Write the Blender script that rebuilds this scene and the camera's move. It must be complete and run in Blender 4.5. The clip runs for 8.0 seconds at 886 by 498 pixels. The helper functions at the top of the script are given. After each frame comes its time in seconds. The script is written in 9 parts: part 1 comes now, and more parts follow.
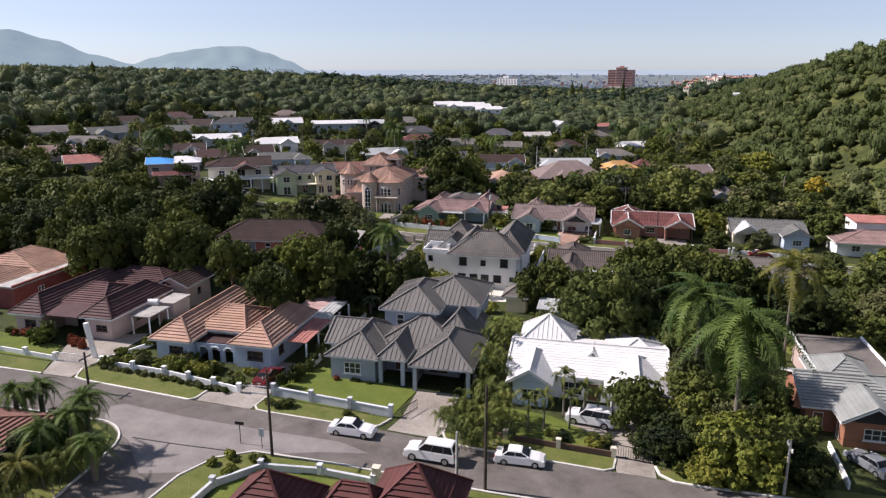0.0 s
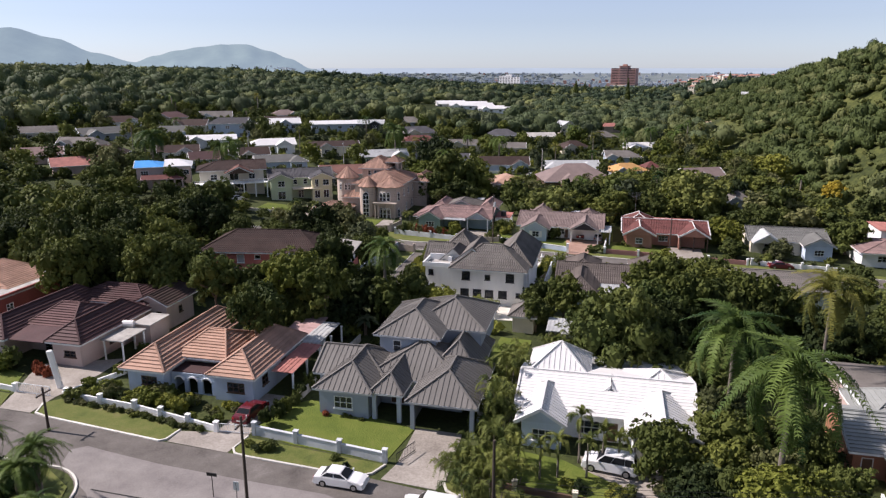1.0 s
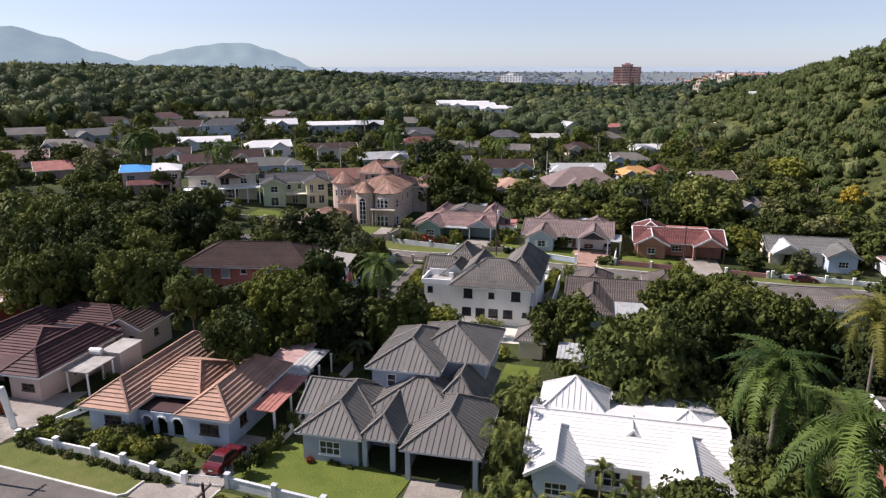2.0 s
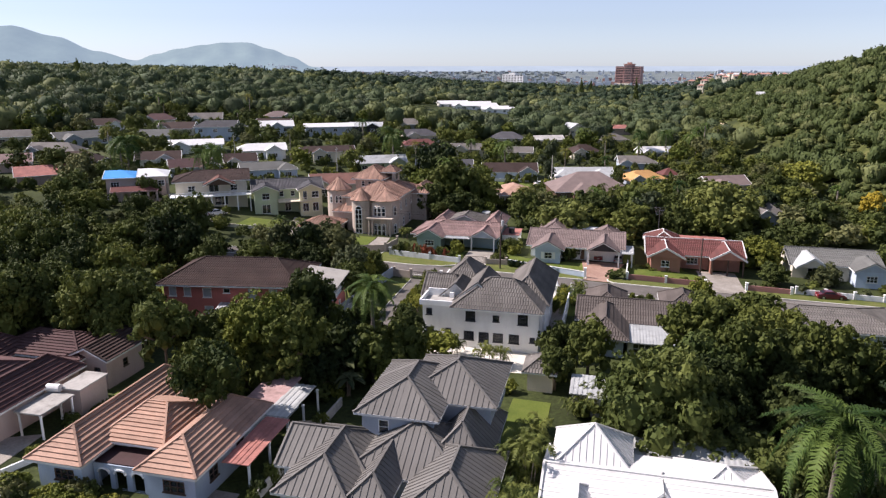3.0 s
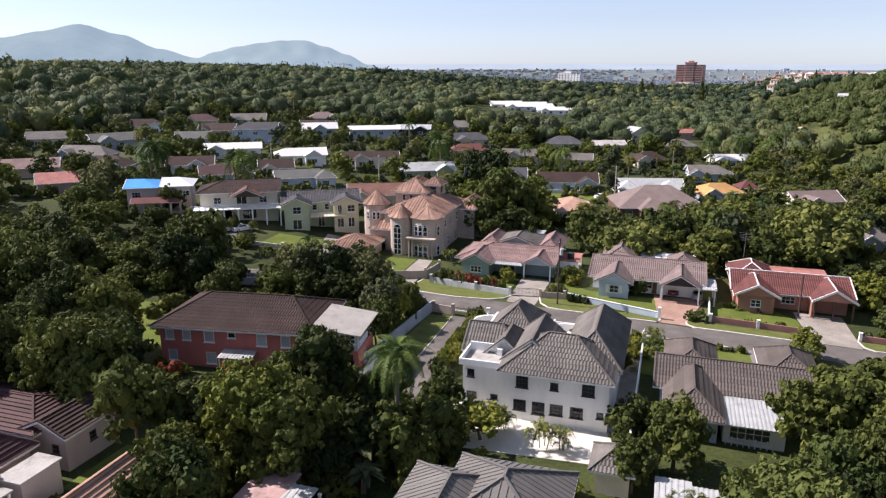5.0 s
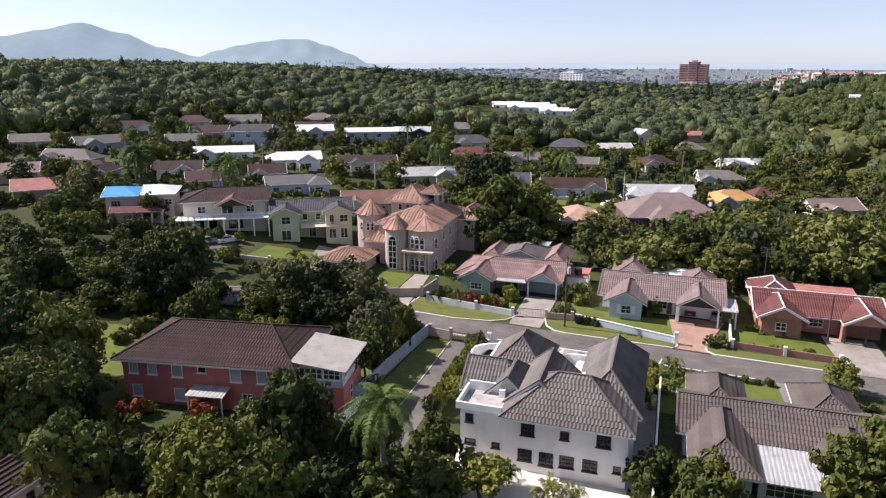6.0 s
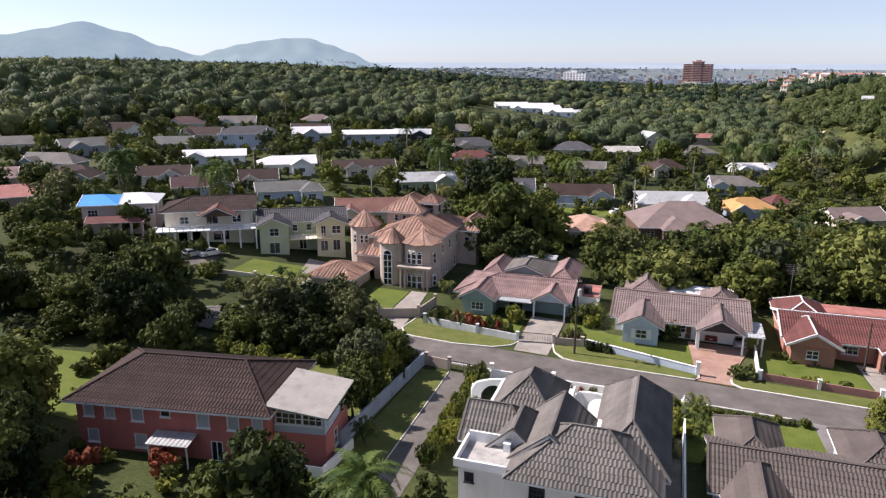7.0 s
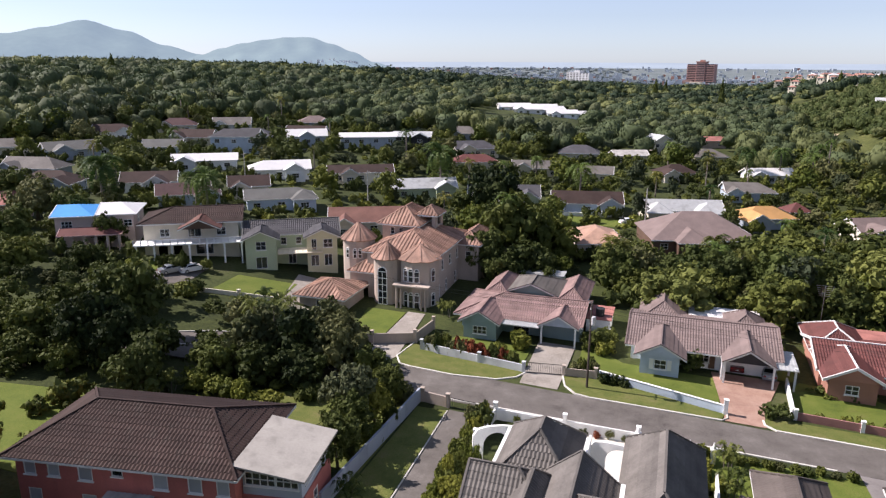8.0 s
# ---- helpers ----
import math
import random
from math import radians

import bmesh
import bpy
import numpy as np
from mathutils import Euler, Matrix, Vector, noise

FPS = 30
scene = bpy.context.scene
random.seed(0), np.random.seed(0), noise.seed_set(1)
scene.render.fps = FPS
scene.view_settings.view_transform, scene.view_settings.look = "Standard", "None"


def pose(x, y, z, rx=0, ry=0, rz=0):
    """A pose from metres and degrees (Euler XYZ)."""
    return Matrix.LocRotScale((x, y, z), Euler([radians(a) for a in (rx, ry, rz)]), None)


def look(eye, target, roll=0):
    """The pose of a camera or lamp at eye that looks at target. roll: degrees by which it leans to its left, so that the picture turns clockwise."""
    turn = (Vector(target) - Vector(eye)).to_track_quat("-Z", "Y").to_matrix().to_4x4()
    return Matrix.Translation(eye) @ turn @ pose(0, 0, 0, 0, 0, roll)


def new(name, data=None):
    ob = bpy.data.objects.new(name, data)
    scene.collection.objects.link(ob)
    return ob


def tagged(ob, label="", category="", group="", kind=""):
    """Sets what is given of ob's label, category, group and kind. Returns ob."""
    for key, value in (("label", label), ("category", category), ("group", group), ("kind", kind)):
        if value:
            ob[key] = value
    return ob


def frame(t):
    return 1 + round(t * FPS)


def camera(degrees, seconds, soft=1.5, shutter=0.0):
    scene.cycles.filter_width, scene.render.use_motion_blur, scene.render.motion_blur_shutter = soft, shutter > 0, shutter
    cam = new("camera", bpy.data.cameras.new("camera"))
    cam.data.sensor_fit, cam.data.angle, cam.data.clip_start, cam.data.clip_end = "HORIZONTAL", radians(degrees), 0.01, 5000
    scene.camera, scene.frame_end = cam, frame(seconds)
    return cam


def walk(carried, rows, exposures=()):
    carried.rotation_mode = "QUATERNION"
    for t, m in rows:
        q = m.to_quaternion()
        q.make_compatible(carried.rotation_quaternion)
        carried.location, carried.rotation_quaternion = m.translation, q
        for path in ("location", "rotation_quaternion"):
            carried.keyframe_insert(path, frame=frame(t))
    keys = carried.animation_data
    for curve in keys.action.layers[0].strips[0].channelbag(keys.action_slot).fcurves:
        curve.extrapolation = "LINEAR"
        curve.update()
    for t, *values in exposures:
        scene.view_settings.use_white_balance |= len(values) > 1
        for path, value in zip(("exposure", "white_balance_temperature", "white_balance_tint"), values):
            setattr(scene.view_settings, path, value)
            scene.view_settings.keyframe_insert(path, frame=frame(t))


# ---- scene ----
cam = camera(64.4, 8.0, soft=1.3)
# seconds, eye in metres, turn in degrees
PATH = [
    (0.0, 1.49, -0.57, 33.95, 75.69, 0.06, 13.20),
    (0.5, 0.57, 3.46, 34.09, 75.63, 0.06, 13.28),
    (1.0, -0.34, 7.66, 34.25, 75.55, 0.05, 13.37),
    (1.5, -1.25, 11.89, 34.38, 75.47, 0.06, 13.43),
    (2.2, -2.62, 17.95, 34.55, 75.44, 0.06, 13.49),
    (3.0, -4.20, 25.05, 34.74, 75.40, 0.08, 13.56),
    (3.5, -5.16, 29.52, 34.86, 75.33, 0.06, 13.66),
    (3.6, -5.36, 30.44, 34.88, 75.33, 0.06, 13.90),
    (3.7, -5.57, 31.36, 34.90, 75.33, 0.08, 15.05),
    (3.8, -5.77, 32.28, 34.92, 75.32, 0.09, 16.70),
    (3.9, -5.98, 33.20, 34.94, 75.32, 0.09, 17.55),
    (4.0, -6.18, 34.13, 34.96, 75.31, 0.08, 17.69),
    (4.5, -7.14, 38.72, 35.12, 75.27, 0.04, 17.77),
    (5.2, -8.72, 45.18, 35.37, 75.22, -0.01, 17.88),
    (6.0, -10.58, 52.57, 35.63, 75.16, -0.07, 18.00),
    (6.5, -11.79, 57.17, 35.78, 75.12, -0.12, 18.09),
    (7.0, -13.08, 61.82, 35.90, 75.10, -0.17, 18.18),
    (7.5, -14.38, 66.43, 36.04, 75.08, -0.23, 18.28),
    (8.0, -15.74, 71.16, 36.20, 75.05, -0.27, 18.36),
]
walk(cam, [(t, pose(x, y, z, rx, ry, rz)) for t, x, y, z, rx, ry, rz in PATH], [(0.0, 0.38, 6450, 22), (1.5, 0.4, 6450, 22), (3.5, 0.58, 6450, 22), (6.0, 0.64, 6450, 22), (8.0, 0.55, 6450, 22)])

# ---- light ----
SUN_AZ, SUN_EL = 268.0, 43.5
world = bpy.data.worlds.new("sky")
scene.world = world
world.use_nodes = True
wn = world.node_tree
sky = wn.nodes.new("ShaderNodeTexSky")
sky.sky_type, sky.sun_disc = "NISHITA", False
sky.sun_elevation, sky.sun_rotation = radians(SUN_EL), radians(SUN_AZ)
sky.altitude, sky.air_density, sky.dust_density, sky.ozone_density = 150, 0.9, 0.28, 1.0
soften, tint = wn.nodes.new("ShaderNodeHueSaturation"), wn.nodes.new("ShaderNodeVectorMath")
soften.inputs["Saturation"].default_value = 0.5
tint.operation = "MULTIPLY"
tint.inputs[1].default_value = (0.83, 0.965, 1.13)
wn.links.new(sky.outputs[0], soften.inputs["Color"])
wn.links.new(soften.outputs[0], tint.inputs[0])
wn.links.new(tint.outputs[0], wn.nodes["Background"].inputs[0])
wn.nodes["Background"].inputs[1].default_value = 0.085
sun = new("sun", bpy.data.lights.new("sun", "SUN"))
sun.data.energy, sun.data.angle, sun.data.color = 5.0, radians(0.6), (1.0, 0.95, 0.87)
_a, _e = radians(SUN_AZ), radians(SUN_EL)
SUN_DIR = Vector((math.sin(_a) * math.cos(_e), math.cos(_a) * math.cos(_e), math.sin(_e)))
sun.matrix_world = look(SUN_DIR * 300, (0, 0, 0))


# ---- materials ----
def mat(name, col, rough=0.8, vary=0.25, big=0.35, small=6.0, bump=0.2, metal=0.0, obj=0.12, isl=0.0, spec=0.25, stain=0.0, coat=0.0):
    """A plain surface with broad stains, fine grain, and a shift of tone from piece to piece."""
    m = bpy.data.materials.new(name)
    m.use_nodes = True
    nt = m.node_tree
    N, L = nt.nodes, nt.links
    p = N["Principled BSDF"]
    p.inputs["Roughness"].default_value, p.inputs["Metallic"].default_value = rough, metal
    p.inputs["Specular IOR Level"].default_value = spec
    p.inputs["Coat Weight"].default_value = coat
    geo = N.new("ShaderNodeNewGeometry")
    n1, n2 = N.new("ShaderNodeTexNoise"), N.new("ShaderNodeTexNoise")
    n1.inputs["Scale"].default_value, n1.inputs["Detail"].default_value = big, 5
    n2.inputs["Scale"].default_value, n2.inputs["Detail"].default_value = small, 4
    L.new(geo.outputs["Position"], n1.inputs["Vector"])
    L.new(geo.outputs["Position"], n2.inputs["Vector"])
    add = N.new("ShaderNodeMath")
    add.operation = "MULTIPLY_ADD"
    L.new(n1.outputs[0], add.inputs[0])
    add.inputs[1].default_value = 0.65
    k = N.new("ShaderNodeMath")
    k.operation = "MULTIPLY"
    k.inputs[1].default_value = 0.35
    L.new(n2.outputs[0], k.inputs[0])
    L.new(k.outputs[0], add.inputs[2])
    ramp = N.new("ShaderNodeMapRange")
    ramp.inputs[1].default_value, ramp.inputs[2].default_value = 0.3, 0.7
    ramp.inputs[3].default_value, ramp.inputs[4].default_value = 1 - vary, 1 + vary
    L.new(add.outputs[0], ramp.inputs[0])
    info = N.new("ShaderNodeObjectInfo")
    r1 = N.new("ShaderNodeMapRange")
    r1.inputs[3].default_value, r1.inputs[4].default_value = 1 - obj, 1 + obj
    L.new(info.outputs["Random"], r1.inputs[0])
    mul = N.new("ShaderNodeMath")
    mul.operation = "MULTIPLY"
    L.new(ramp.outputs[0], mul.inputs[0])
    L.new(r1.outputs[0], mul.inputs[1])
    r2 = N.new("ShaderNodeMapRange")
    r2.inputs[3].default_value, r2.inputs[4].default_value = 1 - isl, 1 + isl
    L.new(geo.outputs["Random Per Island"], r2.inputs[0])
    mul2 = N.new("ShaderNodeMath")
    mul2.operation = "MULTIPLY"
    L.new(mul.outputs[0], mul2.inputs[0])
    L.new(r2.outputs[0], mul2.inputs[1])
    sc = N.new("ShaderNodeVectorMath")
    sc.operation = "SCALE"
    sc.inputs[0].default_value = col
    L.new(mul2.outputs[0], sc.inputs["Scale"])
    out = sc.outputs[0]
    if stain:
        n3 = N.new("ShaderNodeTexNoise")
        n3.inputs["Scale"].default_value, n3.inputs["Detail"].default_value = 0.9, 6
        st = N.new("ShaderNodeMapping")
        st.inputs["Scale"].default_value = (1, 1, 0.25)
        L.new(geo.outputs["Position"], st.inputs[0])
        L.new(st.outputs[0], n3.inputs["Vector"])
        mr = N.new("ShaderNodeMapRange")
        mr.inputs[1].default_value, mr.inputs[2].default_value = 0.52, 0.75
        mr.inputs[4].default_value = stain
        L.new(n3.outputs[0], mr.inputs[0])
        mx = N.new("ShaderNodeMixRGB")
        mx.inputs[2].default_value = (0.07, 0.065, 0.055, 1)
        L.new(mr.outputs[0], mx.inputs[0])
        L.new(out, mx.inputs[1])
        out = mx.outputs[0]
    L.new(out, p.inputs["Base Color"])
    if bump:
        b = N.new("ShaderNodeBump")
        b.inputs["Strength"].default_value, b.inputs["Distance"].default_value = bump, 0.05
        L.new(n2.outputs[0], b.inputs["Height"])
        L.new(b.outputs[0], p.inputs["Normal"])
    return m


def leaf_mat(name, a, b, trans=0.13, rough=0.7):
    """Leaves: two greens mixed from leaf to leaf and tree to tree, with some light coming through."""
    a, b = ((r, g * 0.95, c * 1.45) for r, g, c in (a, b))
    m = bpy.data.materials.new(name)
    m.use_nodes = True
    nt = m.node_tree
    N, L = nt.nodes, nt.links
    p = N["Principled BSDF"]
    p.inputs["Roughness"].default_value = rough
    p.inputs["Specular IOR Level"].default_value = 0.125
    geo, info = N.new("ShaderNodeNewGeometry"), N.new("ShaderNodeObjectInfo")
    noi = N.new("ShaderNodeTexNoise")
    noi.inputs["Scale"].default_value, noi.inputs["Detail"].default_value = 0.16, 4
    L.new(geo.outputs["Position"], noi.inputs["Vector"])
    s1 = N.new("ShaderNodeMath")
    s1.operation = "MULTIPLY_ADD"
    L.new(geo.outputs["Random Per Island"], s1.inputs[0])
    s1.inputs[1].default_value = 0.28
    L.new(info.outputs["Random"], s1.inputs[2])
    s2 = N.new("ShaderNodeMath")
    s2.operation = "MULTIPLY_ADD"
    L.new(noi.outputs[0], s2.inputs[0])
    s2.inputs[1].default_value = 1.5
    L.new(s1.outputs[0], s2.inputs[2])
    mr = N.new("ShaderNodeMapRange")
    mr.inputs[1].default_value, mr.inputs[2].default_value = 0.65, 2.0
    L.new(s2.outputs[0], mr.inputs[0])
    mx = N.new("ShaderNodeMixRGB")
    mx.inputs[1].default_value, mx.inputs[2].default_value = (*a, 1), (*b, 1)
    L.new(mr.outputs[0], mx.inputs[0])
    L.new(mx.outputs[0], p.inputs["Base Color"])
    tr, mix = N.new("ShaderNodeBsdfTranslucent"), N.new("ShaderNodeMixShader")
    hs = N.new("ShaderNodeHueSaturation")
    hs.inputs["Value"].default_value = 1.6
    L.new(mx.outputs[0], hs.inputs["Color"])
    L.new(hs.outputs[0], tr.inputs[0])
    mix.inputs[0].default_value = trans
    L.new(p.outputs[0], mix.inputs[1])
    L.new(tr.outputs[0], mix.inputs[2])
    L.new(mix.outputs[0], N["Material Output"].inputs[0])
    return m


def ground_mat(name, stops, scale=0.06, fine=2.5, rough=0.95, bump=0.5):
    """Ground cover: patches of several tones at two scales."""
    m = bpy.data.materials.new(name)
    m.use_nodes = True
    nt = m.node_tree
    N, L = nt.nodes, nt.links
    p = N["Principled BSDF"]
    p.inputs["Roughness"].default_value = rough
    p.inputs["Specular IOR Level"].default_value = 0.2
    geo = N.new("ShaderNodeNewGeometry")
    a, b = N.new("ShaderNodeTexNoise"), N.new("ShaderNodeTexNoise")
    a.inputs["Scale"].default_value, a.inputs["Detail"].default_value = scale, 8
    a.inputs["Roughness"].default_value = 0.65
    b.inputs["Scale"].default_value, b.inputs["Detail"].default_value = fine, 5
    L.new(geo.outputs["Position"], a.inputs["Vector"])
    L.new(geo.outputs["Position"], b.inputs["Vector"])
    s = N.new("ShaderNodeMath")
    s.operation = "MULTIPLY_ADD"
    L.new(b.outputs[0], s.inputs[0])
    s.inputs[1].default_value = 0.5
    L.new(a.outputs[0], s.inputs[2])
    mr = N.new("ShaderNodeMapRange")
    mr.inputs[1].default_value, mr.inputs[2].default_value = 0.5, 1.0
    L.new(s.outputs[0], mr.inputs[0])
    cr = N.new("ShaderNodeValToRGB")
    el = cr.color_ramp.elements
    while len(el) < len(stops):
        el.new(0.5)
    for i, c in enumerate(stops):
        el[i].position, el[i].color = i / (len(stops) - 1), (*c, 1)
    L.new(mr.outputs[0], cr.inputs[0])
    L.new(cr.outputs[0], p.inputs["Base Color"])
    bp = N.new("ShaderNodeBump")
    bp.inputs["Strength"].default_value, bp.inputs["Distance"].default_value = bump, 0.12
    L.new(b.outputs[0], bp.inputs["Height"])
    L.new(bp.outputs[0], p.inputs["Normal"])
    return m


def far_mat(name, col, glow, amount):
    """Far mountains, with the blue haze of miles of air put in as a glow."""
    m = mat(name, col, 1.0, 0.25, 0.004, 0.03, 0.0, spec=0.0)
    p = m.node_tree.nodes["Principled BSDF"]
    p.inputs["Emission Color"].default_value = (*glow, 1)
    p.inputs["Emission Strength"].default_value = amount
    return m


M_GROUND = ground_mat("undergrowth", [(0.018, 0.022, 0.009), (0.035, 0.045, 0.014), (0.06, 0.075, 0.022), (0.09, 0.085, 0.045)])
M_LAWN = ground_mat("lawn", [(0.075, 0.105, 0.02), (0.105, 0.14, 0.024), (0.13, 0.16, 0.03), (0.15, 0.155, 0.044)], 0.35, 6.0, 0.9, 0.7)
M_VERGE = ground_mat("verge_grass", [(0.075, 0.095, 0.025), (0.105, 0.128, 0.03), (0.14, 0.15, 0.042), (0.17, 0.15, 0.065)], 0.5, 7.0, 0.9, 0.7)
M_ASPHALT = ground_mat("asphalt", [(0.075, 0.067, 0.06), (0.125, 0.112, 0.1), (0.155, 0.14, 0.126), (0.21, 0.192, 0.175)], 0.3, 9.0, 0.85, 0.2)
M_PATCH = ground_mat("worn_asphalt", [(0.16, 0.145, 0.138), (0.21, 0.19, 0.18), (0.25, 0.23, 0.215), (0.29, 0.265, 0.25)], 0.3, 8.0, 0.9, 0.2)
M_PAVING = ground_mat("driveway_concrete", [(0.19, 0.165, 0.14), (0.28, 0.25, 0.215), (0.36, 0.325, 0.285), (0.44, 0.405, 0.36)], 0.25, 5.0, 0.85, 0.15)
M_YARD = ground_mat("pale_yard_concrete", [(0.55, 0.5, 0.42), (0.68, 0.64, 0.56), (0.74, 0.7, 0.62), (0.78, 0.75, 0.68)], 0.3, 5.0, 0.85, 0.15)
M_BRICKPAVE = ground_mat("clay_paving", [(0.26, 0.15, 0.11), (0.34, 0.21, 0.16), (0.4, 0.26, 0.2), (0.45, 0.32, 0.26)], 0.5, 7.0, 0.85, 0.25)
M_KERB = mat("kerb_paint", (0.62, 0.6, 0.54), 0.8, 0.2, 0.5, 8, 0.2, stain=0.35)
M_ROCK = ground_mat("bare_earth", [(0.3, 0.22, 0.12), (0.42, 0.33, 0.2), (0.5, 0.42, 0.28), (0.56, 0.48, 0.35)], 0.15, 1.2, 0.95, 0.6)
M_HILLGRASS = ground_mat("hill_scrub", [(0.022, 0.03, 0.01), (0.045, 0.055, 0.016), (0.085, 0.095, 0.026), (0.14, 0.135, 0.05)], 0.05, 0.8, 0.95, 0.6)
M_TARROOF = mat("weathered_tar_roof", (0.16, 0.145, 0.13), 0.9, 0.3, 0.5, 5, 0.15, stain=0.4)
# far ground, its tones turned blue-grey to paint in the haze
M_HAZED_PLAIN = ground_mat("hazed_plain", [(0.085, 0.115, 0.115), (0.13, 0.16, 0.16), (0.175, 0.2, 0.2), (0.24, 0.26, 0.26)], 0.01, 0.1, 0.95, 0.0)
M_PALEROOF = mat("painted_flat_roof", (0.360, 0.338, 0.302), 0.8, 0.15, 0.4, 5, 0.15, stain=0.3)
M_LOUVRE = mat("pale_louvre", (0.42, 0.43, 0.46), 0.6, 0.1, 0.5, 12, 0.2)
M_BRICKPALE = mat("salmon_brick_wall", (0.42, 0.21, 0.155), 0.85, 0.15, 0.5, 8, 0.2, stain=0.15)
M_CARGLASS = mat("car_glass", (0.012, 0.013, 0.015), 0.12, 0.05, 0.5, 6, 0.0, obj=0.0)

M_TILE_ORANGE = mat("orange_tile", (0.42, 0.262, 0.192), 0.75, 0.22, 0.5, 5, 0.25, obj=0.13, stain=0.25)
M_TILE_MAROON = mat("maroon_tile", (0.085, 0.045, 0.044), 0.7, 0.25, 0.5, 5, 0.25, obj=0.15, stain=0.2)
M_TILE_MAROON_PALE = mat("faded_maroon_tile", (0.125, 0.07, 0.066), 0.75, 0.25, 0.5, 5, 0.25, obj=0.15)
M_TILE_BROWN = mat("brown_tile", (0.054, 0.034, 0.029), 0.85, 0.28, 0.4, 5, 0.3, obj=0.15, stain=0.3)
M_TILE_GREYBROWN = mat("weathered_tile", (0.15, 0.137, 0.124), 0.85, 0.28, 0.4, 5, 0.3, obj=0.15, stain=0.35)
M_TILE_UMBER = mat("umber_tile", (0.115, 0.096, 0.086), 0.85, 0.25, 0.4, 5, 0.3, obj=0.14, stain=0.3)
M_TILE_PINK = mat("pink_tile", (0.255, 0.17, 0.155), 0.8, 0.3, 0.5, 5, 0.3, obj=0.15, stain=0.3)
M_TILE_MAUVE = mat("mauve_tile", (0.205, 0.155, 0.142), 0.8, 0.2, 0.5, 5, 0.25, obj=0.1, stain=0.15)
M_TILE_RED = mat("red_tile", (0.135, 0.05, 0.044), 0.75, 0.25, 0.5, 5, 0.25, obj=0.14, stain=0.2)
M_TILE_OXBLOOD = mat("oxblood_tile", (0.1, 0.034, 0.03), 0.7, 0.25, 0.5, 5, 0.25, obj=0.14, stain=0.2)
M_TILE_CLAY = mat("clay_tile", (0.35, 0.215, 0.16), 0.85, 0.35, 0.5, 5, 0.3, obj=0.34, stain=0.35)
M_TILE_GREY = mat("grey_tile", (0.145, 0.145, 0.135), 0.8, 0.2, 0.4, 5, 0.25, obj=0.12, stain=0.25)
M_TILE_PALE = mat("pale_grey_tile", (0.27, 0.28, 0.265), 0.8, 0.15, 0.4, 5, 0.25, obj=0.08, stain=0.15)
M_TILE_DARK = mat("charcoal_tile", (0.075, 0.073, 0.078), 0.75, 0.3, 0.5, 5, 0.25, obj=0.15)
M_TILE_RUST = mat("rust_tile", (0.2, 0.1, 0.078), 0.8, 0.3, 0.4, 5, 0.25, obj=0.15, stain=0.25)
M_TILE_GOLD = mat("ochre_tile", (0.5, 0.28, 0.11), 0.8, 0.2, 0.5, 5, 0.25, obj=0.1)
M_METAL_GREY = mat("grey_metal_roof", (0.155, 0.146, 0.134), 0.6, 0.14, 0.4, 5, 0.08, metal=0.0, obj=0.07)
M_METAL_WHITE = mat("white_metal_roof", (0.69, 0.68, 0.665), 0.45, 0.06, 0.4, 5, 0.05, metal=0.0, obj=0.03, stain=0.08)
M_METAL_PALE = mat("zinc_sheet", (0.5, 0.51, 0.5), 0.5, 0.15, 0.4, 4, 0.1, metal=0.2, obj=0.08, stain=0.35)
M_METAL_BLUE = mat("blue_sheet", (0.06, 0.28, 0.62), 0.6, 0.1, 0.4, 4, 0.1, obj=0.08)
M_SHEET_RED = mat("rusty_red_sheet", (0.4, 0.17, 0.14), 0.7, 0.35, 0.6, 4, 0.1, obj=0.1, stain=0.3)
M_SHEET_PINK = mat("pink_slab", (0.5, 0.33, 0.31), 0.8, 0.35, 0.6, 4, 0.1, obj=0.1, stain=0.4)
M_SLAB = mat("roof_slab", (0.42, 0.4, 0.37), 0.85, 0.3, 0.5, 5, 0.15, stain=0.5)

M_WHITE = mat("white_plaster", (0.85, 0.85, 0.83), 0.85, 0.08, 0.4, 6, 0.1, stain=0.12)
M_CREAM = mat("cream_plaster", (0.68, 0.62, 0.5), 0.85, 0.1, 0.4, 6, 0.1, stain=0.12)
M_BLUEWHITE = mat("pale_blue_plaster", (0.5, 0.58, 0.68), 0.85, 0.1, 0.4, 6, 0.1, stain=0.12)
M_GREYBLUE = mat("grey_blue_plaster", (0.36, 0.4, 0.46), 0.85, 0.1, 0.4, 6, 0.1, stain=0.1)
M_PINKISH = mat("pinkish_plaster", (0.55, 0.43, 0.38), 0.85, 0.1, 0.4, 6, 0.1, stain=0.15)
M_PINKRED = mat("salmon_plaster", (0.5, 0.165, 0.14), 0.85, 0.12, 0.4, 6, 0.1, stain=0.2)
M_TEAL = mat("teal_plaster", (0.26, 0.34, 0.34), 0.85, 0.1, 0.4, 6, 0.1, stain=0.12)
M_STONE = mat("mansion_plaster", (0.46, 0.385, 0.325), 0.85, 0.15, 0.4, 6, 0.15, stain=0.15)
M_GREEN = mat("pale_green_plaster", (0.44, 0.5, 0.34), 0.85, 0.1, 0.4, 6, 0.1, stain=0.1)
M_YELLOW = mat("pale_yellow_plaster", (0.6, 0.57, 0.38), 0.85, 0.1, 0.4, 6, 0.1, stain=0.1)
M_BRICK = mat("orange_brown_wall", (0.36, 0.165, 0.1), 0.85, 0.2, 0.5, 8, 0.2, stain=0.15)
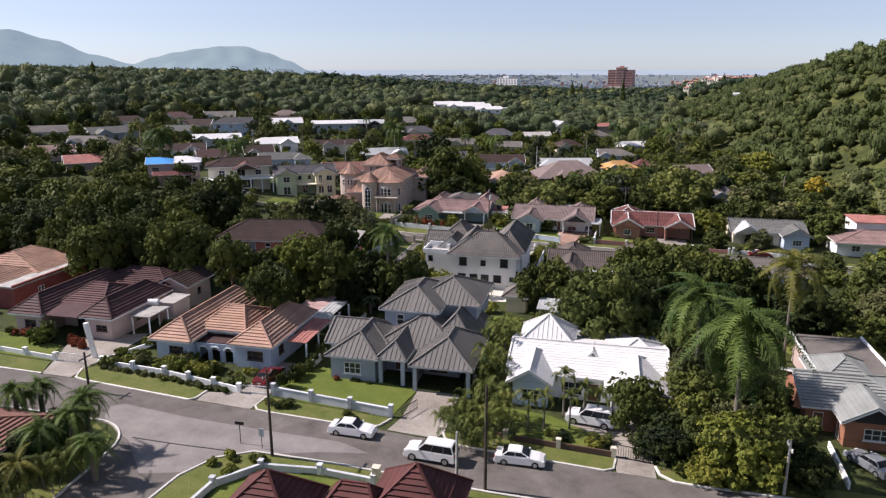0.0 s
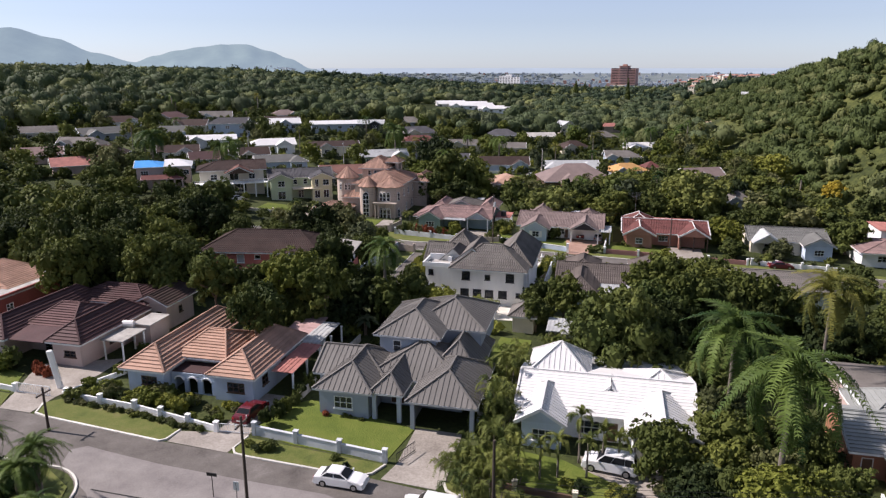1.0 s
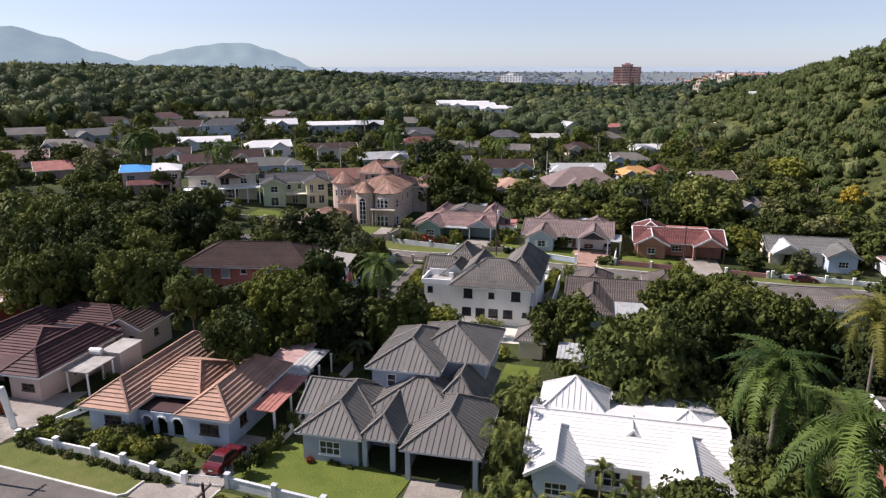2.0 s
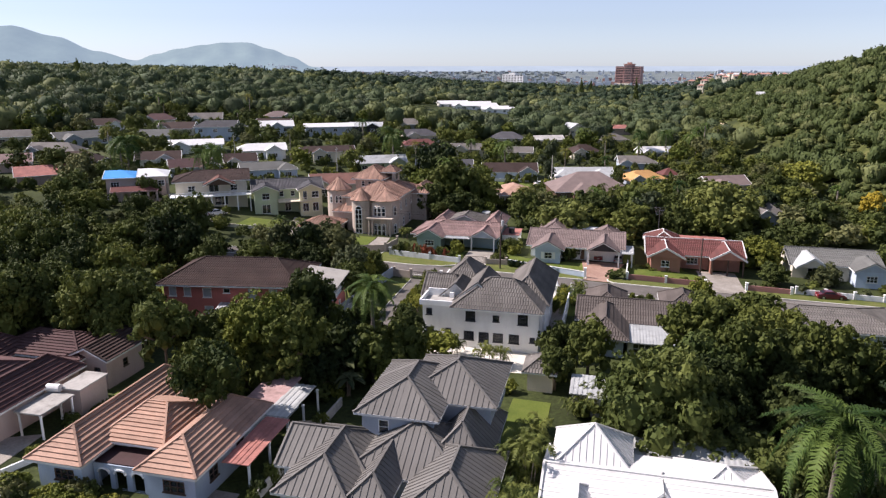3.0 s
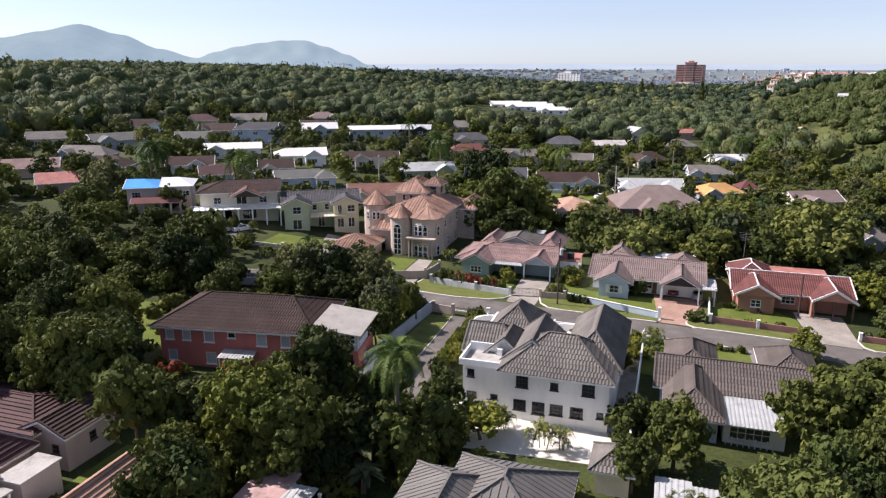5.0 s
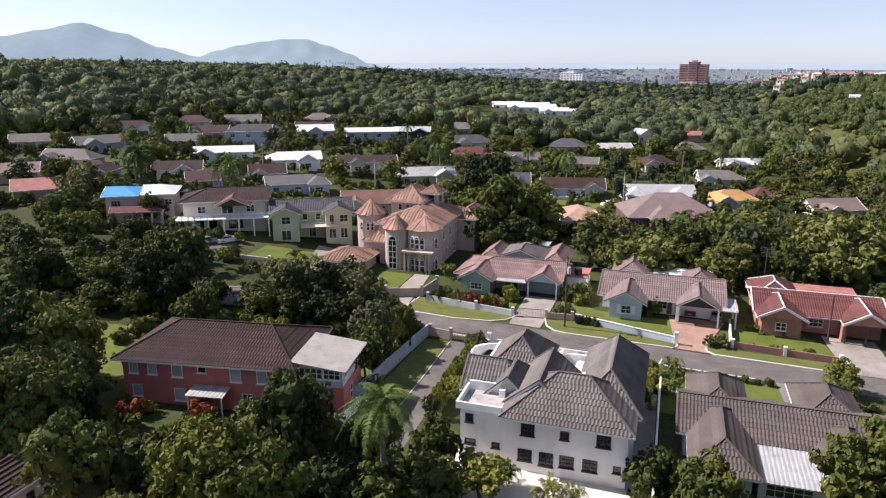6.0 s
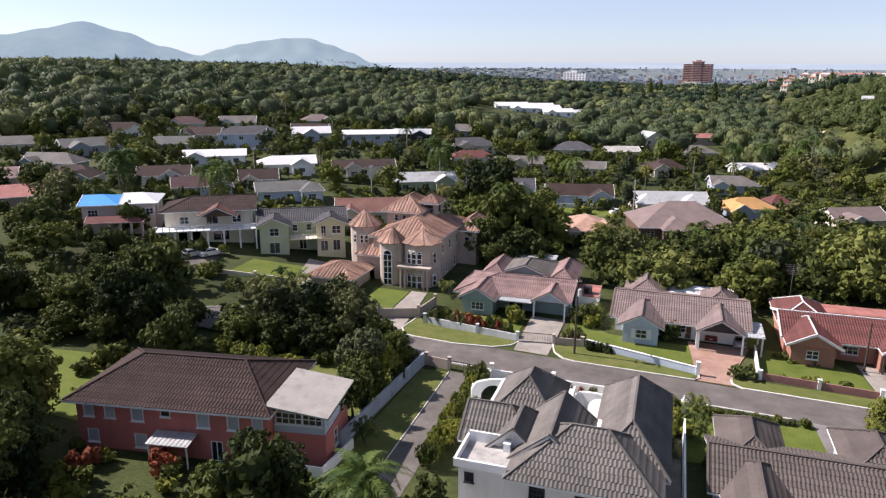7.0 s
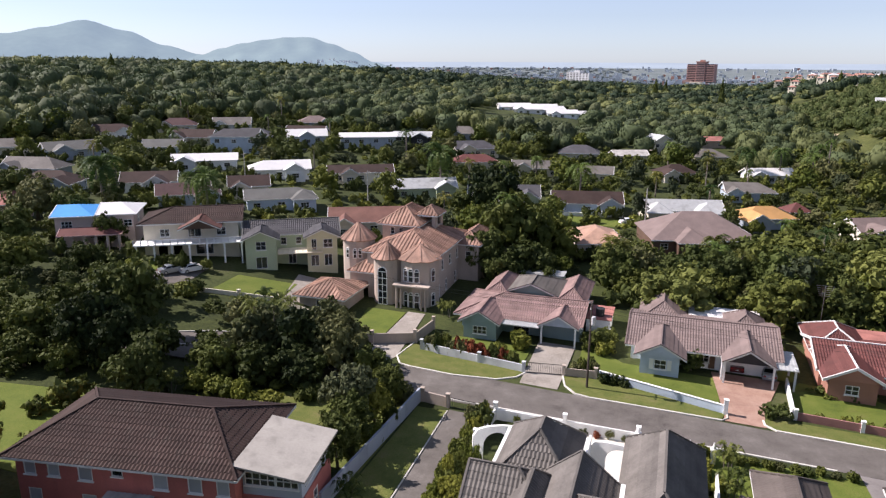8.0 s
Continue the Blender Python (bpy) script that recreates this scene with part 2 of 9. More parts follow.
M_REDWALL = mat("dark_red_wall", (0.29, 0.085, 0.07), 0.85, 0.2, 0.5, 6, 0.2, stain=0.2)
M_SALMONWALL = mat("salmon_garden_wall", (0.38, 0.19, 0.17), 0.85, 0.15, 0.5, 6, 0.2, stain=0.2)
M_FENCE = mat("fence_plaster", (0.56, 0.58, 0.6), 0.85, 0.12, 0.5, 6, 0.1, stain=0.25)
M_TRIM = mat("white_trim", (0.78, 0.77, 0.74), 0.6, 0.06, 0.5, 6, 0.05)
M_FARTRIM = mat("pale_trim", (0.72, 0.71, 0.68), 0.7, 0.06, 0.5, 6, 0.0)
M_FASCIA = mat("grey_fascia", (0.5, 0.5, 0.5), 0.6, 0.08, 0.5, 6, 0.05)
M_BROWNTRIM = mat("brown_trim", (0.12, 0.075, 0.055), 0.7, 0.15, 0.5, 6, 0.1)
M_DARK = mat("dark_shutter", (0.035, 0.035, 0.04), 0.5, 0.2, 0.5, 6, 0.05)
M_DOOR = mat("timber_door", (0.16, 0.09, 0.055), 0.6, 0.25, 0.8, 9, 0.1)
M_IRON = mat("black_iron", (0.03, 0.03, 0.03), 0.5, 0.2, 0.5, 6, 0.1, metal=0.5)
M_POLE = mat("pole_timber", (0.065, 0.05, 0.042), 0.85, 0.3, 0.6, 9, 0.3)
M_CONC = mat("pole_concrete", (0.42, 0.4, 0.37), 0.85, 0.15, 0.5, 8, 0.2)
M_WIRE = mat("cable", (0.03, 0.03, 0.03), 0.6, 0.1, 0.5, 6, 0.0)
M_TRUNK = mat("bark", (0.15, 0.115, 0.085), 0.9, 0.3, 1.0, 9, 0.5, obj=0.2)
M_PALMTRUNK = mat("palm_bark", (0.18, 0.155, 0.13), 0.9, 0.25, 1.0, 9, 0.4, obj=0.15)
M_CARWHITE = mat("white_car_paint", (0.78, 0.78, 0.77), 0.25, 0.02, 0.5, 6, 0.0, obj=0.02, coat=0.8)
M_CARRED = mat("dark_red_car_paint", (0.12, 0.012, 0.016), 0.25, 0.05, 0.5, 6, 0.0, obj=0.02, coat=0.8)
M_CARGREY = mat("silver_grey_car_paint", (0.32, 0.34, 0.37), 0.3, 0.04, 0.5, 6, 0.0, metal=0.4, obj=0.05, coat=0.8)
M_TYRE = mat("tyre_rubber", (0.02, 0.02, 0.02), 0.85, 0.1, 0.5, 9, 0.1)
M_RIM = mat("alloy_rim", (0.5, 0.5, 0.5), 0.35, 0.05, 0.5, 6, 0.0, metal=0.8)
M_LAMPGLASS = mat("headlamp_glass", (0.6, 0.6, 0.58), 0.15, 0.05, 0.5, 6, 0.0)
M_TAIL = mat("tail_lamp", (0.35, 0.02, 0.02), 0.2, 0.05, 0.5, 6, 0.0)
M_TANK = mat("black_tank_plastic", (0.03, 0.03, 0.032), 0.5, 0.1, 0.5, 6, 0.05)
M_GLASS = bpy.data.materials.new("window_glass")
M_GLASS.use_nodes = True
_p = M_GLASS.node_tree.nodes["Principled BSDF"]
_p.inputs["Base Color"].default_value = (0.05, 0.06, 0.07, 1)
_p.inputs["Roughness"].default_value, _p.inputs["Transmission Weight"].default_value = 0.05, 0.35
M_TOWER = mat("brick_red_tower", (0.42, 0.25, 0.22), 0.85, 0.12, 0.05, 0.5, 0.0)
M_FARWHITE = mat("far_white_wall", (0.7, 0.7, 0.7), 0.9, 0.12, 0.02, 0.2, 0.0, isl=0.25)
# town walls carry the bluish haze in their base colour
M_TOWN = mat("hazed_town_wall", (0.5, 0.53, 0.57), 0.9, 0.12, 0.02, 0.2, 0.0, isl=0.35)
M_FARRED = mat("far_red_roof", (0.4, 0.21, 0.165), 0.9, 0.15, 0.02, 0.2, 0.0, isl=0.25)
# the ridge glows blue to paint in the haze
M_MOUNT = far_mat("hazed_mountain", (0.095, 0.12, 0.095), (0.29, 0.4, 0.52), 0.56)

L_DARK = leaf_mat("dark_leaves", (0.011, 0.023, 0.006), (0.098, 0.124, 0.02))
L_MID = leaf_mat("green_leaves", (0.02, 0.038, 0.007), (0.148, 0.172, 0.025))
L_LIGHT = leaf_mat("light_leaves", (0.055, 0.085, 0.01), (0.245, 0.255, 0.03))
L_MANGO = leaf_mat("mango_leaves", (0.034, 0.06, 0.01), (0.18, 0.205, 0.036))
L_OLIVE = leaf_mat("olive_leaves", (0.036, 0.052, 0.014), (0.165, 0.175, 0.045))
L_YELLOW = leaf_mat("yellow_green_leaves", (0.07, 0.1, 0.012), (0.22, 0.245, 0.03))
L_GREY = leaf_mat("grey_green_leaves", (0.033, 0.052, 0.018), (0.125, 0.145, 0.045))
L_PALM = leaf_mat("palm_fronds", (0.016, 0.044, 0.007), (0.125, 0.185, 0.028), 0.16, 0.55)
L_COCO = leaf_mat("coconut_fronds", (0.03, 0.05, 0.008), (0.21, 0.205, 0.03), 0.16, 0.6)
L_ARECA = leaf_mat("areca_fronds", (0.026, 0.052, 0.009), (0.165, 0.19, 0.03), 0.16, 0.6)
L_WOOD1 = leaf_mat("dark_woodland_leaves", (0.022, 0.042, 0.016), (0.09, 0.122, 0.036), 0.1)
L_WOOD2 = leaf_mat("light_woodland_leaves", (0.06, 0.085, 0.024), (0.19, 0.215, 0.052), 0.1)
L_WOOD3 = leaf_mat("brownish_woodland_leaves", (0.038, 0.06, 0.022), (0.125, 0.148, 0.048), 0.1)
L_HILL = leaf_mat("hillside_leaves", (0.029, 0.05, 0.012), (0.112, 0.145, 0.03), 0.12)
L_HILLSCRUB = leaf_mat("hillside_scrub_leaves", (0.046, 0.068, 0.014), (0.16, 0.18, 0.038), 0.15)
# leaf greens paled and greyed, so the haze sits in the colour
L_FARFAR = leaf_mat("hazed_woodland", (0.085, 0.12, 0.085), (0.18, 0.22, 0.14), 0.1)
L_FLOWER = leaf_mat("yellow_blossom", (0.3, 0.24, 0.02), (0.52, 0.42, 0.04), 0.12)
L_RED = leaf_mat("red_hedge_leaves", (0.142, 0.045, 0.015), (0.283, 0.09, 0.03), 0.2)


# ---- mesh helpers ----
def mesh_of(bm, name, material, smooth=False):
    me = bpy.data.meshes.new(name)
    bm.to_mesh(me)
    bm.free()
    me.materials.append(material)
    if smooth:
        me.polygons.foreach_set("use_smooth", [True] * len(me.polygons))
    return me


def part(name, bm, material, parent, label="", smooth=False):
    """One mesh under a thing or under a part of it."""
    ob = new(name, mesh_of(bm, name, material, smooth))
    ob.parent = parent
    if label:
        tagged(ob, label)
    return ob


def thing(name, label, category, m, group=""):
    ob = new(name)
    ob.empty_display_size = 0.3
    ob.matrix_basis = m
    return tagged(ob, label, category, group)


def structure(name, bm, material, label, category, smooth=False):
    return tagged(new(name, mesh_of(bm, name, material, smooth)), label, category, kind="structure")


def box(bm, x0, x1, y0, y1, z0, z1, bev=0.0):
    v = [bm.verts.new(c) for c in ((x0, y0, z0), (x1, y0, z0), (x1, y1, z0), (x0, y1, z0), (x0, y0, z1), (x1, y0, z1), (x1, y1, z1), (x0, y1, z1))]
    f = [bm.faces.new([v[i] for i in q]) for q in ((3, 2, 1, 0), (4, 5, 6, 7), (0, 1, 5, 4), (1, 2, 6, 5), (2, 3, 7, 6), (3, 0, 4, 7))]
    if bev:
        bmesh.ops.bevel(bm, geom=list({e for q in f for e in q.edges}), offset=bev, segments=1, affect="EDGES")
    return bm


def boxes(*rows, bev=0.0):
    bm = bmesh.new()
    for r in rows:
        box(bm, *r, bev=bev)
    return bm


def beam(bm, a, b, w, t, up=0.0):
    """A bar of width w and thickness t from a to b."""
    a, b = Vector(a), Vector(b)
    d = (b - a).normalized()
    s = d.cross(Vector((0, 0, 1)))
    s = s.normalized() if s.length > 1e-4 else Vector((1, 0, 0))
    n = s.cross(d)
    lo, hi = n * (up - t / 2), n * (up + t / 2)
    v = [bm.verts.new(p + q + r) for p in (a, b) for q, r in ((-s * w / 2, lo), (s * w / 2, lo), (s * w / 2, hi), (-s * w / 2, hi))]
    for q in ((3, 2, 1, 0), (4, 5, 6, 7), (0, 1, 5, 4), (1, 2, 6, 5), (2, 3, 7, 6), (3, 0, 4, 7)):
        bm.faces.new([v[i] for i in q])
    return bm


def tube(bm, pts, radii, sides=8, cap=True):
    """A round stem through the points, with a radius at each."""
    rings = []
    for i, p in enumerate(pts):
        p = Vector(p)
        d = (Vector(pts[min(i + 1, len(pts) - 1)]) - Vector(pts[max(i - 1, 0)])).normalized()
        s = d.orthogonal().normalized() if abs(d.z) < 0.98 else Vector((1, 0, 0))
        n = d.cross(s)
        rings.append([bm.verts.new(p + (s * math.cos(a) + n * math.sin(a)) * radii[i]) for a in (2 * math.pi * k / sides for k in range(sides))])
    for r0, r1 in zip(rings, rings[1:]):
        for k in range(sides):
            bm.faces.new((r0[k], r0[(k + 1) % sides], r1[(k + 1) % sides], r1[k]))
    if cap:
        bm.faces.new(rings[-1])
        bm.faces.new(list(reversed(rings[0])))
    return bm


def prism(bm, pts, n, heights, drop=0.0):
    """A thin piece over a flat outline: its top lies heights above it along n, its foot drop below."""
    top = [bm.verts.new(p + n * k) for p, k in zip(pts, heights)]
    low = [bm.verts.new(p - n * drop) for p in pts]
    bm.faces.new(top)
    m = len(pts)
    for i in range(m):
        bm.faces.new((low[i], low[(i + 1) % m], top[(i + 1) % m], top[i]))
    if drop:
        bm.faces.new(list(reversed(low)))


def clip(poly, axis, lo, hi):
    """The part of a flat convex outline between lo and hi along one of its axes."""
    for bound, sign in ((lo, 1), (hi, -1)):
        out = []
        for a, b in zip(poly, poly[1:] + poly[:1]):
            da, db = sign * (a[axis] - bound), sign * (b[axis] - bound)
            if da >= 0:
                out.append(a)
            if (da > 1e-6 and db < -1e-6) or (da < -1e-6 and db > 1e-6):
                k = da / (da - db)
                out.append((a[0] + (b[0] - a[0]) * k, a[1] + (b[1] - a[1]) * k))
        poly = out
        if len(poly) < 3:
            return []
    clean = []
    for p in poly:
        if not clean or math.dist(p, clean[-1]) > 1e-3:
            clean.append(p)
    if len(clean) > 1 and math.dist(clean[0], clean[-1]) < 1e-3:
        clean.pop()
    return clean if len(clean) >= 3 else []


# ---- the lie of the land ----
CREST = [(-200, 42), (350, 40), (384, 36), (486, 28), (589, 20), (720, 17), (900, 20), (1150, 8), (1500, 0), (9000, 0)]
PLAIN = [(600, 0), (1000, -4), (1600, -9), (2300, -18), (3200, -20), (4400, 0), (9000, 0)]
FOOT = [(-200, 95), (120, 85), (180, 68), (223, 58), (350, 40), (450, 44), (600, 48), (900, 30), (9000, 30)]


def ease(a, b, x):
    u = min(1.0, max(0.0, (x - a) / (b - a)))
    return u * u * (3 - 2 * u)


def along(table, v):
    for (a, p), (b, q) in zip(table, table[1:]):
        if v <= b:
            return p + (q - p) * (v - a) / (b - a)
    return table[-1][1]


def ground(x, y):
    """The height of the ground: it falls gently to the second street, then rises to woods, with a steep hill to the east."""
    z = -0.022 * (max(-300.0, min(60.0, x)) + 40) - 0.022 * (min(max(y, -60.0), 160.0) - 60)
    if y > 160:
        z += 0.022 * min(y - 160, 240.0)
    if x < -65:
        z += ease(105, 165, y) * 6.0 * (1 - math.exp((x + 65) / 40.0))
        if x < -190:
            z += ease(150, 300, y) * 16.0 * (1 - math.exp((x + 190) / 160.0))
    c, f = along(CREST, y), along(FOOT, y)
    u = min(1.0, max(0.0, (x - f) / (112.0 - f)))
    z += c * (0.35 * u + 0.65 * u * u * (3 - 2 * u))
    if y > 650:
        z += (along(PLAIN, y) - z) * ease(650, 1500, y)
    return z


def steps(*spans):
    out = []
    for a, b, n in spans:
        out += [a + (b - a) * i / n for i in range(n)]
    return out + [spans[-1][1]]


def land():
    xs = steps((-4600, -1200, 12), (-1200, -320, 22), (-320, 130, 150), (130, 400, 30), (400, 1200, 16), (1200, 4600, 12))
    ys = steps((-500, -60, 10), (-60, 30, 15), (30, 360, 110), (360, 720, 60), (720, 1600, 40), (1600, 4900, 24))
    verts = [(x, y, ground(x, y)) for y in ys for x in xs]
    w = len(xs)
    faces = [(j * w + i, j * w + i + 1, (j + 1) * w + i + 1, (j + 1) * w + i) for j in range(len(ys) - 1) for i in range(w - 1)]
    me = bpy.data.meshes.new("ground")
    me.from_pydata(verts, [], faces)
    me.materials.append(M_GROUND)
    me.materials.append(M_HILLGRASS)
    me.materials.append(M_HAZED_PLAIN)
    for f in me.polygons:
        c = f.center
        f.use_smooth = True
        if c.x > along(FOOT, c.y) and c.y < 1000:
            f.material_index = 1
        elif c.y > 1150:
            # beyond 1150 m the ground wears the painted haze
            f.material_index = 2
    return tagged(new("ground", me), "dark green and brown ground between houses, rising to a wooded hill", "ground", kind="structure")


land()


def sheet(name, outline, material, label, category, lift):
    """A flat patch that lies on the ground."""
    bm = bmesh.new()
    top = [bm.verts.new((x, y, ground(x, y) + lift)) for x, y in outline]
    bm.faces.new(top)
    low = [bm.verts.new((x, y, ground(x, y) - 0.1)) for x, y in outline]
    for i in range(len(outline)):
        j = (i + 1) % len(outline)
        bm.faces.new((low[i], low[j], top[j], top[i]))
    bm.normal_update()
    bmesh.ops.triangulate(bm, faces=[f for f in bm.faces if len(f.verts) > 4])
    bmesh.ops.recalc_face_normals(bm, faces=bm.faces[:])
    return structure(name, bm, material, label, category)


def arc(cx, cy, r, a0, a1, n=6):
    return [(cx + r * math.cos(radians(a0 + (a1 - a0) * i / n)), cy + r * math.sin(radians(a0 + (a1 - a0) * i / n))) for i in range(n + 1)]


def kerb(line, label="white painted concrete kerb beside the road", w=0.2, hgt=0.17):
    bm = bmesh.new()
    pts = [Vector((x, y, ground(x, y))) for x, y in line]
    ring = []
    for i, p in enumerate(pts):
        d = (pts[min(i + 1, len(pts) - 1)] - pts[max(i - 1, 0)]).normalized()
        s = Vector((-d.y, d.x, 0)).normalized() * w / 2
        ring.append([bm.verts.new(p + q) for q in (-s - Vector((0, 0, 0.1)), -s + Vector((0, 0, hgt - 0.03)), -s * 0.7 + Vector((0, 0, hgt)), s + Vector((0, 0, hgt)), s - Vector((0, 0, 0.1)))])
    for a, b in zip(ring, ring[1:]):
        for k in range(4):
            bm.faces.new((a[k], b[k], b[k + 1], a[k + 1]))
    for r in (ring[0], ring[-1]):
        bm.faces.new(r)
    bmesh.ops.recalc_face_normals(bm, faces=bm.faces[:])
    return structure("kerb", bm, M_KERB, label, "kerb")


# first street, its side street, and the second street
sheet("road", [(-150, 52.6), (-47.5, 53.2), *arc(-46.5, 48.2, 5.0, 80, 5, 5), (-40.2, 40), (-39.5, 10), (-32.6, 10), (-33.2, 42), (-32.9, 46.5), (-31.4, 50), (-28.6, 52.0), (-20, 52.0), (-6.5, 51.2), (60, 51.0), (60, 57.3), (8.5, 57.1), (-10.6, 58.2), (-20, 59.2), (-40, 59.8), (-55, 61.1), (-65, 61.2), (-150, 63.0)],
      M_ASPHALT, "grey worn asphalt street with a side street", "road", 0.03)
sheet("road", [(-50, 148.8), (-50.5, 146.2), (-58, 145), (-90, 141), (-90, 137), (-46, 141.9), (60, 141.4), (60, 147.6), (-3, 148.2), (-24, 149), (-35, 149.4), (-46, 149.2)], M_ASPHALT, "smooth grey asphalt street", "road", 0.03)
sheet("road_patch", [(-46.2, 54.1), (-47.1, 56.2), (-46.1, 57.2), (-43.2, 56.8), (-37.5, 56.2), (-29.6, 55.9), (-21.9, 55.8), (-18.4, 54.5), (-23.2, 53.4), (-29.4, 51.1), (-32.0, 47.5), (-34.4, 46.6), (-36.4, 46.0), (-38.8, 48.5), (-40.9, 50.7), (-43.3, 52.0)], M_PATCH, "paler resurfaced patch of road at the junction", "road", 0.037)
sheet("tar_joint", [(-40.9, 51.3), (-36.4, 51.3), (-31.3, 51.5), (-31.3, 51.34), (-36.4, 51.14), (-40.9, 51.14)], M_TYRE, "thin dark line across the resurfaced road", "road", 0.042)
sheet("lane", [(-37.6, 139.8), (-34.4, 139.6), (-33.2, 100), (-36.6, 100)], M_ASPHALT, "narrow paved lane beside a hedge", "lane", 0.03)

# kerbs and verges, first street
kerb([(-150, 63.0), (-65, 61.2), (-60, 61.15)])
kerb([(-56.6, 63.6), (-55.6, 61.3), (-54, 60.9), (-40.4, 59.75), (-39.9, 60.2), (-39.7, 62.2)])
kerb([(-32.8, 62.8), (-33.0, 60.4), (-32.4, 59.6), (-31, 59.4), (-20.4, 59.0), (-19.2, 59.8), (-18.5, 61.5)])
kerb([(-12.9, 60.4), (-12.3, 59.0), (-10.8, 58.1), (-9, 57.9), (2.7, 57.25), (3.5, 57.8), (3.7, 59.6)])
kerb([(7.2, 59.2), (7.5, 57.9), (8.7, 57.0), (10, 56.9), (60, 57.2)])
kerb([(-39.6, 10), (-40.3, 40), *reversed(arc(-46.5, 48.2, 5.2, 80, 5, 7)), (-60, 53.2), (-150, 52.6)])
kerb([(-32.6, 10), (-33.2, 42), (-32.9, 46.5), (-31.4, 50), (-28.6, 51.9), (-20, 51.9), (-15.2, 51.6), (-6.5, 51.1), (60, 50.9)])
sheet("verge", [(-150, 63.0), (-65, 61.3), (-60, 61.2), (-61.5, 64.2), (-150, 66.5)], M_VERGE, "mown grass verge between kerb and wall", "verge", 0.10)
sheet("verge", [(-56.5, 63.4), (-55.5, 61.4), (-54, 61.0), (-40.4, 59.85), (-39.9, 60.3), (-39.8, 62.2), (-46.4, 64.2), (-55.5, 64.6)], M_VERGE, "mown grass verge between kerb and wall", "verge", 0.10)
sheet("verge", [(-32.7, 62.6), (-32.9, 60.4), (-32.3, 59.7), (-31, 59.5), (-20.4, 59.1), (-19.3, 59.9), (-18.7, 61.5), (-28, 62.2)], M_VERGE, "mown grass verge between kerb and wall", "verge", 0.10)
sheet("verge", [(-12.8, 60.3), (-12.2, 59.1), (-10.7, 58.2), (-9, 58.0), (2.7, 57.35), (3.4, 57.9), (3.6, 59.7), (-10, 60.6)], M_VERGE, "shaded grass verge under small palms", "verge", 0.10)
sheet("verge", [(7.4, 59.2), (7.7, 57.9), (8.8, 57.1), (60, 57.3), (60, 60)], M_VERGE, "shaded grass verge", "verge", 0.10)
sheet("verge", [(-33.0, 42), (-32.7, 46.4), (-31.3, 49.8), (-28.5, 51.7), (-20, 51.7), (-15.2, 51.4), (-6.5, 50.9), (60, 50.7), (60, 48), (-16, 49.9), (-26.2, 49.6), (-29.2, 46), (-30.5, 10), (-32.4, 10)], M_VERGE, "grass verge along the kerb of the corner plot", "verge", 0.10)
sheet("lawn", [(-26.2, 49.4), (-16, 49.6), (-16, 40), (-28.5, 40), (-28.8, 46)], M_LAWN, "mown green lawn of the corner plot", "lawn", 0.05)
sheet("lawn", [(-40.5, 40), (-41.6, 48), (-43, 51), (-46.5, 52.9), (-60, 52.9), (-60, 30), (-40.2, 30)], M_VERGE, "shaded grass of the corner garden", "lawn", 0.08)
# plots of the first row
sheet("lawn", [(-33.2, 64), (-28.2, 62.6), (-18.7, 62.0), (-17.8, 68.7), (-30.2, 72), (-31.5, 70.5)], M_LAWN, "bright mown lawn in front of the grey house", "lawn", 0.06)
sheet("driveway", [(-18.2, 59.2), (-13.2, 58.9), (-12.7, 60.5), (-13, 69), (-17.7, 69), (-17.6, 62)], M_PAVING, "pale concrete driveway up to the carport", "driveway", 0.055)
sheet("driveway", [(-39.6, 59.9), (-33.2, 59.6), (-32.9, 63), (-33.3, 72), (-36, 72), (-36.2, 62.8), (-39.6, 62)], M_PAVING, "stained concrete driveway beside the orange-roofed house", "driveway", 0.055)
sheet("driveway", [(-60, 61.2), (-56.2, 61.2), (-56.5, 65), (-55.8, 68), (-56.5, 76), (-64, 72), (-63.5, 69), (-61.3, 64.5)], M_PAVING, "pinkish concrete driveway behind an open gate", "driveway", 0.055)
sheet("lawn", [(-90, 65.7), (-62, 64.6), (-64.2, 69), (-74, 70.8), (-90, 72)], M_LAWN, "mown front lawn of the maroon-roofed house", "lawn", 0.06)
sheet("lawn", [(-11.5, 60.8), (3.4, 60.2), (1.5, 64), (-3, 66.8), (-9, 67.6), (-11.8, 67)], M_LAWN, "shaded front lawn of the white-roofed house", "lawn", 0.06)
sheet("driveway", [(3.8, 57.3), (7.2, 57.2), (7.0, 61), (6, 68), (-1.5, 68), (-1, 65), (3, 63)], M_PAVING, "stained concrete driveway with a parked car", "driveway", 0.055)
sheet("lawn", [(-14, 82), (-9.3, 82), (-9.3, 97), (-13.5, 97)], M_LAWN, "narrow grass strip beside the grey house", "lawn", 0.05)
sheet("lawn", [(-56, 84), (-50, 85), (-50, 92), (-56, 92)], M_LAWN, "small patch of lawn between gardens", "lawn", 0.05)
sheet("lawn", [(-88, 113), (-70, 113), (-67, 122), (-70.5, 126.5), (-76, 127.4), (-82, 126.6), (-90, 125)], M_LAWN, "sunlit lawn beside the salmon house", "lawn", 0.06)
sheet("lawn", [(-62, 126), (-41.6, 124), (-41.4, 141), (-56, 137.5), (-62, 134)], M_VERGE, "patch of lawn behind the salmon house", "lawn", 0.05)
sheet("lawn", [(-41.2, 139.2), (-37.8, 139.4), (-37.0, 106), (-41.5, 106)], M_VERGE, "grass strip along the lane", "lawn", 0.05)
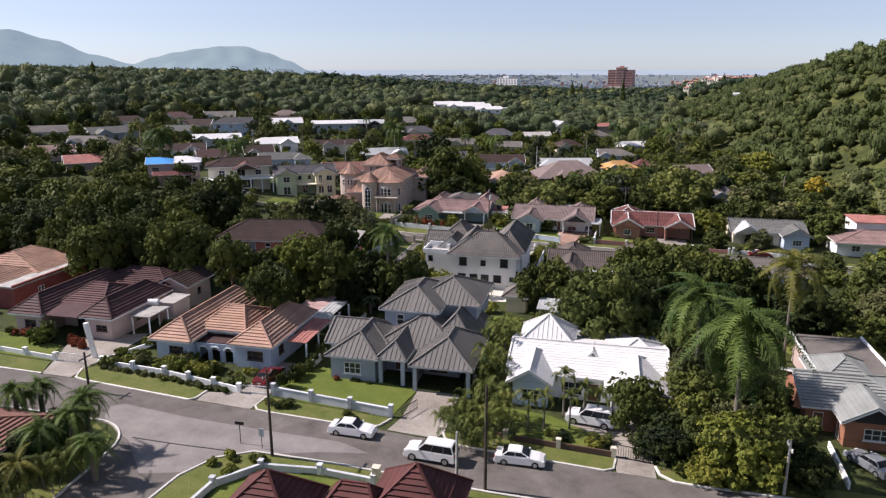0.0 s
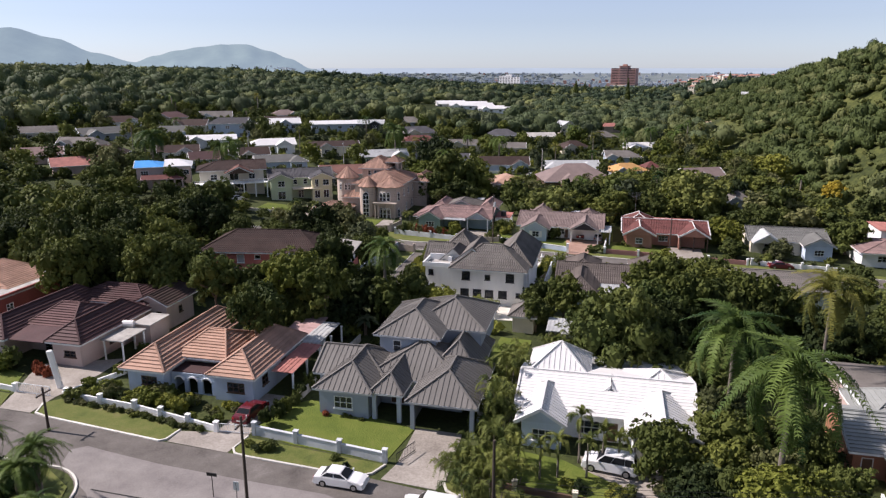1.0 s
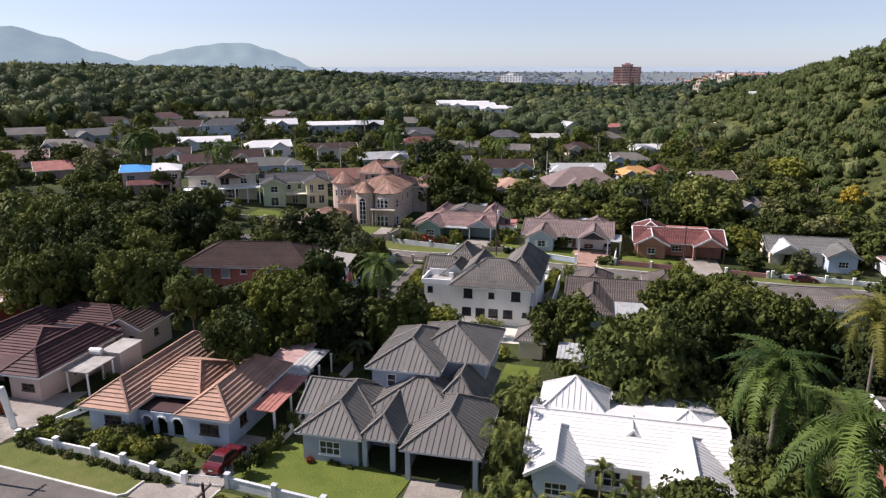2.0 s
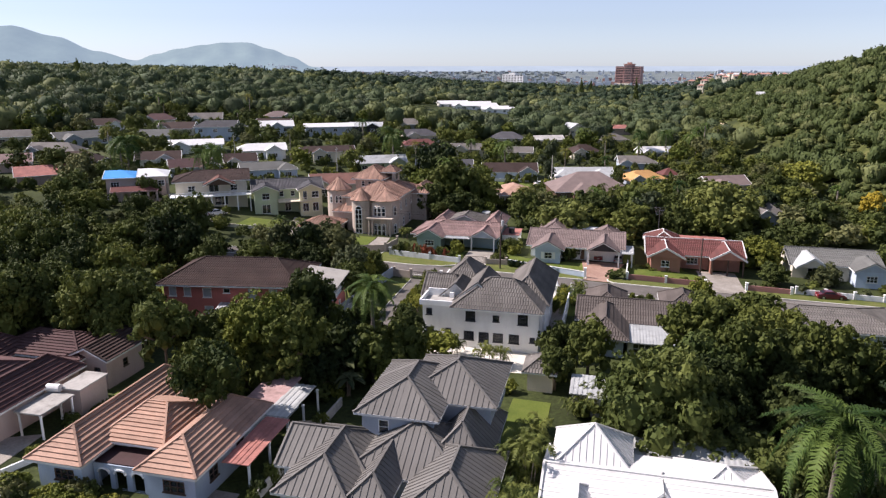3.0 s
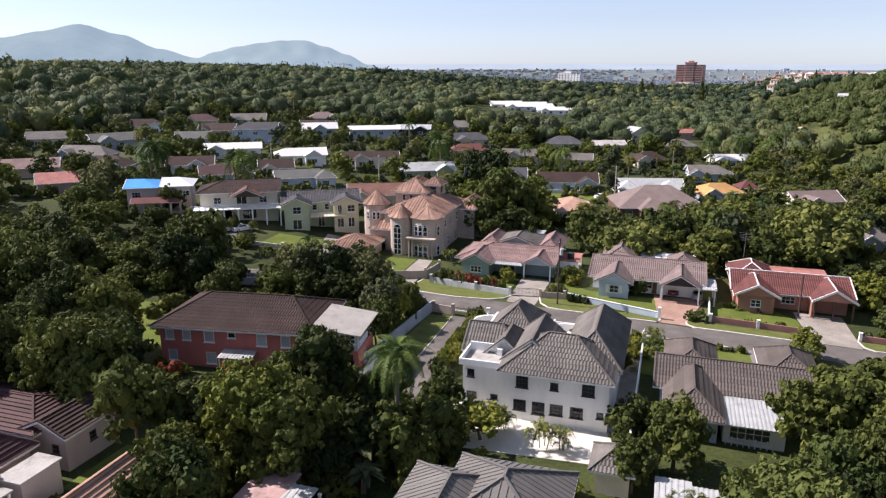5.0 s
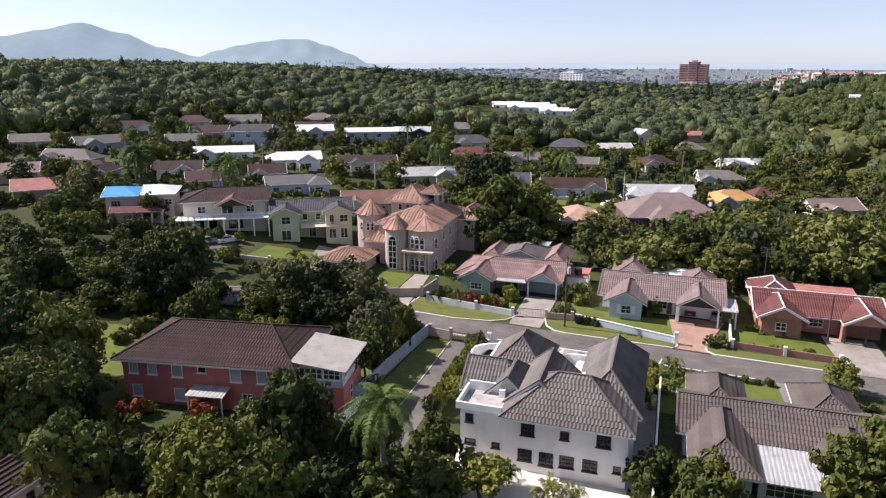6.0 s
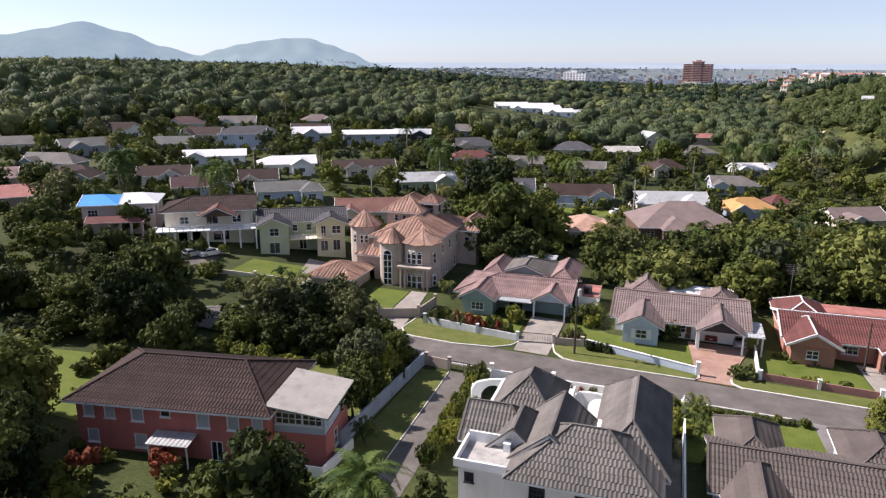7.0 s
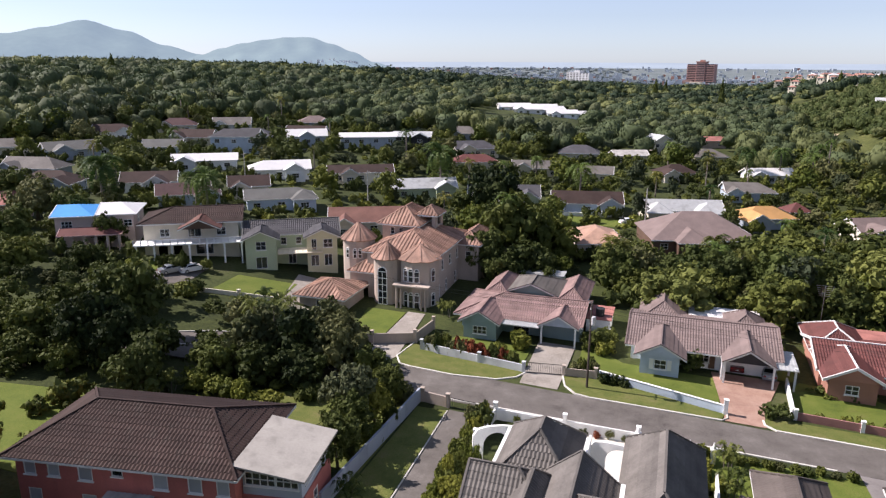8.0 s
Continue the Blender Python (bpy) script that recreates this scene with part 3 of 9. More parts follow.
sheet("yard", [(-29.5, 102.5), (-9.9, 104.5), (-10, 112.3), (-29, 112.3)], M_YARD, "sunlit pale concrete yard behind the white house", "yard", 0.05)
sheet("yard", [(-12.3, 112.3), (-9.9, 112.3), (-9.9, 134), (-12.3, 134)], M_PAVING, "shaded concrete side passage", "yard", 0.05)
sheet("yard", [(-29, 130), (-12, 131), (-12, 140.5), (-29, 140.2)], M_YARD, "white paved front court", "yard", 0.05)
sheet("lawn", [(-11, 128), (12, 128), (12, 140.6), (-11, 140.4)], M_LAWN, "front lawn of the brown-roofed bungalow", "lawn", 0.05)
sheet("driveway", [(4.5, 131), (11, 131), (11.5, 141.4), (4, 141.6)], M_PATCH, "pale paved drive crossing to the street", "driveway", 0.056)
# second street, far side
kerb([(-48.3, 157), (-48.8, 151.8), (-47.5, 149.6), (-46, 149.2), (-40, 148.8), (-34.6, 149.6), (-32.4, 151.2), (-31.6, 153)])
kerb([(-27.0, 153.8), (-26.3, 151), (-24.8, 149.2), (-23, 148.8), (-8.3, 148.7), (-7.7, 149.5), (-7.7, 150.8)])
kerb([(-3.9, 150.4), (-3.8, 149.2), (-2.7, 148.3), (12, 147.9), (13, 148.6), (13.2, 151)])
kerb([(19.5, 151), (19.8, 148.6), (21, 147.6), (60, 147.3)])
kerb([(-44, 142.3), (-9, 141.8), (2, 141.6)])
kerb([(-37.7, 139.4), (-37.4, 130), (-36.8, 106)], w=0.14, hgt=0.12)
sheet("verge", [(-48.2, 157), (-48.6, 151.8), (-47.4, 149.8), (-46, 149.4), (-40, 149), (-34.7, 149.8), (-32.6, 151.3), (-31.8, 153.2), (-44, 154.4)], M_VERGE, "mown verge in front of a hedge", "verge", 0.10)
sheet("verge", [(-26.9, 153.8), (-26.2, 151.1), (-24.7, 149.4), (-23, 149), (-8.4, 148.9), (-7.9, 150.4), (-22.5, 155)], M_VERGE, "mown verge in front of a white wall", "verge", 0.10)
sheet("verge", [(-3.8, 150.4), (-3.6, 149.2), (-2.6, 148.5), (12, 148.1), (12.9, 148.8), (13, 151), (-3.4, 151.2)], M_VERGE, "mown verge in front of a salmon wall", "verge", 0.10)
sheet("verge", [(19.7, 151), (20, 148.6), (21, 147.8), (60, 147.5), (60, 150)], M_VERGE, "mown verge along the second street", "verge", 0.10)
sheet("lawn", [(-45.5, 155.2), (-32.5, 154.3), (-32.5, 161.5), (-43.5, 161.8)], M_LAWN, "front lawn of the teal house", "lawn", 0.06)
sheet("lawn", [(-25.5, 156.2), (-8.4, 151.6), (-8.3, 160.6), (-20, 161), (-26, 166)], M_LAWN, "sunlit front lawn of the mauve-roofed house", "lawn", 0.06)
sheet("driveway", [(-8.0, 148.8), (-3.7, 148.7), (-3.6, 152), (-0.8, 162.5), (-9, 162.5), (-8.2, 153)], M_BRICKPAVE, "reddish clay-paved driveway", "driveway", 0.06)
sheet("driveway", [(-31.7, 149.8), (-27, 149.6), (-26.8, 164), (-32, 164)], M_PAVING, "stained concrete driveway of the teal house", "driveway", 0.06)
sheet("lawn", [(-0.2, 153), (13, 152.2), (12.5, 158), (9, 162), (1.5, 163), (0, 160)], M_LAWN, "front lawn of the red-roofed house", "lawn", 0.06)
sheet("lawn", [(-1.0, 163), (1.2, 163), (1.2, 176), (-1.2, 176)], M_LAWN, "grass strip between two houses", "lawn", 0.05)
sheet("driveway", [(13.3, 148.2), (19.5, 148), (19.5, 162), (12.5, 162)], M_PAVING, "pale concrete driveway of the red-roofed house", "driveway", 0.06)
sheet("driveway", [(-58, 146), (-50, 148), (-48.8, 151.5), (-49.4, 157), (-50.6, 168), (-53.4, 168), (-53.2, 157), (-56, 153)], M_PAVING, "pale forecourt of the mansion", "driveway", 0.06)
sheet("lawn", [(-58, 156), (-53.4, 157.4), (-53.6, 167.5), (-60, 167.5)], M_LAWN, "small lawn in the forecourt", "lawn", 0.075)
sheet("lawn", [(-84, 160), (-73, 163), (-74, 170), (-84, 168)], M_LAWN, "bright lawn in front of the green house", "lawn", 0.07)
sheet("driveway", [(-73, 163), (-66, 165), (-66, 175), (-76, 174)], M_PAVING, "paved forecourt beside the green house", "driveway", 0.07)
sheet("drive", [(-82, 141.4), (-79, 139.8), (-76, 142.0), (-72.5, 144.5), (-67, 147.6), (-68.4, 150.4), (-74, 148.2), (-78.5, 145.2)], M_ASPHALT, "curving paved drive under the garden trees", "drive", 0.05)
kerb([(-79, 139.8), (-76, 142.0), (-72.5, 144.5), (-67, 147.6)])
kerb([(-68.4, 150.4), (-74, 148.2), (-78.5, 145.2), (-82, 141.4)])
sheet("lawn", [(-103, 157), (-95, 159), (-97, 167), (-104, 165)], M_LAWN, "lawn in front of the balcony house", "lawn", 0.07)
sheet("driveway", [(-95, 157), (-88.5, 159), (-90, 169), (-97, 167)], M_ASPHALT, "driveway with two parked cars", "driveway", 0.07)
sheet("lawn", [(-41, 232), (-22, 236), (-22, 243), (-40, 241)], M_LAWN, "green lawn before a white bungalow", "lawn", 0.06)
sheet("lawn", [(-63, 236), (-48, 240), (-48, 247), (-62, 243)], M_LAWN, "green lawn before a pale green bungalow", "lawn", 0.06)


# ---- houses ----
OFF, PLOTS = {}, []


def house(name, label, x, y, rz=0.0, g=None, reach=9.0, category="house", local=False, move=(0.0, 0.0)):
    """The root of a building. With rz 0 its wings are given in world places, else in its own."""
    g = ground(x, y) if g is None else g
    root = thing(name, label, category, pose(x + move[0], y + move[1], g, 0, 0, rz))
    OFF[root] = (0.0, 0.0) if (rz or local) else (x, y)
    PLOTS.append((x, y, reach))
    return root


def roof_faces(x0, x1, y0, y1, z, rise, axis, ends, inset):
    """The slopes of a hip or gable roof (eave first) and its ridge and hip lines."""
    V = Vector
    e0, e1 = ends
    if axis == "x":
        k = inset if inset else min((y1 - y0) / 2, (x1 - x0) / 2)
        ym = (y0 + y1) / 2
        r0, r1 = V((x0 + (k if e0 == "h" else 0), ym, z + rise)), V((x1 - (k if e1 == "h" else 0), ym, z + rise))
        a, b, c, d = V((x0, y0, z)), V((x1, y0, z)), V((x1, y1, z)), V((x0, y1, z))
        flat = (r1 - r0).length < 0.02
        faces = [[a, b, r0] if flat else [a, b, r1, r0], [c, d, r0] if flat else [c, d, r0, r1]]
        if e0 == "h":
            faces.append([d, a, r0])
        if e1 == "h":
            faces.append([b, c, r1])
        lines = [(a, r0), (d, r0), (b, r1), (c, r1)] + ([] if flat else [(r0, r1)])
        gables = ([(d, a, r0)] if e0 == "g" else []) + ([(b, c, r1)] if e1 == "g" else [])
    else:
        k = inset if inset else min((x1 - x0) / 2, (y1 - y0) / 2)
        xm = (x0 + x1) / 2
        r0, r1 = V((xm, y0 + (k if e0 == "h" else 0), z + rise)), V((xm, y1 - (k if e1 == "h" else 0), z + rise))
        a, b, c, d = V((x0, y0, z)), V((x1, y0, z)), V((x1, y1, z)), V((x0, y1, z))
        flat = (r1 - r0).length < 0.02
        faces = [[d, a, r0] if flat else [d, a, r0, r1], [b, c, r1] if flat else [b, c, r1, r0]]
        if e0 == "h":
            faces.append([a, b, r0])
        if e1 == "h":
            faces.append([c, d, r1])
        lines = [(a, r0), (b, r0), (c, r1), (d, r1)] + ([] if flat else [(r0, r1)])
        gables = ([(a, b, r0)] if e0 == "g" else []) + ([(c, d, r1)] if e1 == "g" else [])
    return faces, lines, gables


def clad(root, poly, style, material, rng):
    """One roof slope: a slab, and on it the pieces that cover it."""
    o, u = poly[0], (poly[1] - poly[0]).normalized()
    n = (poly[1] - poly[0]).cross(poly[2] - poly[0]).normalized()
    if n.z < 0:
        n = -n
    v = n.cross(u).normalized()
    if v.z < 0:
        v = -v
    bm = bmesh.new()
    prism(bm, poly, n, [0.0] * len(poly), 0.12)
    bmesh.ops.recalc_face_normals(bm, faces=bm.faces[:])
    slope = part("roof_slope", bm, material, root)
    flat = [((p - o).dot(u), (p - o).dot(v)) for p in poly]
    us, vs = [p[0] for p in flat], [p[1] for p in flat]

    def up(q):
        return [o + u * a + v * b for a, b in q]

    if style == "seam" or style == "barrel":
        w, rw, rh = (0.55, 0.07, 0.075) if style == "seam" else (0.62, 0.3, 0.13)
        k = min(us)
        while k < max(us) - 0.05:
            q = clip(flat, 0, k, min(k + w, max(us)))
            if q:
                bm = bmesh.new()
                prism(bm, up(q), n, [0.02] * len(q))
                r = clip(flat, 0, k, k + rw)
                if r:
                    prism(bm, up(r), n, [rh] * len(r))
                bmesh.ops.recalc_face_normals(bm, faces=bm.faces[:])
                part("roof_panel" if style == "seam" else "barrel_tile", bm, material, slope)
            k += w
    elif style == "course" or style == "roll":
        w = 0.45 if style == "course" else 0.64
        k = min(vs)
        while k < max(vs) - 0.06:
            hi = min(k + w, max(vs))
            q = clip(flat, 1, k, hi)
            if q:
                bm = bmesh.new()
                lift = (0.05 if material == M_METAL_WHITE else 0.13) + rng.uniform(-0.015, 0.015)
                if style == "course":
                    prism(bm, up(q), n, [0.015 + (lift - 0.015) * (1 - (b - k) / w) for a, b in q])
                else:
                    mid = clip(flat, 1, (k + hi) / 2 - 0.01, (k + hi) / 2 + 0.01)
                    a0, a1 = (min(p[0] for p in mid), max(p[0] for p in mid)) if mid else (q[0][0], q[0][0] + 0.1)
                    m = max(2, int((a1 - a0) / 0.17))
                    rows = []
                    for b, base in ((k, 0.03), (hi, 0.0)):
                        rows.append([bm.verts.new(o + u * (a0 + (a1 - a0) * i / m) + v * b + n * (base + (0.085 if i % 2 == 1 else 0.008))) for i in range(m + 1)])
                    foot = [bm.verts.new(o + u * (a0 + (a1 - a0) * i / m) + v * k) for i in range(m + 1)]
                    for i in range(m):
                        bm.faces.new((rows[0][i], rows[0][i + 1], rows[1][i + 1], rows[1][i]))
                        bm.faces.new((foot[i], foot[i + 1], rows[0][i + 1], rows[0][i]))
                bmesh.ops.recalc_face_normals(bm, faces=bm.faces[:])
                part("tile_course", bm, material, slope)
            k += w
    return slope


def roof(root, x0, x1, y0, y1, z, rise, material, style="", axis="y", ends="hh", inset=0.0, cap=None, fascia=None, gable=None, over=0.0):
    """A pitched roof over a rectangle, its ridge caps, eave boards and gable walls."""
    ox, oy = OFF[root]
    x0, x1, y0, y1 = x0 - ox, x1 - ox, y0 - oy, y1 - oy
    rng = random.Random(int(abs(x0 * 31 + y0 * 17) * 10))
    faces, lines, gables = roof_faces(x0, x1, y0, y1, z, rise, axis, ends, inset)
    for f in faces:
        clad(root, f, style, material, rng)
    for a, b in lines if style or cap else ():
        bm = beam(bmesh.new(), a, b, 0.19, 0.12, 0.10 if style else 0.03)
        part("ridge_cap", bm, cap or material, root)
    fm = fascia or M_TRIM
    for a, b in (((x0, y0), (x1, y0)), ((x1, y0), (x1, y1)), ((x1, y1), (x0, y1)), ((x0, y1), (x0, y0))):
        if any(abs(p[0].x - a[0]) + abs(p[0].y - a[1]) < 1e-4 and abs(p[1].x - b[0]) + abs(p[1].y - b[1]) < 1e-4 for p in gables):
            continue
        if not style and a[1] != y0:
            continue
        bm = beam(bmesh.new(), (*a, z - 0.09), (*b, z - 0.09), 0.06, 0.2)
        part("fascia", bm, fm, root)
    if gable:
        for a, b, c in gables:
            d = (b - a).normalized()
            out = Vector((d.y, -d.x, 0))
            bm = bmesh.new()
            s = -out * 0.45
            prism(bm, [a + s + d * 0.4, b + s - d * 0.4, c + s - Vector((0, 0, 0.15))], out, [0.0] * 3, 0.15)
            bmesh.ops.recalc_face_normals(bm, faces=bm.faces[:])
            part("gable_wall", bm, gable, root)
            if not style:
                part("bargeboard", beam(beam(bmesh.new(), a - Vector((0, 0, 0.06)), c - Vector((0, 0, 0.06)), 0.1, 0.24), b - Vector((0, 0, 0.06)), c - Vector((0, 0, 0.06)), 0.1, 0.24), fm, root)
                continue
            for p, q in ((a, c), (b, c)):
                part("bargeboard", beam(bmesh.new(), p - Vector((0, 0, 0.06)), q - Vector((0, 0, 0.06)), 0.1, 0.24), fm, root)


def window(root, side, u, w, zb, hh, plane, kind, frame_mat):
    """A window in its opening: frame with bars, and a pane behind."""
    d = {"f": -1, "b": 1, "l": -1, "r": 1}[side]
    bars = [(u - w / 2, u - w / 2 + 0.07, zb, zb + hh), (u + w / 2 - 0.07, u + w / 2, zb, zb + hh), (u - w / 2 + 0.07, u + w / 2 - 0.07, zb, zb + 0.07), (u - w / 2 + 0.07, u + w / 2 - 0.07, zb + hh - 0.07, zb + hh)]
    n = {"w": max(1, round(w / 0.7)), "d": 2, "g": max(2, round(w / 0.35)), "s": 1, "p": 1, "l": 1}[kind]
    for i in range(1, n):
        c = u - w / 2 + w * i / n
        bars.append((c - 0.03, c + 0.03, zb + 0.07, zb + hh - 0.07))
    if kind in "wg":
        for k in ((0.5,) if kind == "w" else (0.33, 0.66)):
            bars.append((u - w / 2 + 0.07, u + w / 2 - 0.07, zb + hh * k - 0.025, zb + hh * k + 0.025))
    bm = bmesh.new()
    p0, p1 = plane + d * 0.03, plane - d * 0.09
    lo, hi = min(p0, p1), max(p0, p1)
    us, zs = sorted({round(q, 4) for r in bars for q in r[:2]}), sorted({round(q, 4) for r in bars for q in r[2:]})
    for a, b in zip(us, us[1:]):
        for c, e in zip(zs, zs[1:]):
            if any(r[0] < (a + b) / 2 < r[1] and r[2] < (c + e) / 2 < r[3] for r in bars):
                box(bm, *((a, b, lo, hi, c, e) if side in "fb" else (lo, hi, a, b, c, e)))
    bmesh.ops.remove_doubles(bm, verts=bm.verts[:], dist=1e-4)
    win = part("window" if kind != "d" else "door", bm, frame_mat, root)
    q = plane - d * 0.06
    pane = box(bmesh.new(), *((u - w / 2 + 0.04, u + w / 2 - 0.04, q - 0.01, q + 0.01, zb + 0.04, zb + hh - 0.04) if side in "fb" else (q - 0.01, q + 0.01, u - w / 2 + 0.04, u + w / 2 - 0.04, zb + 0.04, zb + hh - 0.04)))
    if kind == "p":
        part("door_leaf", pane, M_DOOR, win)
    elif kind == "l":
        part("louvre", pane, M_LOUVRE, win)
    else:
        part("pane", pane, M_GLASS, win)
    if kind in "wgsl" and frame_mat is not M_FARTRIM:
        s0, s1 = plane + d * 0.01, plane + d * 0.14
        part("sill", box(bmesh.new(), *((u - w / 2 - 0.08, u + w / 2 + 0.08, min(s0, s1), max(s0, s1), zb - 0.1, zb - 0.003) if side in "fb" else (min(s0, s1), max(s0, s1), u - w / 2 - 0.08, u + w / 2 + 0.08, zb - 0.1, zb - 0.003))), frame_mat, win)


def walls(root, x0, x1, y0, y1, z0, z1, material, opens=(), frame_mat=None, depth=0.16):
    """Four walls with openings cut through them. opens: side, place along it, width, sill, height, kind."""
    ox, oy = OFF[root]
    x0, x1, y0, y1 = x0 - ox, x1 - ox, y0 - oy, y1 - oy
    bm = bmesh.new()
    todo = []
    for side, a, b, plane, d in (("f", x0, x1, y0, 1), ("b", x0, x1, y1, -1), ("l", y0, y1, x0, 1), ("r", y0, y1, x1, -1)):
        mine = [(s[1] - (ox if side in "fb" else oy), *s[2:]) for s in opens if s[0] == side]
        us, zs = {a, b}, {z0, z1}
        for c, w, zb, hh, kind in mine:
            us |= {c - w / 2, c + w / 2}
            zs |= {zb, zb + hh}
        us, zs = sorted(us), sorted(zs)

        def at(p, z, q):
            return (p, q, z) if side in "fb" else (q, p, z)

        for u0, u1 in zip(us, us[1:]):
            for w0, w1 in zip(zs, zs[1:]):
                um, wm = (u0 + u1) / 2, (w0 + w1) / 2
                if u1 - u0 < 1e-5 or w1 - w0 < 1e-5 or any(abs(um - c) < w / 2 and zb < wm < zb + hh for c, w, zb, hh, kind in mine):
                    continue
                bm.faces.new([bm.verts.new(at(p, z, plane)) for p, z in ((u0, w0), (u1, w0), (u1, w1), (u0, w1))])
                if mine:
                    bm.faces.new([bm.verts.new(at(p, z, plane + d * depth)) for p, z in ((u0, w1), (u1, w1), (u1, w0), (u0, w0))])
        for c, w, zb, hh, kind in mine:
            ring = [(c - w / 2, zb), (c + w / 2, zb), (c + w / 2, zb + hh), (c - w / 2, zb + hh)]
            for p, q in zip(ring, ring[1:] + ring[:1]):
                bm.faces.new([bm.verts.new(at(*p, plane)), bm.verts.new(at(*q, plane)), bm.verts.new(at(*q, plane + d * depth)), bm.verts.new(at(*p, plane + d * depth))])
            if kind != "o":
                todo.append((side, c, w, zb, hh, plane, kind))
    for z in (z0, z1):
        bm.faces.new([bm.verts.new((x, y, z)) for x, y in ((x0, y0), (x1, y0), (x1, y1), (x0, y1))])
    bmesh.ops.remove_doubles(bm, verts=bm.verts[:], dist=1e-4)
    part("wall", bm, material, root)
    for t in todo:
        window(root, *t, frame_mat or M_TRIM)


def post(root, x, y, z0, z1, w, material, name="post"):
    ox, oy = OFF[root]
    x, y = x - ox, y - oy
    bm = boxes((x - w / 2, x + w / 2, y - w / 2, y + w / 2, z0, z1), (x - w * 0.7, x + w * 0.7, y - w * 0.7, y + w * 0.7, z1 - 0.18, z1 - 0.002), (x - w * 0.65, x + w * 0.65, y - w * 0.65, y + w * 0.65, z0, z0 + 0.25))
    return part(name, bm, material, root)


def slab(root, x0, x1, y0, y1, z0, z1, material, tilt=0.0, name="roof_slab", ribs=0.0):
    """A thin flat or leaning roof; ribs: the spacing of its corrugations."""
    ox, oy = OFF[root]
    x0, x1, y0, y1 = x0 - ox, x1 - ox, y0 - oy, y1 - oy
    bm = bmesh.new()
    a, b, c, d = (Vector((x0, y0, z1)), Vector((x1, y0, z1)), Vector((x1, y1, z1 + tilt)), Vector((x0, y1, z1 + tilt)))
    prism(bm, [a, b, c, d], Vector((0, 0, 1)), [0.0] * 4, z1 - z0)
    bmesh.ops.recalc_face_normals(bm, faces=bm.faces[:])
    s = part(name, bm, material, root)
    if ribs:
        k = x0
        while k < x1 - ribs:
            part("roof_panel", beam(bmesh.new(), (k + ribs / 2, y0, z1 + 0.02), (k + ribs / 2, y1, z1 + tilt + 0.02), ribs * 0.45, 0.05), material, s)
            k += ribs
    return s


# grey two-storey house with seamed metal roofs
H = house("grey_house", "two-storey grey-blue house with grey seamed metal roofs", -20, 78, g=-0.6, reach=13)
walls(H, -28.2, -22.9, 69.5, 80, -0.5, 3.05, M_GREYBLUE, [("f", -25.6, 2.0, 0.9, 1.35, "w")])
walls(H, -29.6, -23, 73.1, 79, -0.5, 3.05, M_GREYBLUE)
walls(H, -22.9, -14, 73.6, 86, -0.5, 3.05, M_GREYBLUE, [("f", -21.0, 1.6, 0, 2.3, "p"), ("f", -16.5, 2.4, 0.0, 2.2, "p")])
walls(H, -17.6, -12.9, 76, 84, -0.5, 3.05, M_GREYBLUE)
walls(H, -24.4, -17.9, 78.1, 88, 3.0, 5.95, M_GREYBLUE, [("f", -22.4, 0.95, 4.0, 1.35, "w"), ("f", -19.4, 0.95, 4.0, 1.35, "w")])
walls(H, -21, -13.5, 81.6, 90.6, 3.0, 5.95, M_GREYBLUE, [("f", -15.2, 0.9, 4.0, 1.3, "w")])
roof(H, -28.7, -22.3, 68.9, 80, 3.1, 1.9, M_METAL_GREY, "seam", fascia=M_FASCIA)
roof(H, -30.2, -22, 72.6, 80, 3.1, 1.9, M_METAL_GREY, "seam", "x", "gh", fascia=M_FASCIA, gable=M_GREYBLUE)
roof(H, -24.4, -14, 73, 83, 3.1, 2.5, M_METAL_GREY, "seam", "x", fascia=M_FASCIA)
roof(H, -22.75, -19.2, 69.3, 78, 3.1, 1.5, M_METAL_GREY, "seam", fascia=M_FASCIA)
roof(H, -18.6, -11.4, 68.2, 79, 3.1, 2.15, M_METAL_GREY, "seam", fascia=M_FASCIA)
roof(H, -18.2, -12.6, 75.5, 86, 3.1, 2.75, M_METAL_GREY, "seam", fascia=M_FASCIA)
roof(H, -25, -17.3, 77.6, 89, 6.0, 2.0, M_METAL_GREY, "seam", fascia=M_FASCIA)
roof(H, -22, -12.9, 81.1, 91.2, 6.0, 2.2, M_METAL_GREY, "seam", fascia=M_FASCIA)
for px, py in ((-22.3, 69.8), (-19.7, 69.8), (-18.0, 68.8), (-12.0, 68.8), (-12.0, 73.5)):
    post(H, px, py, -0.4, 3.05, 0.42, M_GREYBLUE, "column")

# side walls added to keep the carport dark inside
part("carport_wall", boxes((1.5, 1.7, -8.4, -2.1, -0.4, 3.0), (7.9, 8.05, -6.0, -2.1, -0.4, 3.0)), M_GREYBLUE, H)

# orange-tiled bungalow
H = house("orange_bungalow", "pale blue bungalow with hipped orange tile roofs and an arched porch", -43, 76, g=-0.15, reach=11)
walls(H, -50.2, -45.8, 68.7, 85.8, -0.5, 2.95, M_BLUEWHITE, [("f", -47.6, 1.9, 1.1, 1.0, "w"), ("r", 76, 1.4, 1, 1.1, "w")], M_BROWNTRIM)
walls(H, -40.1, -35.6, 69.3, 81.4, -0.5, 2.95, M_BLUEWHITE, [("f", -37.6, 2.0, 1.0, 1.1, "w"), ("r", 72, 1.3, 1.0, 1.1, "w"), ("r", 76.5, 1.3, 1.0, 1.1, "w")], M_BROWNTRIM)
walls(H, -45.8, -40.1, 73.2, 80, -0.5, 3.2, M_WHITE, [("f", -43.2, 2.6, 0.1, 2.1, "d")], M_BROWNTRIM)
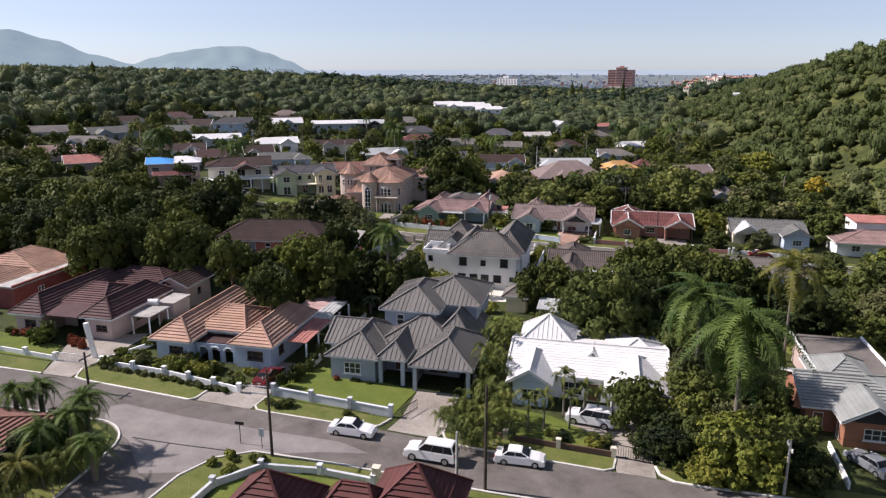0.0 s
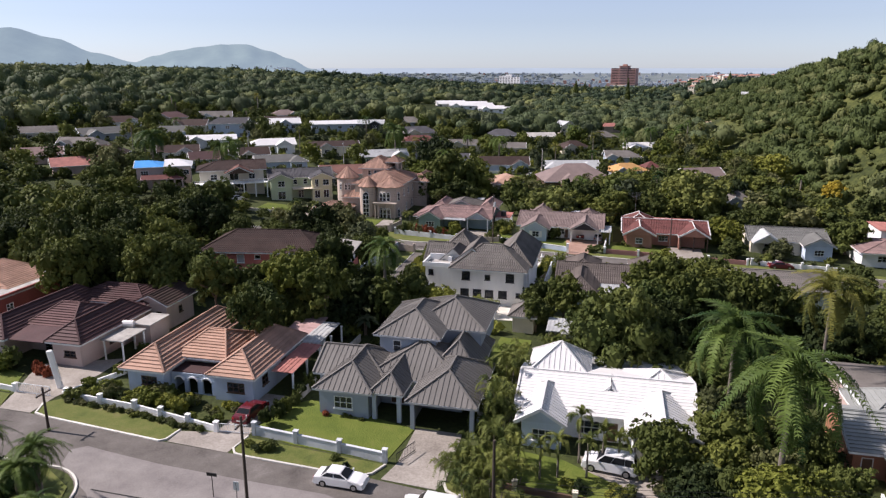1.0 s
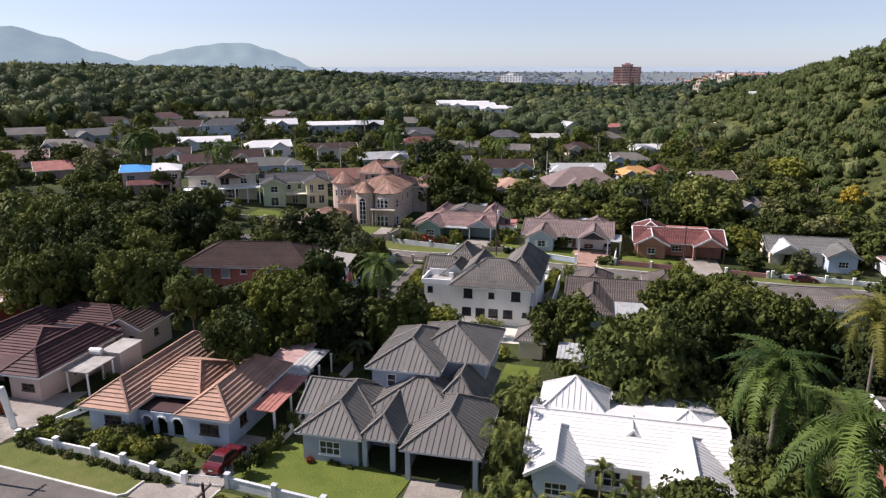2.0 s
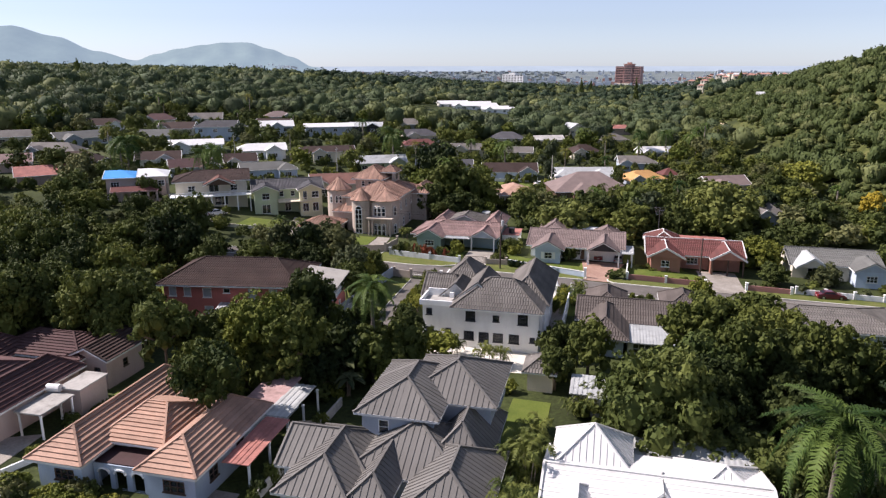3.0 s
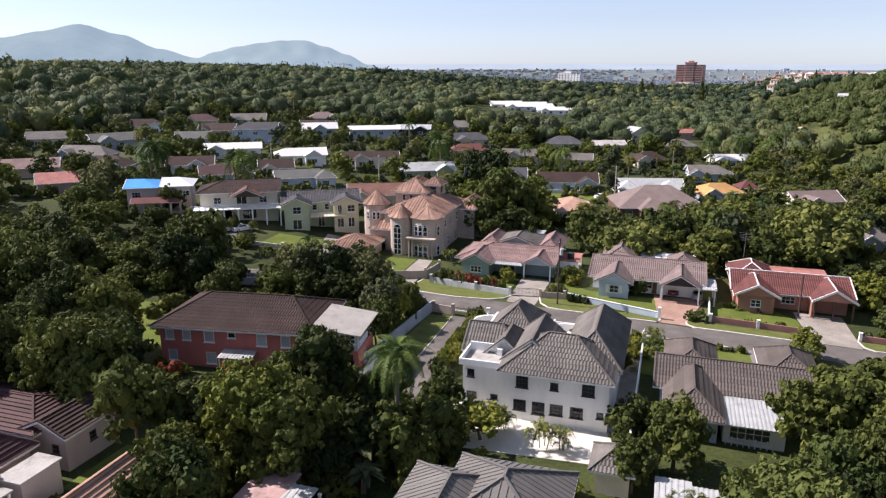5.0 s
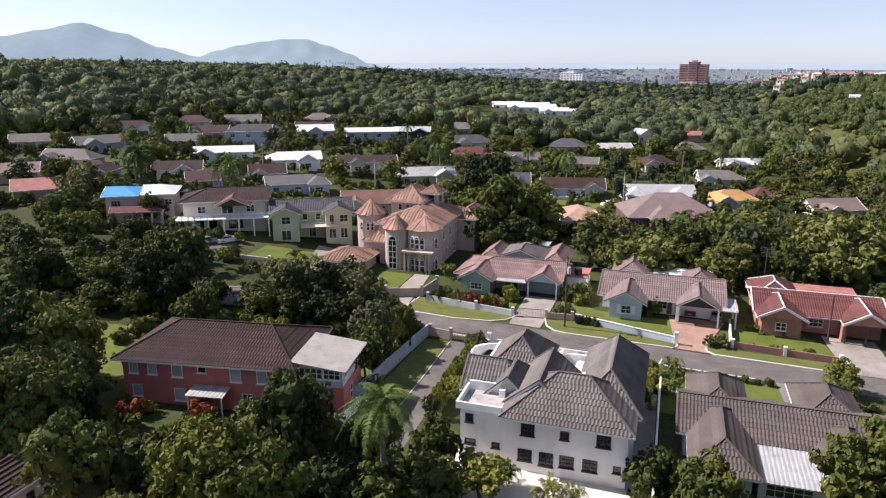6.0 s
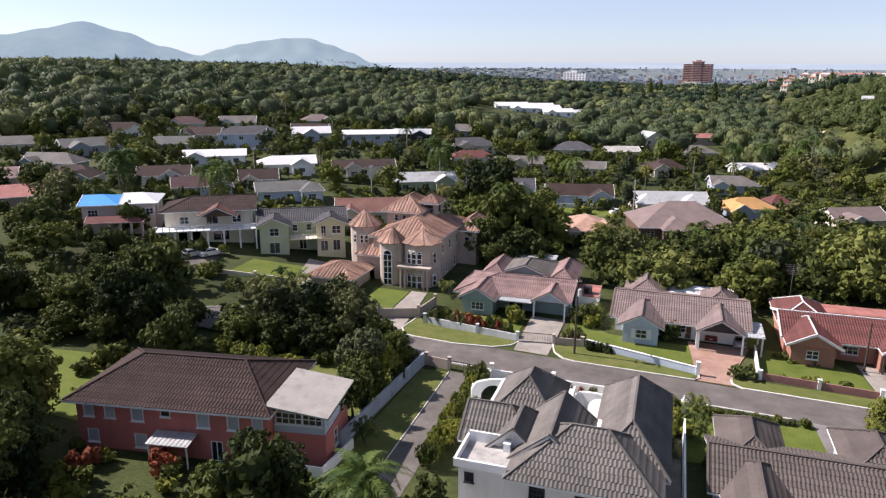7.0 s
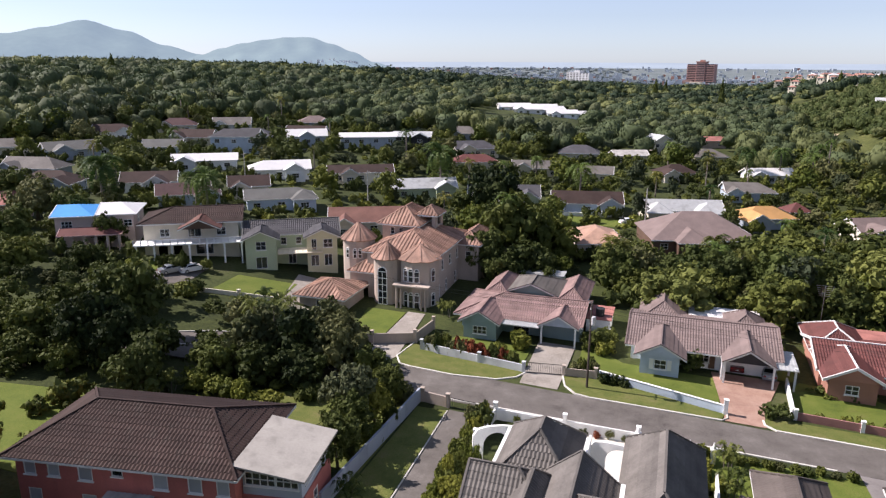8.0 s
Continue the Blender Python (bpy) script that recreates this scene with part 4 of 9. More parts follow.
walls(H, -45.7, -40.2, 69.9, 70.15, -0.5, 2.3, M_BLUEWHITE, [("f", -44.7, 1.1, 0.0, 1.75, "o"), ("f", -43.1, 1.1, 0.0, 1.75, "o"), ("f", -41.4, 1.1, 0.0, 1.75, "o"), ("b", -44.7, 1.1, 0.0, 1.75, "o"), ("b", -43.1, 1.1, 0.0, 1.75, "o"), ("b", -41.4, 1.1, 0.0, 1.75, "o")], depth=0.05)
for ax in (-44.7, -43.1, -41.4):
    bm = bmesh.new()
    for i in range(8):
        t0, t1 = math.pi * i / 8, math.pi * (i + 1) / 8
        beam(bm, (ax + 43 + 0.56 * math.cos(t0), -6.15, 1.5 + 0.42 * math.sin(t0)), (ax + 43 + 0.56 * math.cos(t1), -6.15, 1.5 + 0.42 * math.sin(t1)), 0.16, 0.14)
    part("arch_trim", bm, M_WHITE, H)
slab(H, -45.6, -40.2, 70.0, 72.6, 2.3, 2.42, M_TILE_MAROON)
roof(H, -50.8, -45.2, 68, 86.5, 3.0, 2.0, M_TILE_ORANGE, "course", cap=M_TILE_ORANGE)
roof(H, -40.7, -35, 68.6, 82, 3.0, 2.0, M_TILE_ORANGE, "course")
roof(H, -46.9, -40.1, 71.8, 80.6, 3.25, 1.85, M_TILE_ORANGE, "course", "x", inset=2.4)
slab(H, -34.9, -32.4, 72.2, 80.2, 2.42, 2.5, M_SHEET_RED, 0.1, ribs=0.5)
slab(H, -35.2, -32.8, 80.3, 87.2, 2.6, 2.7, M_METAL_PALE, 0.05, ribs=0.6)
slab(H, -38.6, -35.0, 82.6, 88.5, 2.5, 2.65, M_SHEET_PINK, 0.25)
walls(H, -38.2, -35.3, 82.8, 88, -0.4, 2.45, M_WHITE)
for py in (72.6, 76.3, 80, 83.5, 87):
    post(H, -32.6, py, -0.4, 2.45, 0.18, M_WHITE)

# maroon-tiled bungalow
H = house("maroon_bungalow", "pinkish bungalow with dark maroon tile roofs", -66, 78, g=0.22, reach=12)
walls(H, -73.2, -69.2, 71.7, 88, -0.5, 2.95, M_PINKISH, [("f", -71, 1.7, 1, 1.1, "w")], M_BROWNTRIM)
walls(H, -63.1, -59.3, 72.4, 84.4, -0.5, 2.95, M_PINKISH, [("f", -60.8, 1.6, 1.1, 0.8, "w"), ("r", 78, 1.4, 1, 1.1, "w")], M_BROWNTRIM)
walls(H, -69.2, -63.1, 75.6, 84, -0.5, 3.3, M_PINKISH, [("f", -66, 2.4, 0, 2.1, "d")], M_BROWNTRIM)
walls(H, -62, -57.4, 86.4, 92.6, -0.5, 3.1, M_PINKISH, [("r", 89.5, 0.8, 1.2, 0.9, "w"), ("f", -58.6, 0.8, 1.2, 0.9, "w")], M_BROWNTRIM)
roof(H, -73.8, -68.6, 71.1, 89, 3.0, 2.0, M_TILE_MAROON, "course")
roof(H, -63.7, -58.7, 71.8, 85, 3.0, 2.0, M_TILE_MAROON, "course")
roof(H, -69.6, -62.8, 75.3, 84, 3.4, 1.7, M_TILE_MAROON_PALE, "course", "x", inset=2.2)
slab(H, -68.7, -63.6, 71.6, 75.8, 2.85, 2.97, M_TILE_MAROON, 0.6)
roof(H, -72.5, -60, 85.5, 93.5, 3.1, 1.5, M_TILE_MAROON, "course", "x")
roof(H, -62.5, -56.9, 86, 93.2, 3.1, 1.3, M_TILE_BROWN, "course", "y", "gg", gable=M_PINKISH)
slab(H, -58.7, -55.6, 75, 79.5, 2.35, 2.5, M_SLAB)
slab(H, -57.9, -55.2, 79.8, 84, 2.7, 2.85, M_SLAB)
walls(H, -57.8, -55.4, 80, 83.8, -0.4, 2.68, M_PINKISH)
for px, py in ((-58.3, 75.2), (-55.8, 75.2), (-55.8, 79.2), (-57.2, 79.2)):
    post(H, px, py, -0.4, 2.4, 0.16, M_WHITE)
bm = bmesh.new()
tube(bm, [(7.2, 1.5, 2.9), (8.6, 1.7, 2.9)], [0.42, 0.42], 12)
part("water_tank", bm, M_WHITE, H, "white horizontal water tank")

# red-walled house with orange tiles behind it
H = house("red_walled_house", "dark red house with orange tile roofs and a roof parapet", -88, 88, g=0.5, reach=12)
walls(H, -98, -80.4, 79, 95.5, -0.6, 3.1, M_REDWALL, [("f", -86, 1.4, 1, 1.1, "w"), ("r", 84, 1.2, 1, 1.1, "w")])
slab(H, -84, -80.2, 78.8, 95.7, 3.1, 3.35, M_SLAB)
roof(H, -98.6, -83.5, 78.4, 88, 3.3, 1.8, M_TILE_ORANGE, "course", "x")
roof(H, -97, -82.5, 86, 96, 3.3, 2.2, M_TILE_ORANGE, "course", "y", inset=3)
part("water_tank", box(bmesh.new(), 4.2, 5.6, 5.2, 6.6, 3.35, 4.5, 0.12), M_WHITE, H, "white square water tank")
part("parapet", boxes((7.5, 7.8, -9.2, 7.7, 3.3, 3.6)), M_REDWALL, H)

# white-roofed bungalow
H = house("white_roofed_bungalow", "bungalow with brilliant white seamed metal roofs", 1, 75, g=-1.2, reach=12)
walls(H, -7.1, -3.4, 68.6, 80, -0.5, 2.95, M_BLUEWHITE, [("f", -5.2, 1.9, 1.0, 1.2, "w")])
walls(H, -7.5, 8.6, 71.6, 80, -0.5, 2.95, M_WHITE, [("f", -1, 2.2, 0.6, 1.5, "w"), ("f", 1.3, 1.2, 0, 2.1, "p")])
walls(H, 3.2, 8.5, 68.4, 77, -0.5, 2.95, M_WHITE, [("f", 6.2, 2.6, 0.1, 2.1, "d")])
walls(H, -7.2, -1.6, 79, 83.3, -0.5, 3.8, M_WHITE)
walls(H, 3, 9, 79, 82, -0.5, 2.95, M_WHITE)
walls(H, -1.0, 10.2, 82.8, 85.4, -0.5, 2.55, M_WHITE)
slab(H, -1.3, 10.6, 82.6, 85.7, 2.6, 2.7, M_METAL_PALE, 0.25, ribs=0.5)
roof(H, -7.8, -2.9, 67.9, 76.5, 3.0, 1.55, M_METAL_WHITE, "seam", "y", "gh", gable=M_BLUEWHITE, inset=2.2)
roof(H, -8.2, 9.2, 70.8, 82.4, 3.0, 1.7, M_METAL_WHITE, "course", "x", "gg", gable=M_WHITE)
roof(H, -7.75, -1.05, 77.2, 83.9, 3.9, 2.6, M_METAL_WHITE, "seam", "y")
roof(H, 2.4, 9.2, 67.7, 76.8, 3.0, 1.6, M_METAL_WHITE, "seam", "y", "gh", gable=M_WHITE, inset=2.4)
roof(H, 2.4, 9.6, 75.4, 82.5, 3.0, 1.9, M_METAL_WHITE, "seam", "y")
roof(H, 0.1, 2.0, 74.4, 78.2, 3.75, 0.95, M_METAL_WHITE, "", "y", "gh", gable=M_DARK, inset=0.8)

# brick-coloured bungalow at the end of the street
H = house("brick_bungalow", "orange-brown bungalow with grey tile roofs and a flat annexe", 26, 75, g=-1.7, reach=11, move=(1.2, 0))
walls(H, 21.2, 31.5, 71.2, 79.5, -0.5, 2.85, M_BRICK, [("f", 22.4, 1.0, 0, 2.1, "p")])
walls(H, 24, 29, 68.2, 74, -0.5, 2.85, M_BRICK, [("f", 26.8, 2.2, 1.0, 1.2, "w"), ("l", 70, 0.9, 0, 2.1, "p")])
walls(H, 24.5, 32, 79.4, 91, -0.5, 2.9, M_PINKISH)
roof(H, 20.6, 32.2, 70.5, 80, 2.9, 1.8, M_TILE_PALE, "course", "x", "gh", gable=M_BRICK)
roof(H, 23.4, 29.4, 67.5, 76, 2.9, 1.8, M_TILE_PALE, "course", "y", "gh", gable=M_DARK)
roof(H, 23.4, 30.2, 76, 84, 2.9, 2.0, M_TILE_PALE, "course", "y")
slab(H, 24, 32.3, 79.6, 91.4, 2.9, 3.1, M_TARROOF)
part("parapet", boxes((-2.0, -1.8, 4.6, 16.4, 3.1, 3.4)), M_WHITE, H)
part("parapet", boxes((6.1, 6.3, 4.6, 16.4, 3.1, 3.4)), M_WHITE, H)

# bungalow roofs at the near corners
H = house("corner_bungalow", "bungalow with a dark red tile roof on the corner plot", -21.1, 37, g=0.1, reach=8)
walls(H, -23.9, -18.3, 30, 42.9, -0.4, 2.95, M_CREAM)
roof(H, -24.4, -17.8, 37.0, 43.6, 3.0, 3.0, M_TILE_OXBLOOD, "course", "y")
roof(H, -24.3, -17.9, 29.5, 38.0, 2.9, 2.4, M_TILE_OXBLOOD, "", "y")
H = house("corner_bungalow", "bungalow with dark red hipped tile roofs beside the street", -10.9, 40, g=-0.1, reach=8)
walls(H, -14.0, -7.8, 32, 46.4, -0.4, 2.95, M_CREAM)
roof(H, -14.4, -7.4, 40.2, 47.2, 3.0, 3.1, M_TILE_OXBLOOD, "course", "y")
roof(H, -17.8, -12.4, 39.6, 44.4, 2.7, 2.3, M_TILE_OXBLOOD, "course", "x", inset=1.7)
roof(H, -14.2, -7.6, 31.0, 41.2, 2.9, 2.4, M_TILE_OXBLOOD, "", "y")
H = house("corner_bungalow", "bungalow with a rust tile roof among palms", -52, 42, g=0.5, reach=7)
walls(H, -58, -47, 37.5, 47.5, -0.4, 2.75, M_CREAM)
roof(H, -59, -46.2, 36.5, 48.4, 2.8, 1.9, M_TILE_RUST, "course", "y")

# white two-storey house
H = house("white_house", "white two-storey house with weathered brown tile roofs and a roof terrace", -20, 120, g=-1.5, reach=13, move=(0.2, -1.5))
walls(H, -27.9, -12.4, 112.2, 119.6, -0.5, 5.6, M_WHITE, [("f", -21.4, 1.3, 3.75, 1.35, "g"), ("f", -18.0, 0.85, 3.9, 0.85, "s"), ("f", -14.5, 1.3, 3.75, 1.35, "g"), ("f", -21.6, 1.35, 1.1, 1.2, "g"), ("f", -19.6, 1.35, 0.9, 1.4, "g"), ("f", -17.7, 1.35, 1.1, 1.2, "g"), ("f", -15.6, 1.35, 1.1, 1.2, "g"), ("f", -24.4, 0.8, 1.9, 0.6, "s"), ("f", -26.9, 1.1, 1.9, 0.6, "s"), ("f", -27.0, 0.8, 4.2, 0.9, "s"), ("f", -13.2, 0.7, 1.4, 0.7, "s")], M_DARK)
walls(H, -28.4, -22.3, 116.5, 130, -0.5, 5.3, M_WHITE)
walls(H, -17.8, -12.1, 117, 130.6, -0.5, 5.3, M_WHITE, [("r", 122, 1.1, 3.8, 1.2, "w")])
walls(H, -22.3, -17.8, 119, 125, -0.5, 5.2, M_WHITE, [("b", -20, 1.8, 0, 2.2, "d")])
part("parapet", boxes((-8.3, -8.1, -8.0, -3.7, 5.55, 6.25), (-8.1, -3.9, -8.0, -7.8, 5.55, 6.25), (-8.1, -5.0, -3.9, -3.7, 5.55, 6.6), (-4.9, -4.3, -4.8, -4.0, 5.55, 6.4)), M_WHITE, H)
slab(H, -28.1, -24.0, 112.3, 116.3, 5.55, 5.63, M_SLAB, name="terrace_floor")
roof(H, -24.0, -11.8, 111.3, 120.6, 5.65, 3.1, M_TILE_GREYBROWN, "roll", "x", fascia=M_TRIM)
roof(H, -29.2, -22.0, 116.3, 123.0, 5.4, 2.3, M_TILE_GREYBROWN, "roll", "x", "gh", fascia=M_TRIM, gable=M_WHITE)
roof(H, -26.6, -21.8, 115.6, 122.4, 5.42, 2.2, M_TILE_GREYBROWN, "roll", "y", "gh", fascia=M_TRIM, gable=M_WHITE)
roof(H, -24.4, -17.4, 114.4, 122.6, 5.45, 2.85, M_TILE_GREYBROWN, "roll", "y", "gg", fascia=M_TRIM, gable=M_WHITE)
roof(H, -28.0, -21.4, 121.6, 130.4, 5.4, 2.9, M_TILE_GREYBROWN, "roll", "y", fascia=M_TRIM)
roof(H, -18.0, -11.4, 115.2, 131, 5.45, 3.1, M_TILE_GREYBROWN, "roll", "y", fascia=M_TRIM)
part("valley_gutter", boxes((2.2, 2.55, -3.0, 2.6, 5.3, 6.1)), M_WHITE, H)


def moon_wall(root, x0, y0, x1, y1, z0, hgt, r, cz, name):
    """A white wall pierced by a round-headed opening."""
    a, b = Vector((x0, y0, 0)), Vector((x1, y1, 0))
    d = (b - a).normalized()
    L = (b - a).length
    nrm = Vector((d.y, -d.x, 0))
    bm = bmesh.new()

    c = L / 2
    arc = [(c + r * math.cos(math.pi * (1 - i / 10)), cz + r * math.sin(math.pi * (1 - i / 10))) for i in range(11)]
    top = [(c + (c - 0.35) * math.cos(math.pi * i / 10), hgt * (0.88 + 0.12 * math.sin(math.pi * i / 10))) for i in range(11)]
    out = [(0, z0), (c - r, z0), *arc, (c + r, z0), (L, z0), (L, hgt * 0.75), *top, (0, hgt * 0.75)]
    prism(bm, [a + d * u + Vector((0, 0, z)) for u, z in out], nrm, [0.15] * len(out), 0.15)
    bmesh.ops.recalc_face_normals(bm, faces=bm.faces[:])
    part(name, bm, M_WHITE, root)


moon_wall(H, -12.2, 11.2, -8.0, 13.2, -0.5, 3.9, 1.3, 1.9, "arched_porch")
moon_wall(H, -1.3, 13.4, 4.6, 12.4, -0.5, 3.6, 1.5, 1.6, "arched_porch")
part("court_wall", boxes((-8.0, -4.6, 12.9, 13.2, -0.5, 3.6), (-4.3, -1.4, 5.6, 13.3, 3.3, 3.55), (-4.5, -4.3, 5.6, 13.3, -0.5, 3.9), (-1.4, -1.2, 5.6, 13.3, -0.5, 3.9)), M_WHITE, H)

# salmon two-storey house
H = house("salmon_house", "two-storey salmon house with brown tile roof and white louvred windows", -57, 116, 9, g=-1.0, reach=14)
sw = [("f", -8.6, 1.1, 3.7, 1.3, "w"), ("f", -6.4, 1.1, 3.7, 1.3, "w"), ("f", -3.5, 1.3, 3.6, 1.4, "w"), ("f", -0.6, 1.0, 4.3, 0.7, "s"), ("f", 3.2, 1.3, 3.5, 1.5, "w"), ("f", 6.2, 1.2, 3.5, 1.5, "w"), ("f", 8.6, 1.1, 3.5, 1.5, "w"), ("f", -8.4, 1.2, 1.0, 1.4, "w"), ("f", -3.4, 1.3, 0.8, 1.5, "w"), ("f", 4.4, 1.2, 0.1, 2.1, "d"), ("f", 7.4, 1.2, 0.9, 1.4, "w"), ("l", 0, 1.2, 3.6, 1.4, "w")]
walls(H, -9.9, 9.6, -5.0, 6.3, -0.5, 5.5, M_PINKRED, [(*q[:5], "l" if q[5] == "w" else q[5]) for q in sw])
roof(H, -10.7, 10.2, -5.8, 7.0, 5.55, 2.5, M_TILE_BROWN, "roll", "x", inset=5.0)
walls(H, 9.6, 14.8, -3.9, 3.0, -0.5, 3.1, M_PINKRED, [("f", 11.2, 1.1, 0.2, 2.0, "d"), ("r", -1, 1.0, 0.6, 1.8, "w")])
walls(H, 9.7, 14.7, -3.8, 2.9, 3.1, 5.35, M_GREYBLUE, [("f", 11.2, 2.6, 3.95, 1.2, "w"), ("f", 13.5, 1.9, 3.95, 1.2, "w"), ("r", -0.4, 5.4, 3.95, 1.2, "w")])
bm = bmesh.new()
prism(bm, [Vector(c) for c in ((9.2, -4.6, 6.1), (15.4, -4.9, 5.45), (15.6, 3.0, 5.65), (9.4, 3.4, 6.35))], Vector((0, 0, 1)), [0.0] * 4, 0.16)
bmesh.ops.recalc_face_normals(bm, faces=bm.faces[:])
part("roof_slab", bm, M_PALEROOF, H)
slab(H, -1.6, 2.6, -7.2, -5.1, 2.55, 2.62, M_METAL_PALE, 0.3, "awning", ribs=0.45)
for px in (-1.4, 2.4):
    post(H, px, -7.0, -0.4, 2.5, 0.12, M_WHITE)

# brown-roofed bungalow
H = house("brown_bungalow", "bungalow with long weathered brown tile roofs", 2, 122, g=-2.3, reach=11)
walls(H, -7.2, 15.5, 119.2, 128, -0.5, 2.95, M_BLUEWHITE)
walls(H, -6.3, -1.5, 112.8, 123, -0.5, 2.95, M_BLUEWHITE)
walls(H, -0.9, 4.9, 113.4, 119.4, -0.5, 2.6, M_WHITE, [("f", 1.6, 3.8, 0.8, 1.5, "w")])
walls(H, 4.6, 9.8, 117.6, 124, -0.5, 2.95, M_BLUEWHITE)
walls(H, -6.3, -1.4, 124, 132.2, -0.5, 2.95, M_BLUEWHITE)
walls(H, 4.4, 9.6, 125, 133, -0.5, 2.95, M_BLUEWHITE)
roof(H, -8.0, 16.2, 118.6, 128.6, 3.0, 1.9, M_TILE_UMBER, "roll", "x", "gh", gable=M_BLUEWHITE)
roof(H, -7.0, -0.8, 112, 124.5, 3.0, 1.95, M_TILE_UMBER, "roll", "y")
roof(H, -7.0, -0.8, 123, 133, 3.0, 1.9, M_TILE_UMBER, "roll", "y")
roof(H, 3.9, 10.4, 116.8, 124.4, 3.0, 1.7, M_TILE_UMBER, "roll", "y")
roof(H, 3.7, 10.2, 124.6, 133.8, 3.0, 1.95, M_TILE_UMBER, "roll", "y")
slab(H, -0.9, 5.2, 112.4, 119.6, 2.6, 2.72, M_METAL_PALE, 0.25, ribs=0.4)
for i in range(9):
    post(H, -0.6 + i * 0.55, 113.0, 0.1, 1.2, 0.08, M_WHITE, "baluster")

H = house("grey_long_house", "long low house with a dark grey roof behind trees", 26, 130, g=-3.1, reach=11)
walls(H, 17.6, 35.4, 124.8, 135.4, -0.5, 2.95, M_BLUEWHITE, [("f", 21, 1.6, 0.9, 1.2, "w"), ("f", 28, 1.6, 0.9, 1.2, "w"), ("f", 32.5, 1.4, 0.9, 1.2, "w")])
roof(H, 16.8, 36.2, 124, 136.2, 3.0, 1.5, M_TILE_GREYBROWN, "roll", "x")

# flat-roofed outbuilding in the back garden
H = house("outbuilding", "small outbuilding with a flat white sheet roof", -5.8, 97.6, g=-1.7, reach=2.5, category="shed")
walls(H, -7.0, -4.6, 95.6, 99.6, -0.4, 2.35, M_CREAM, [("f", -5.8, 0.9, 0.0, 2.0, "p")])
slab(H, -7.3, -4.3, 95.2, 99.9, 2.4, 2.5, M_METAL_PALE, 0.2, ribs=0.5)

# garden shed with a tiled roof
H = house("garden_shed", "small cream shed with a pyramid of dark tiles", -10.6, 101, g=-1.5, reach=3, category="shed")
walls(H, -12.3, -9.4, 99.6, 103.2, -0.4, 2.5, M_CREAM)
roof(H, -12.9, -8.9, 99, 103.8, 2.5, 1.3, M_TILE_GREYBROWN, "roll", "y")
H = house("garden_shed", "low shed with a zinc roof among trees", -3.2, 97, g=-1.5, reach=3, category="shed")
walls(H, -5, -1.4, 95, 99, -0.4, 2.1, M_WHITE)
slab(H, -5.3, -1.1, 94.7, 99.4, 2.1, 2.2, M_METAL_PALE, 0.2, ribs=0.4)

# the mansion
H = house("mansion", "beige three-level mansion with turrets and clay barrel-tile roofs", -58, 178, g=-2.1, reach=16)


def turret(root, cx, cy, r, z0, z1, rise, sides=14, over=0.5, wins=(), mats=(M_STONE, M_TILE_CLAY)):
    bm = bmesh.new()
    tube(bm, [(cx, cy, z0), (cx, cy, z1)], [r, r], sides)
    part("turret_wall", bm, mats[0], root)
    rr = r + over
    apex = Vector((cx, cy, z1 + rise))
    n = sides * 2
    for i in range(sides):
        a0, a1 = 2 * math.pi * i / sides, 2 * math.pi * (i + 1) / sides
        p, q = Vector((cx + rr * math.cos(a0), cy + rr * math.sin(a0), z1)), Vector((cx + rr * math.cos(a1), cy + rr * math.sin(a1), z1))
        bm = bmesh.new()
        nn = (q - p).cross(apex - p).normalized()
        prism(bm, [p, q, apex], nn, [0.0] * 3, 0.12)
        m = (p + q) / 2
        beam(bm, m + nn * 0.02, apex, 0.3, 0.16)
        bmesh.ops.recalc_face_normals(bm, faces=bm.faces[:])
        part("roof_segment", bm, mats[1], root)
    for ang, w, zb, hh in wins:
        a = radians(ang)
        d = Vector((math.cos(a), math.sin(a), 0))
        s = Vector((-d.y, d.x, 0))
        c = Vector((cx, cy, 0)) + d * (r + 0.01)
        bm = bmesh.new()
        nx = max(1, round(w / 0.6))
        nz = max(2, round(hh / 1.1))
        for i in range(nx + 1):
            p = c + s * (w * (i / nx - 0.5))
            beam(bm, p + Vector((0, 0, zb)), p + Vector((0, 0, zb + hh)), 0.1, 0.12)
        for k in range(nz + 1):
            z = zb + hh * k / nz
            beam(bm, c - s * w / 2 + Vector((0, 0, z)), c + s * w / 2 + Vector((0, 0, z)), 0.1, 0.1)
        for i in range(8):
            t0, t1 = math.pi * i / 8, math.pi * (i + 1) / 8
            beam(bm, c + s * (w / 2 * math.cos(t0)) + Vector((0, 0, zb + hh + w / 2 * math.sin(t0))), c + s * (w / 2 * math.cos(t1)) + Vector((0, 0, zb + hh + w / 2 * math.sin(t1))), 0.14, 0.12)
        win = part("window", bm, M_TRIM, root)
        bm = bmesh.new()
        pts = [c + s * (w / 2) + Vector((0, 0, zb)), c + s * (w / 2) + Vector((0, 0, zb + hh))] + [c + s * (w / 2 * math.cos(math.pi * i / 8)) + Vector((0, 0, zb + hh + w / 2 * math.sin(math.pi * i / 8))) for i in range(1, 8)] + [c - s * (w / 2) + Vector((0, 0, zb + hh)), c - s * (w / 2) + Vector((0, 0, zb))]
        prism(bm, pts, d, [0.03] * len(pts), 0.05)
        part("pane", bm, M_GLASS, win)


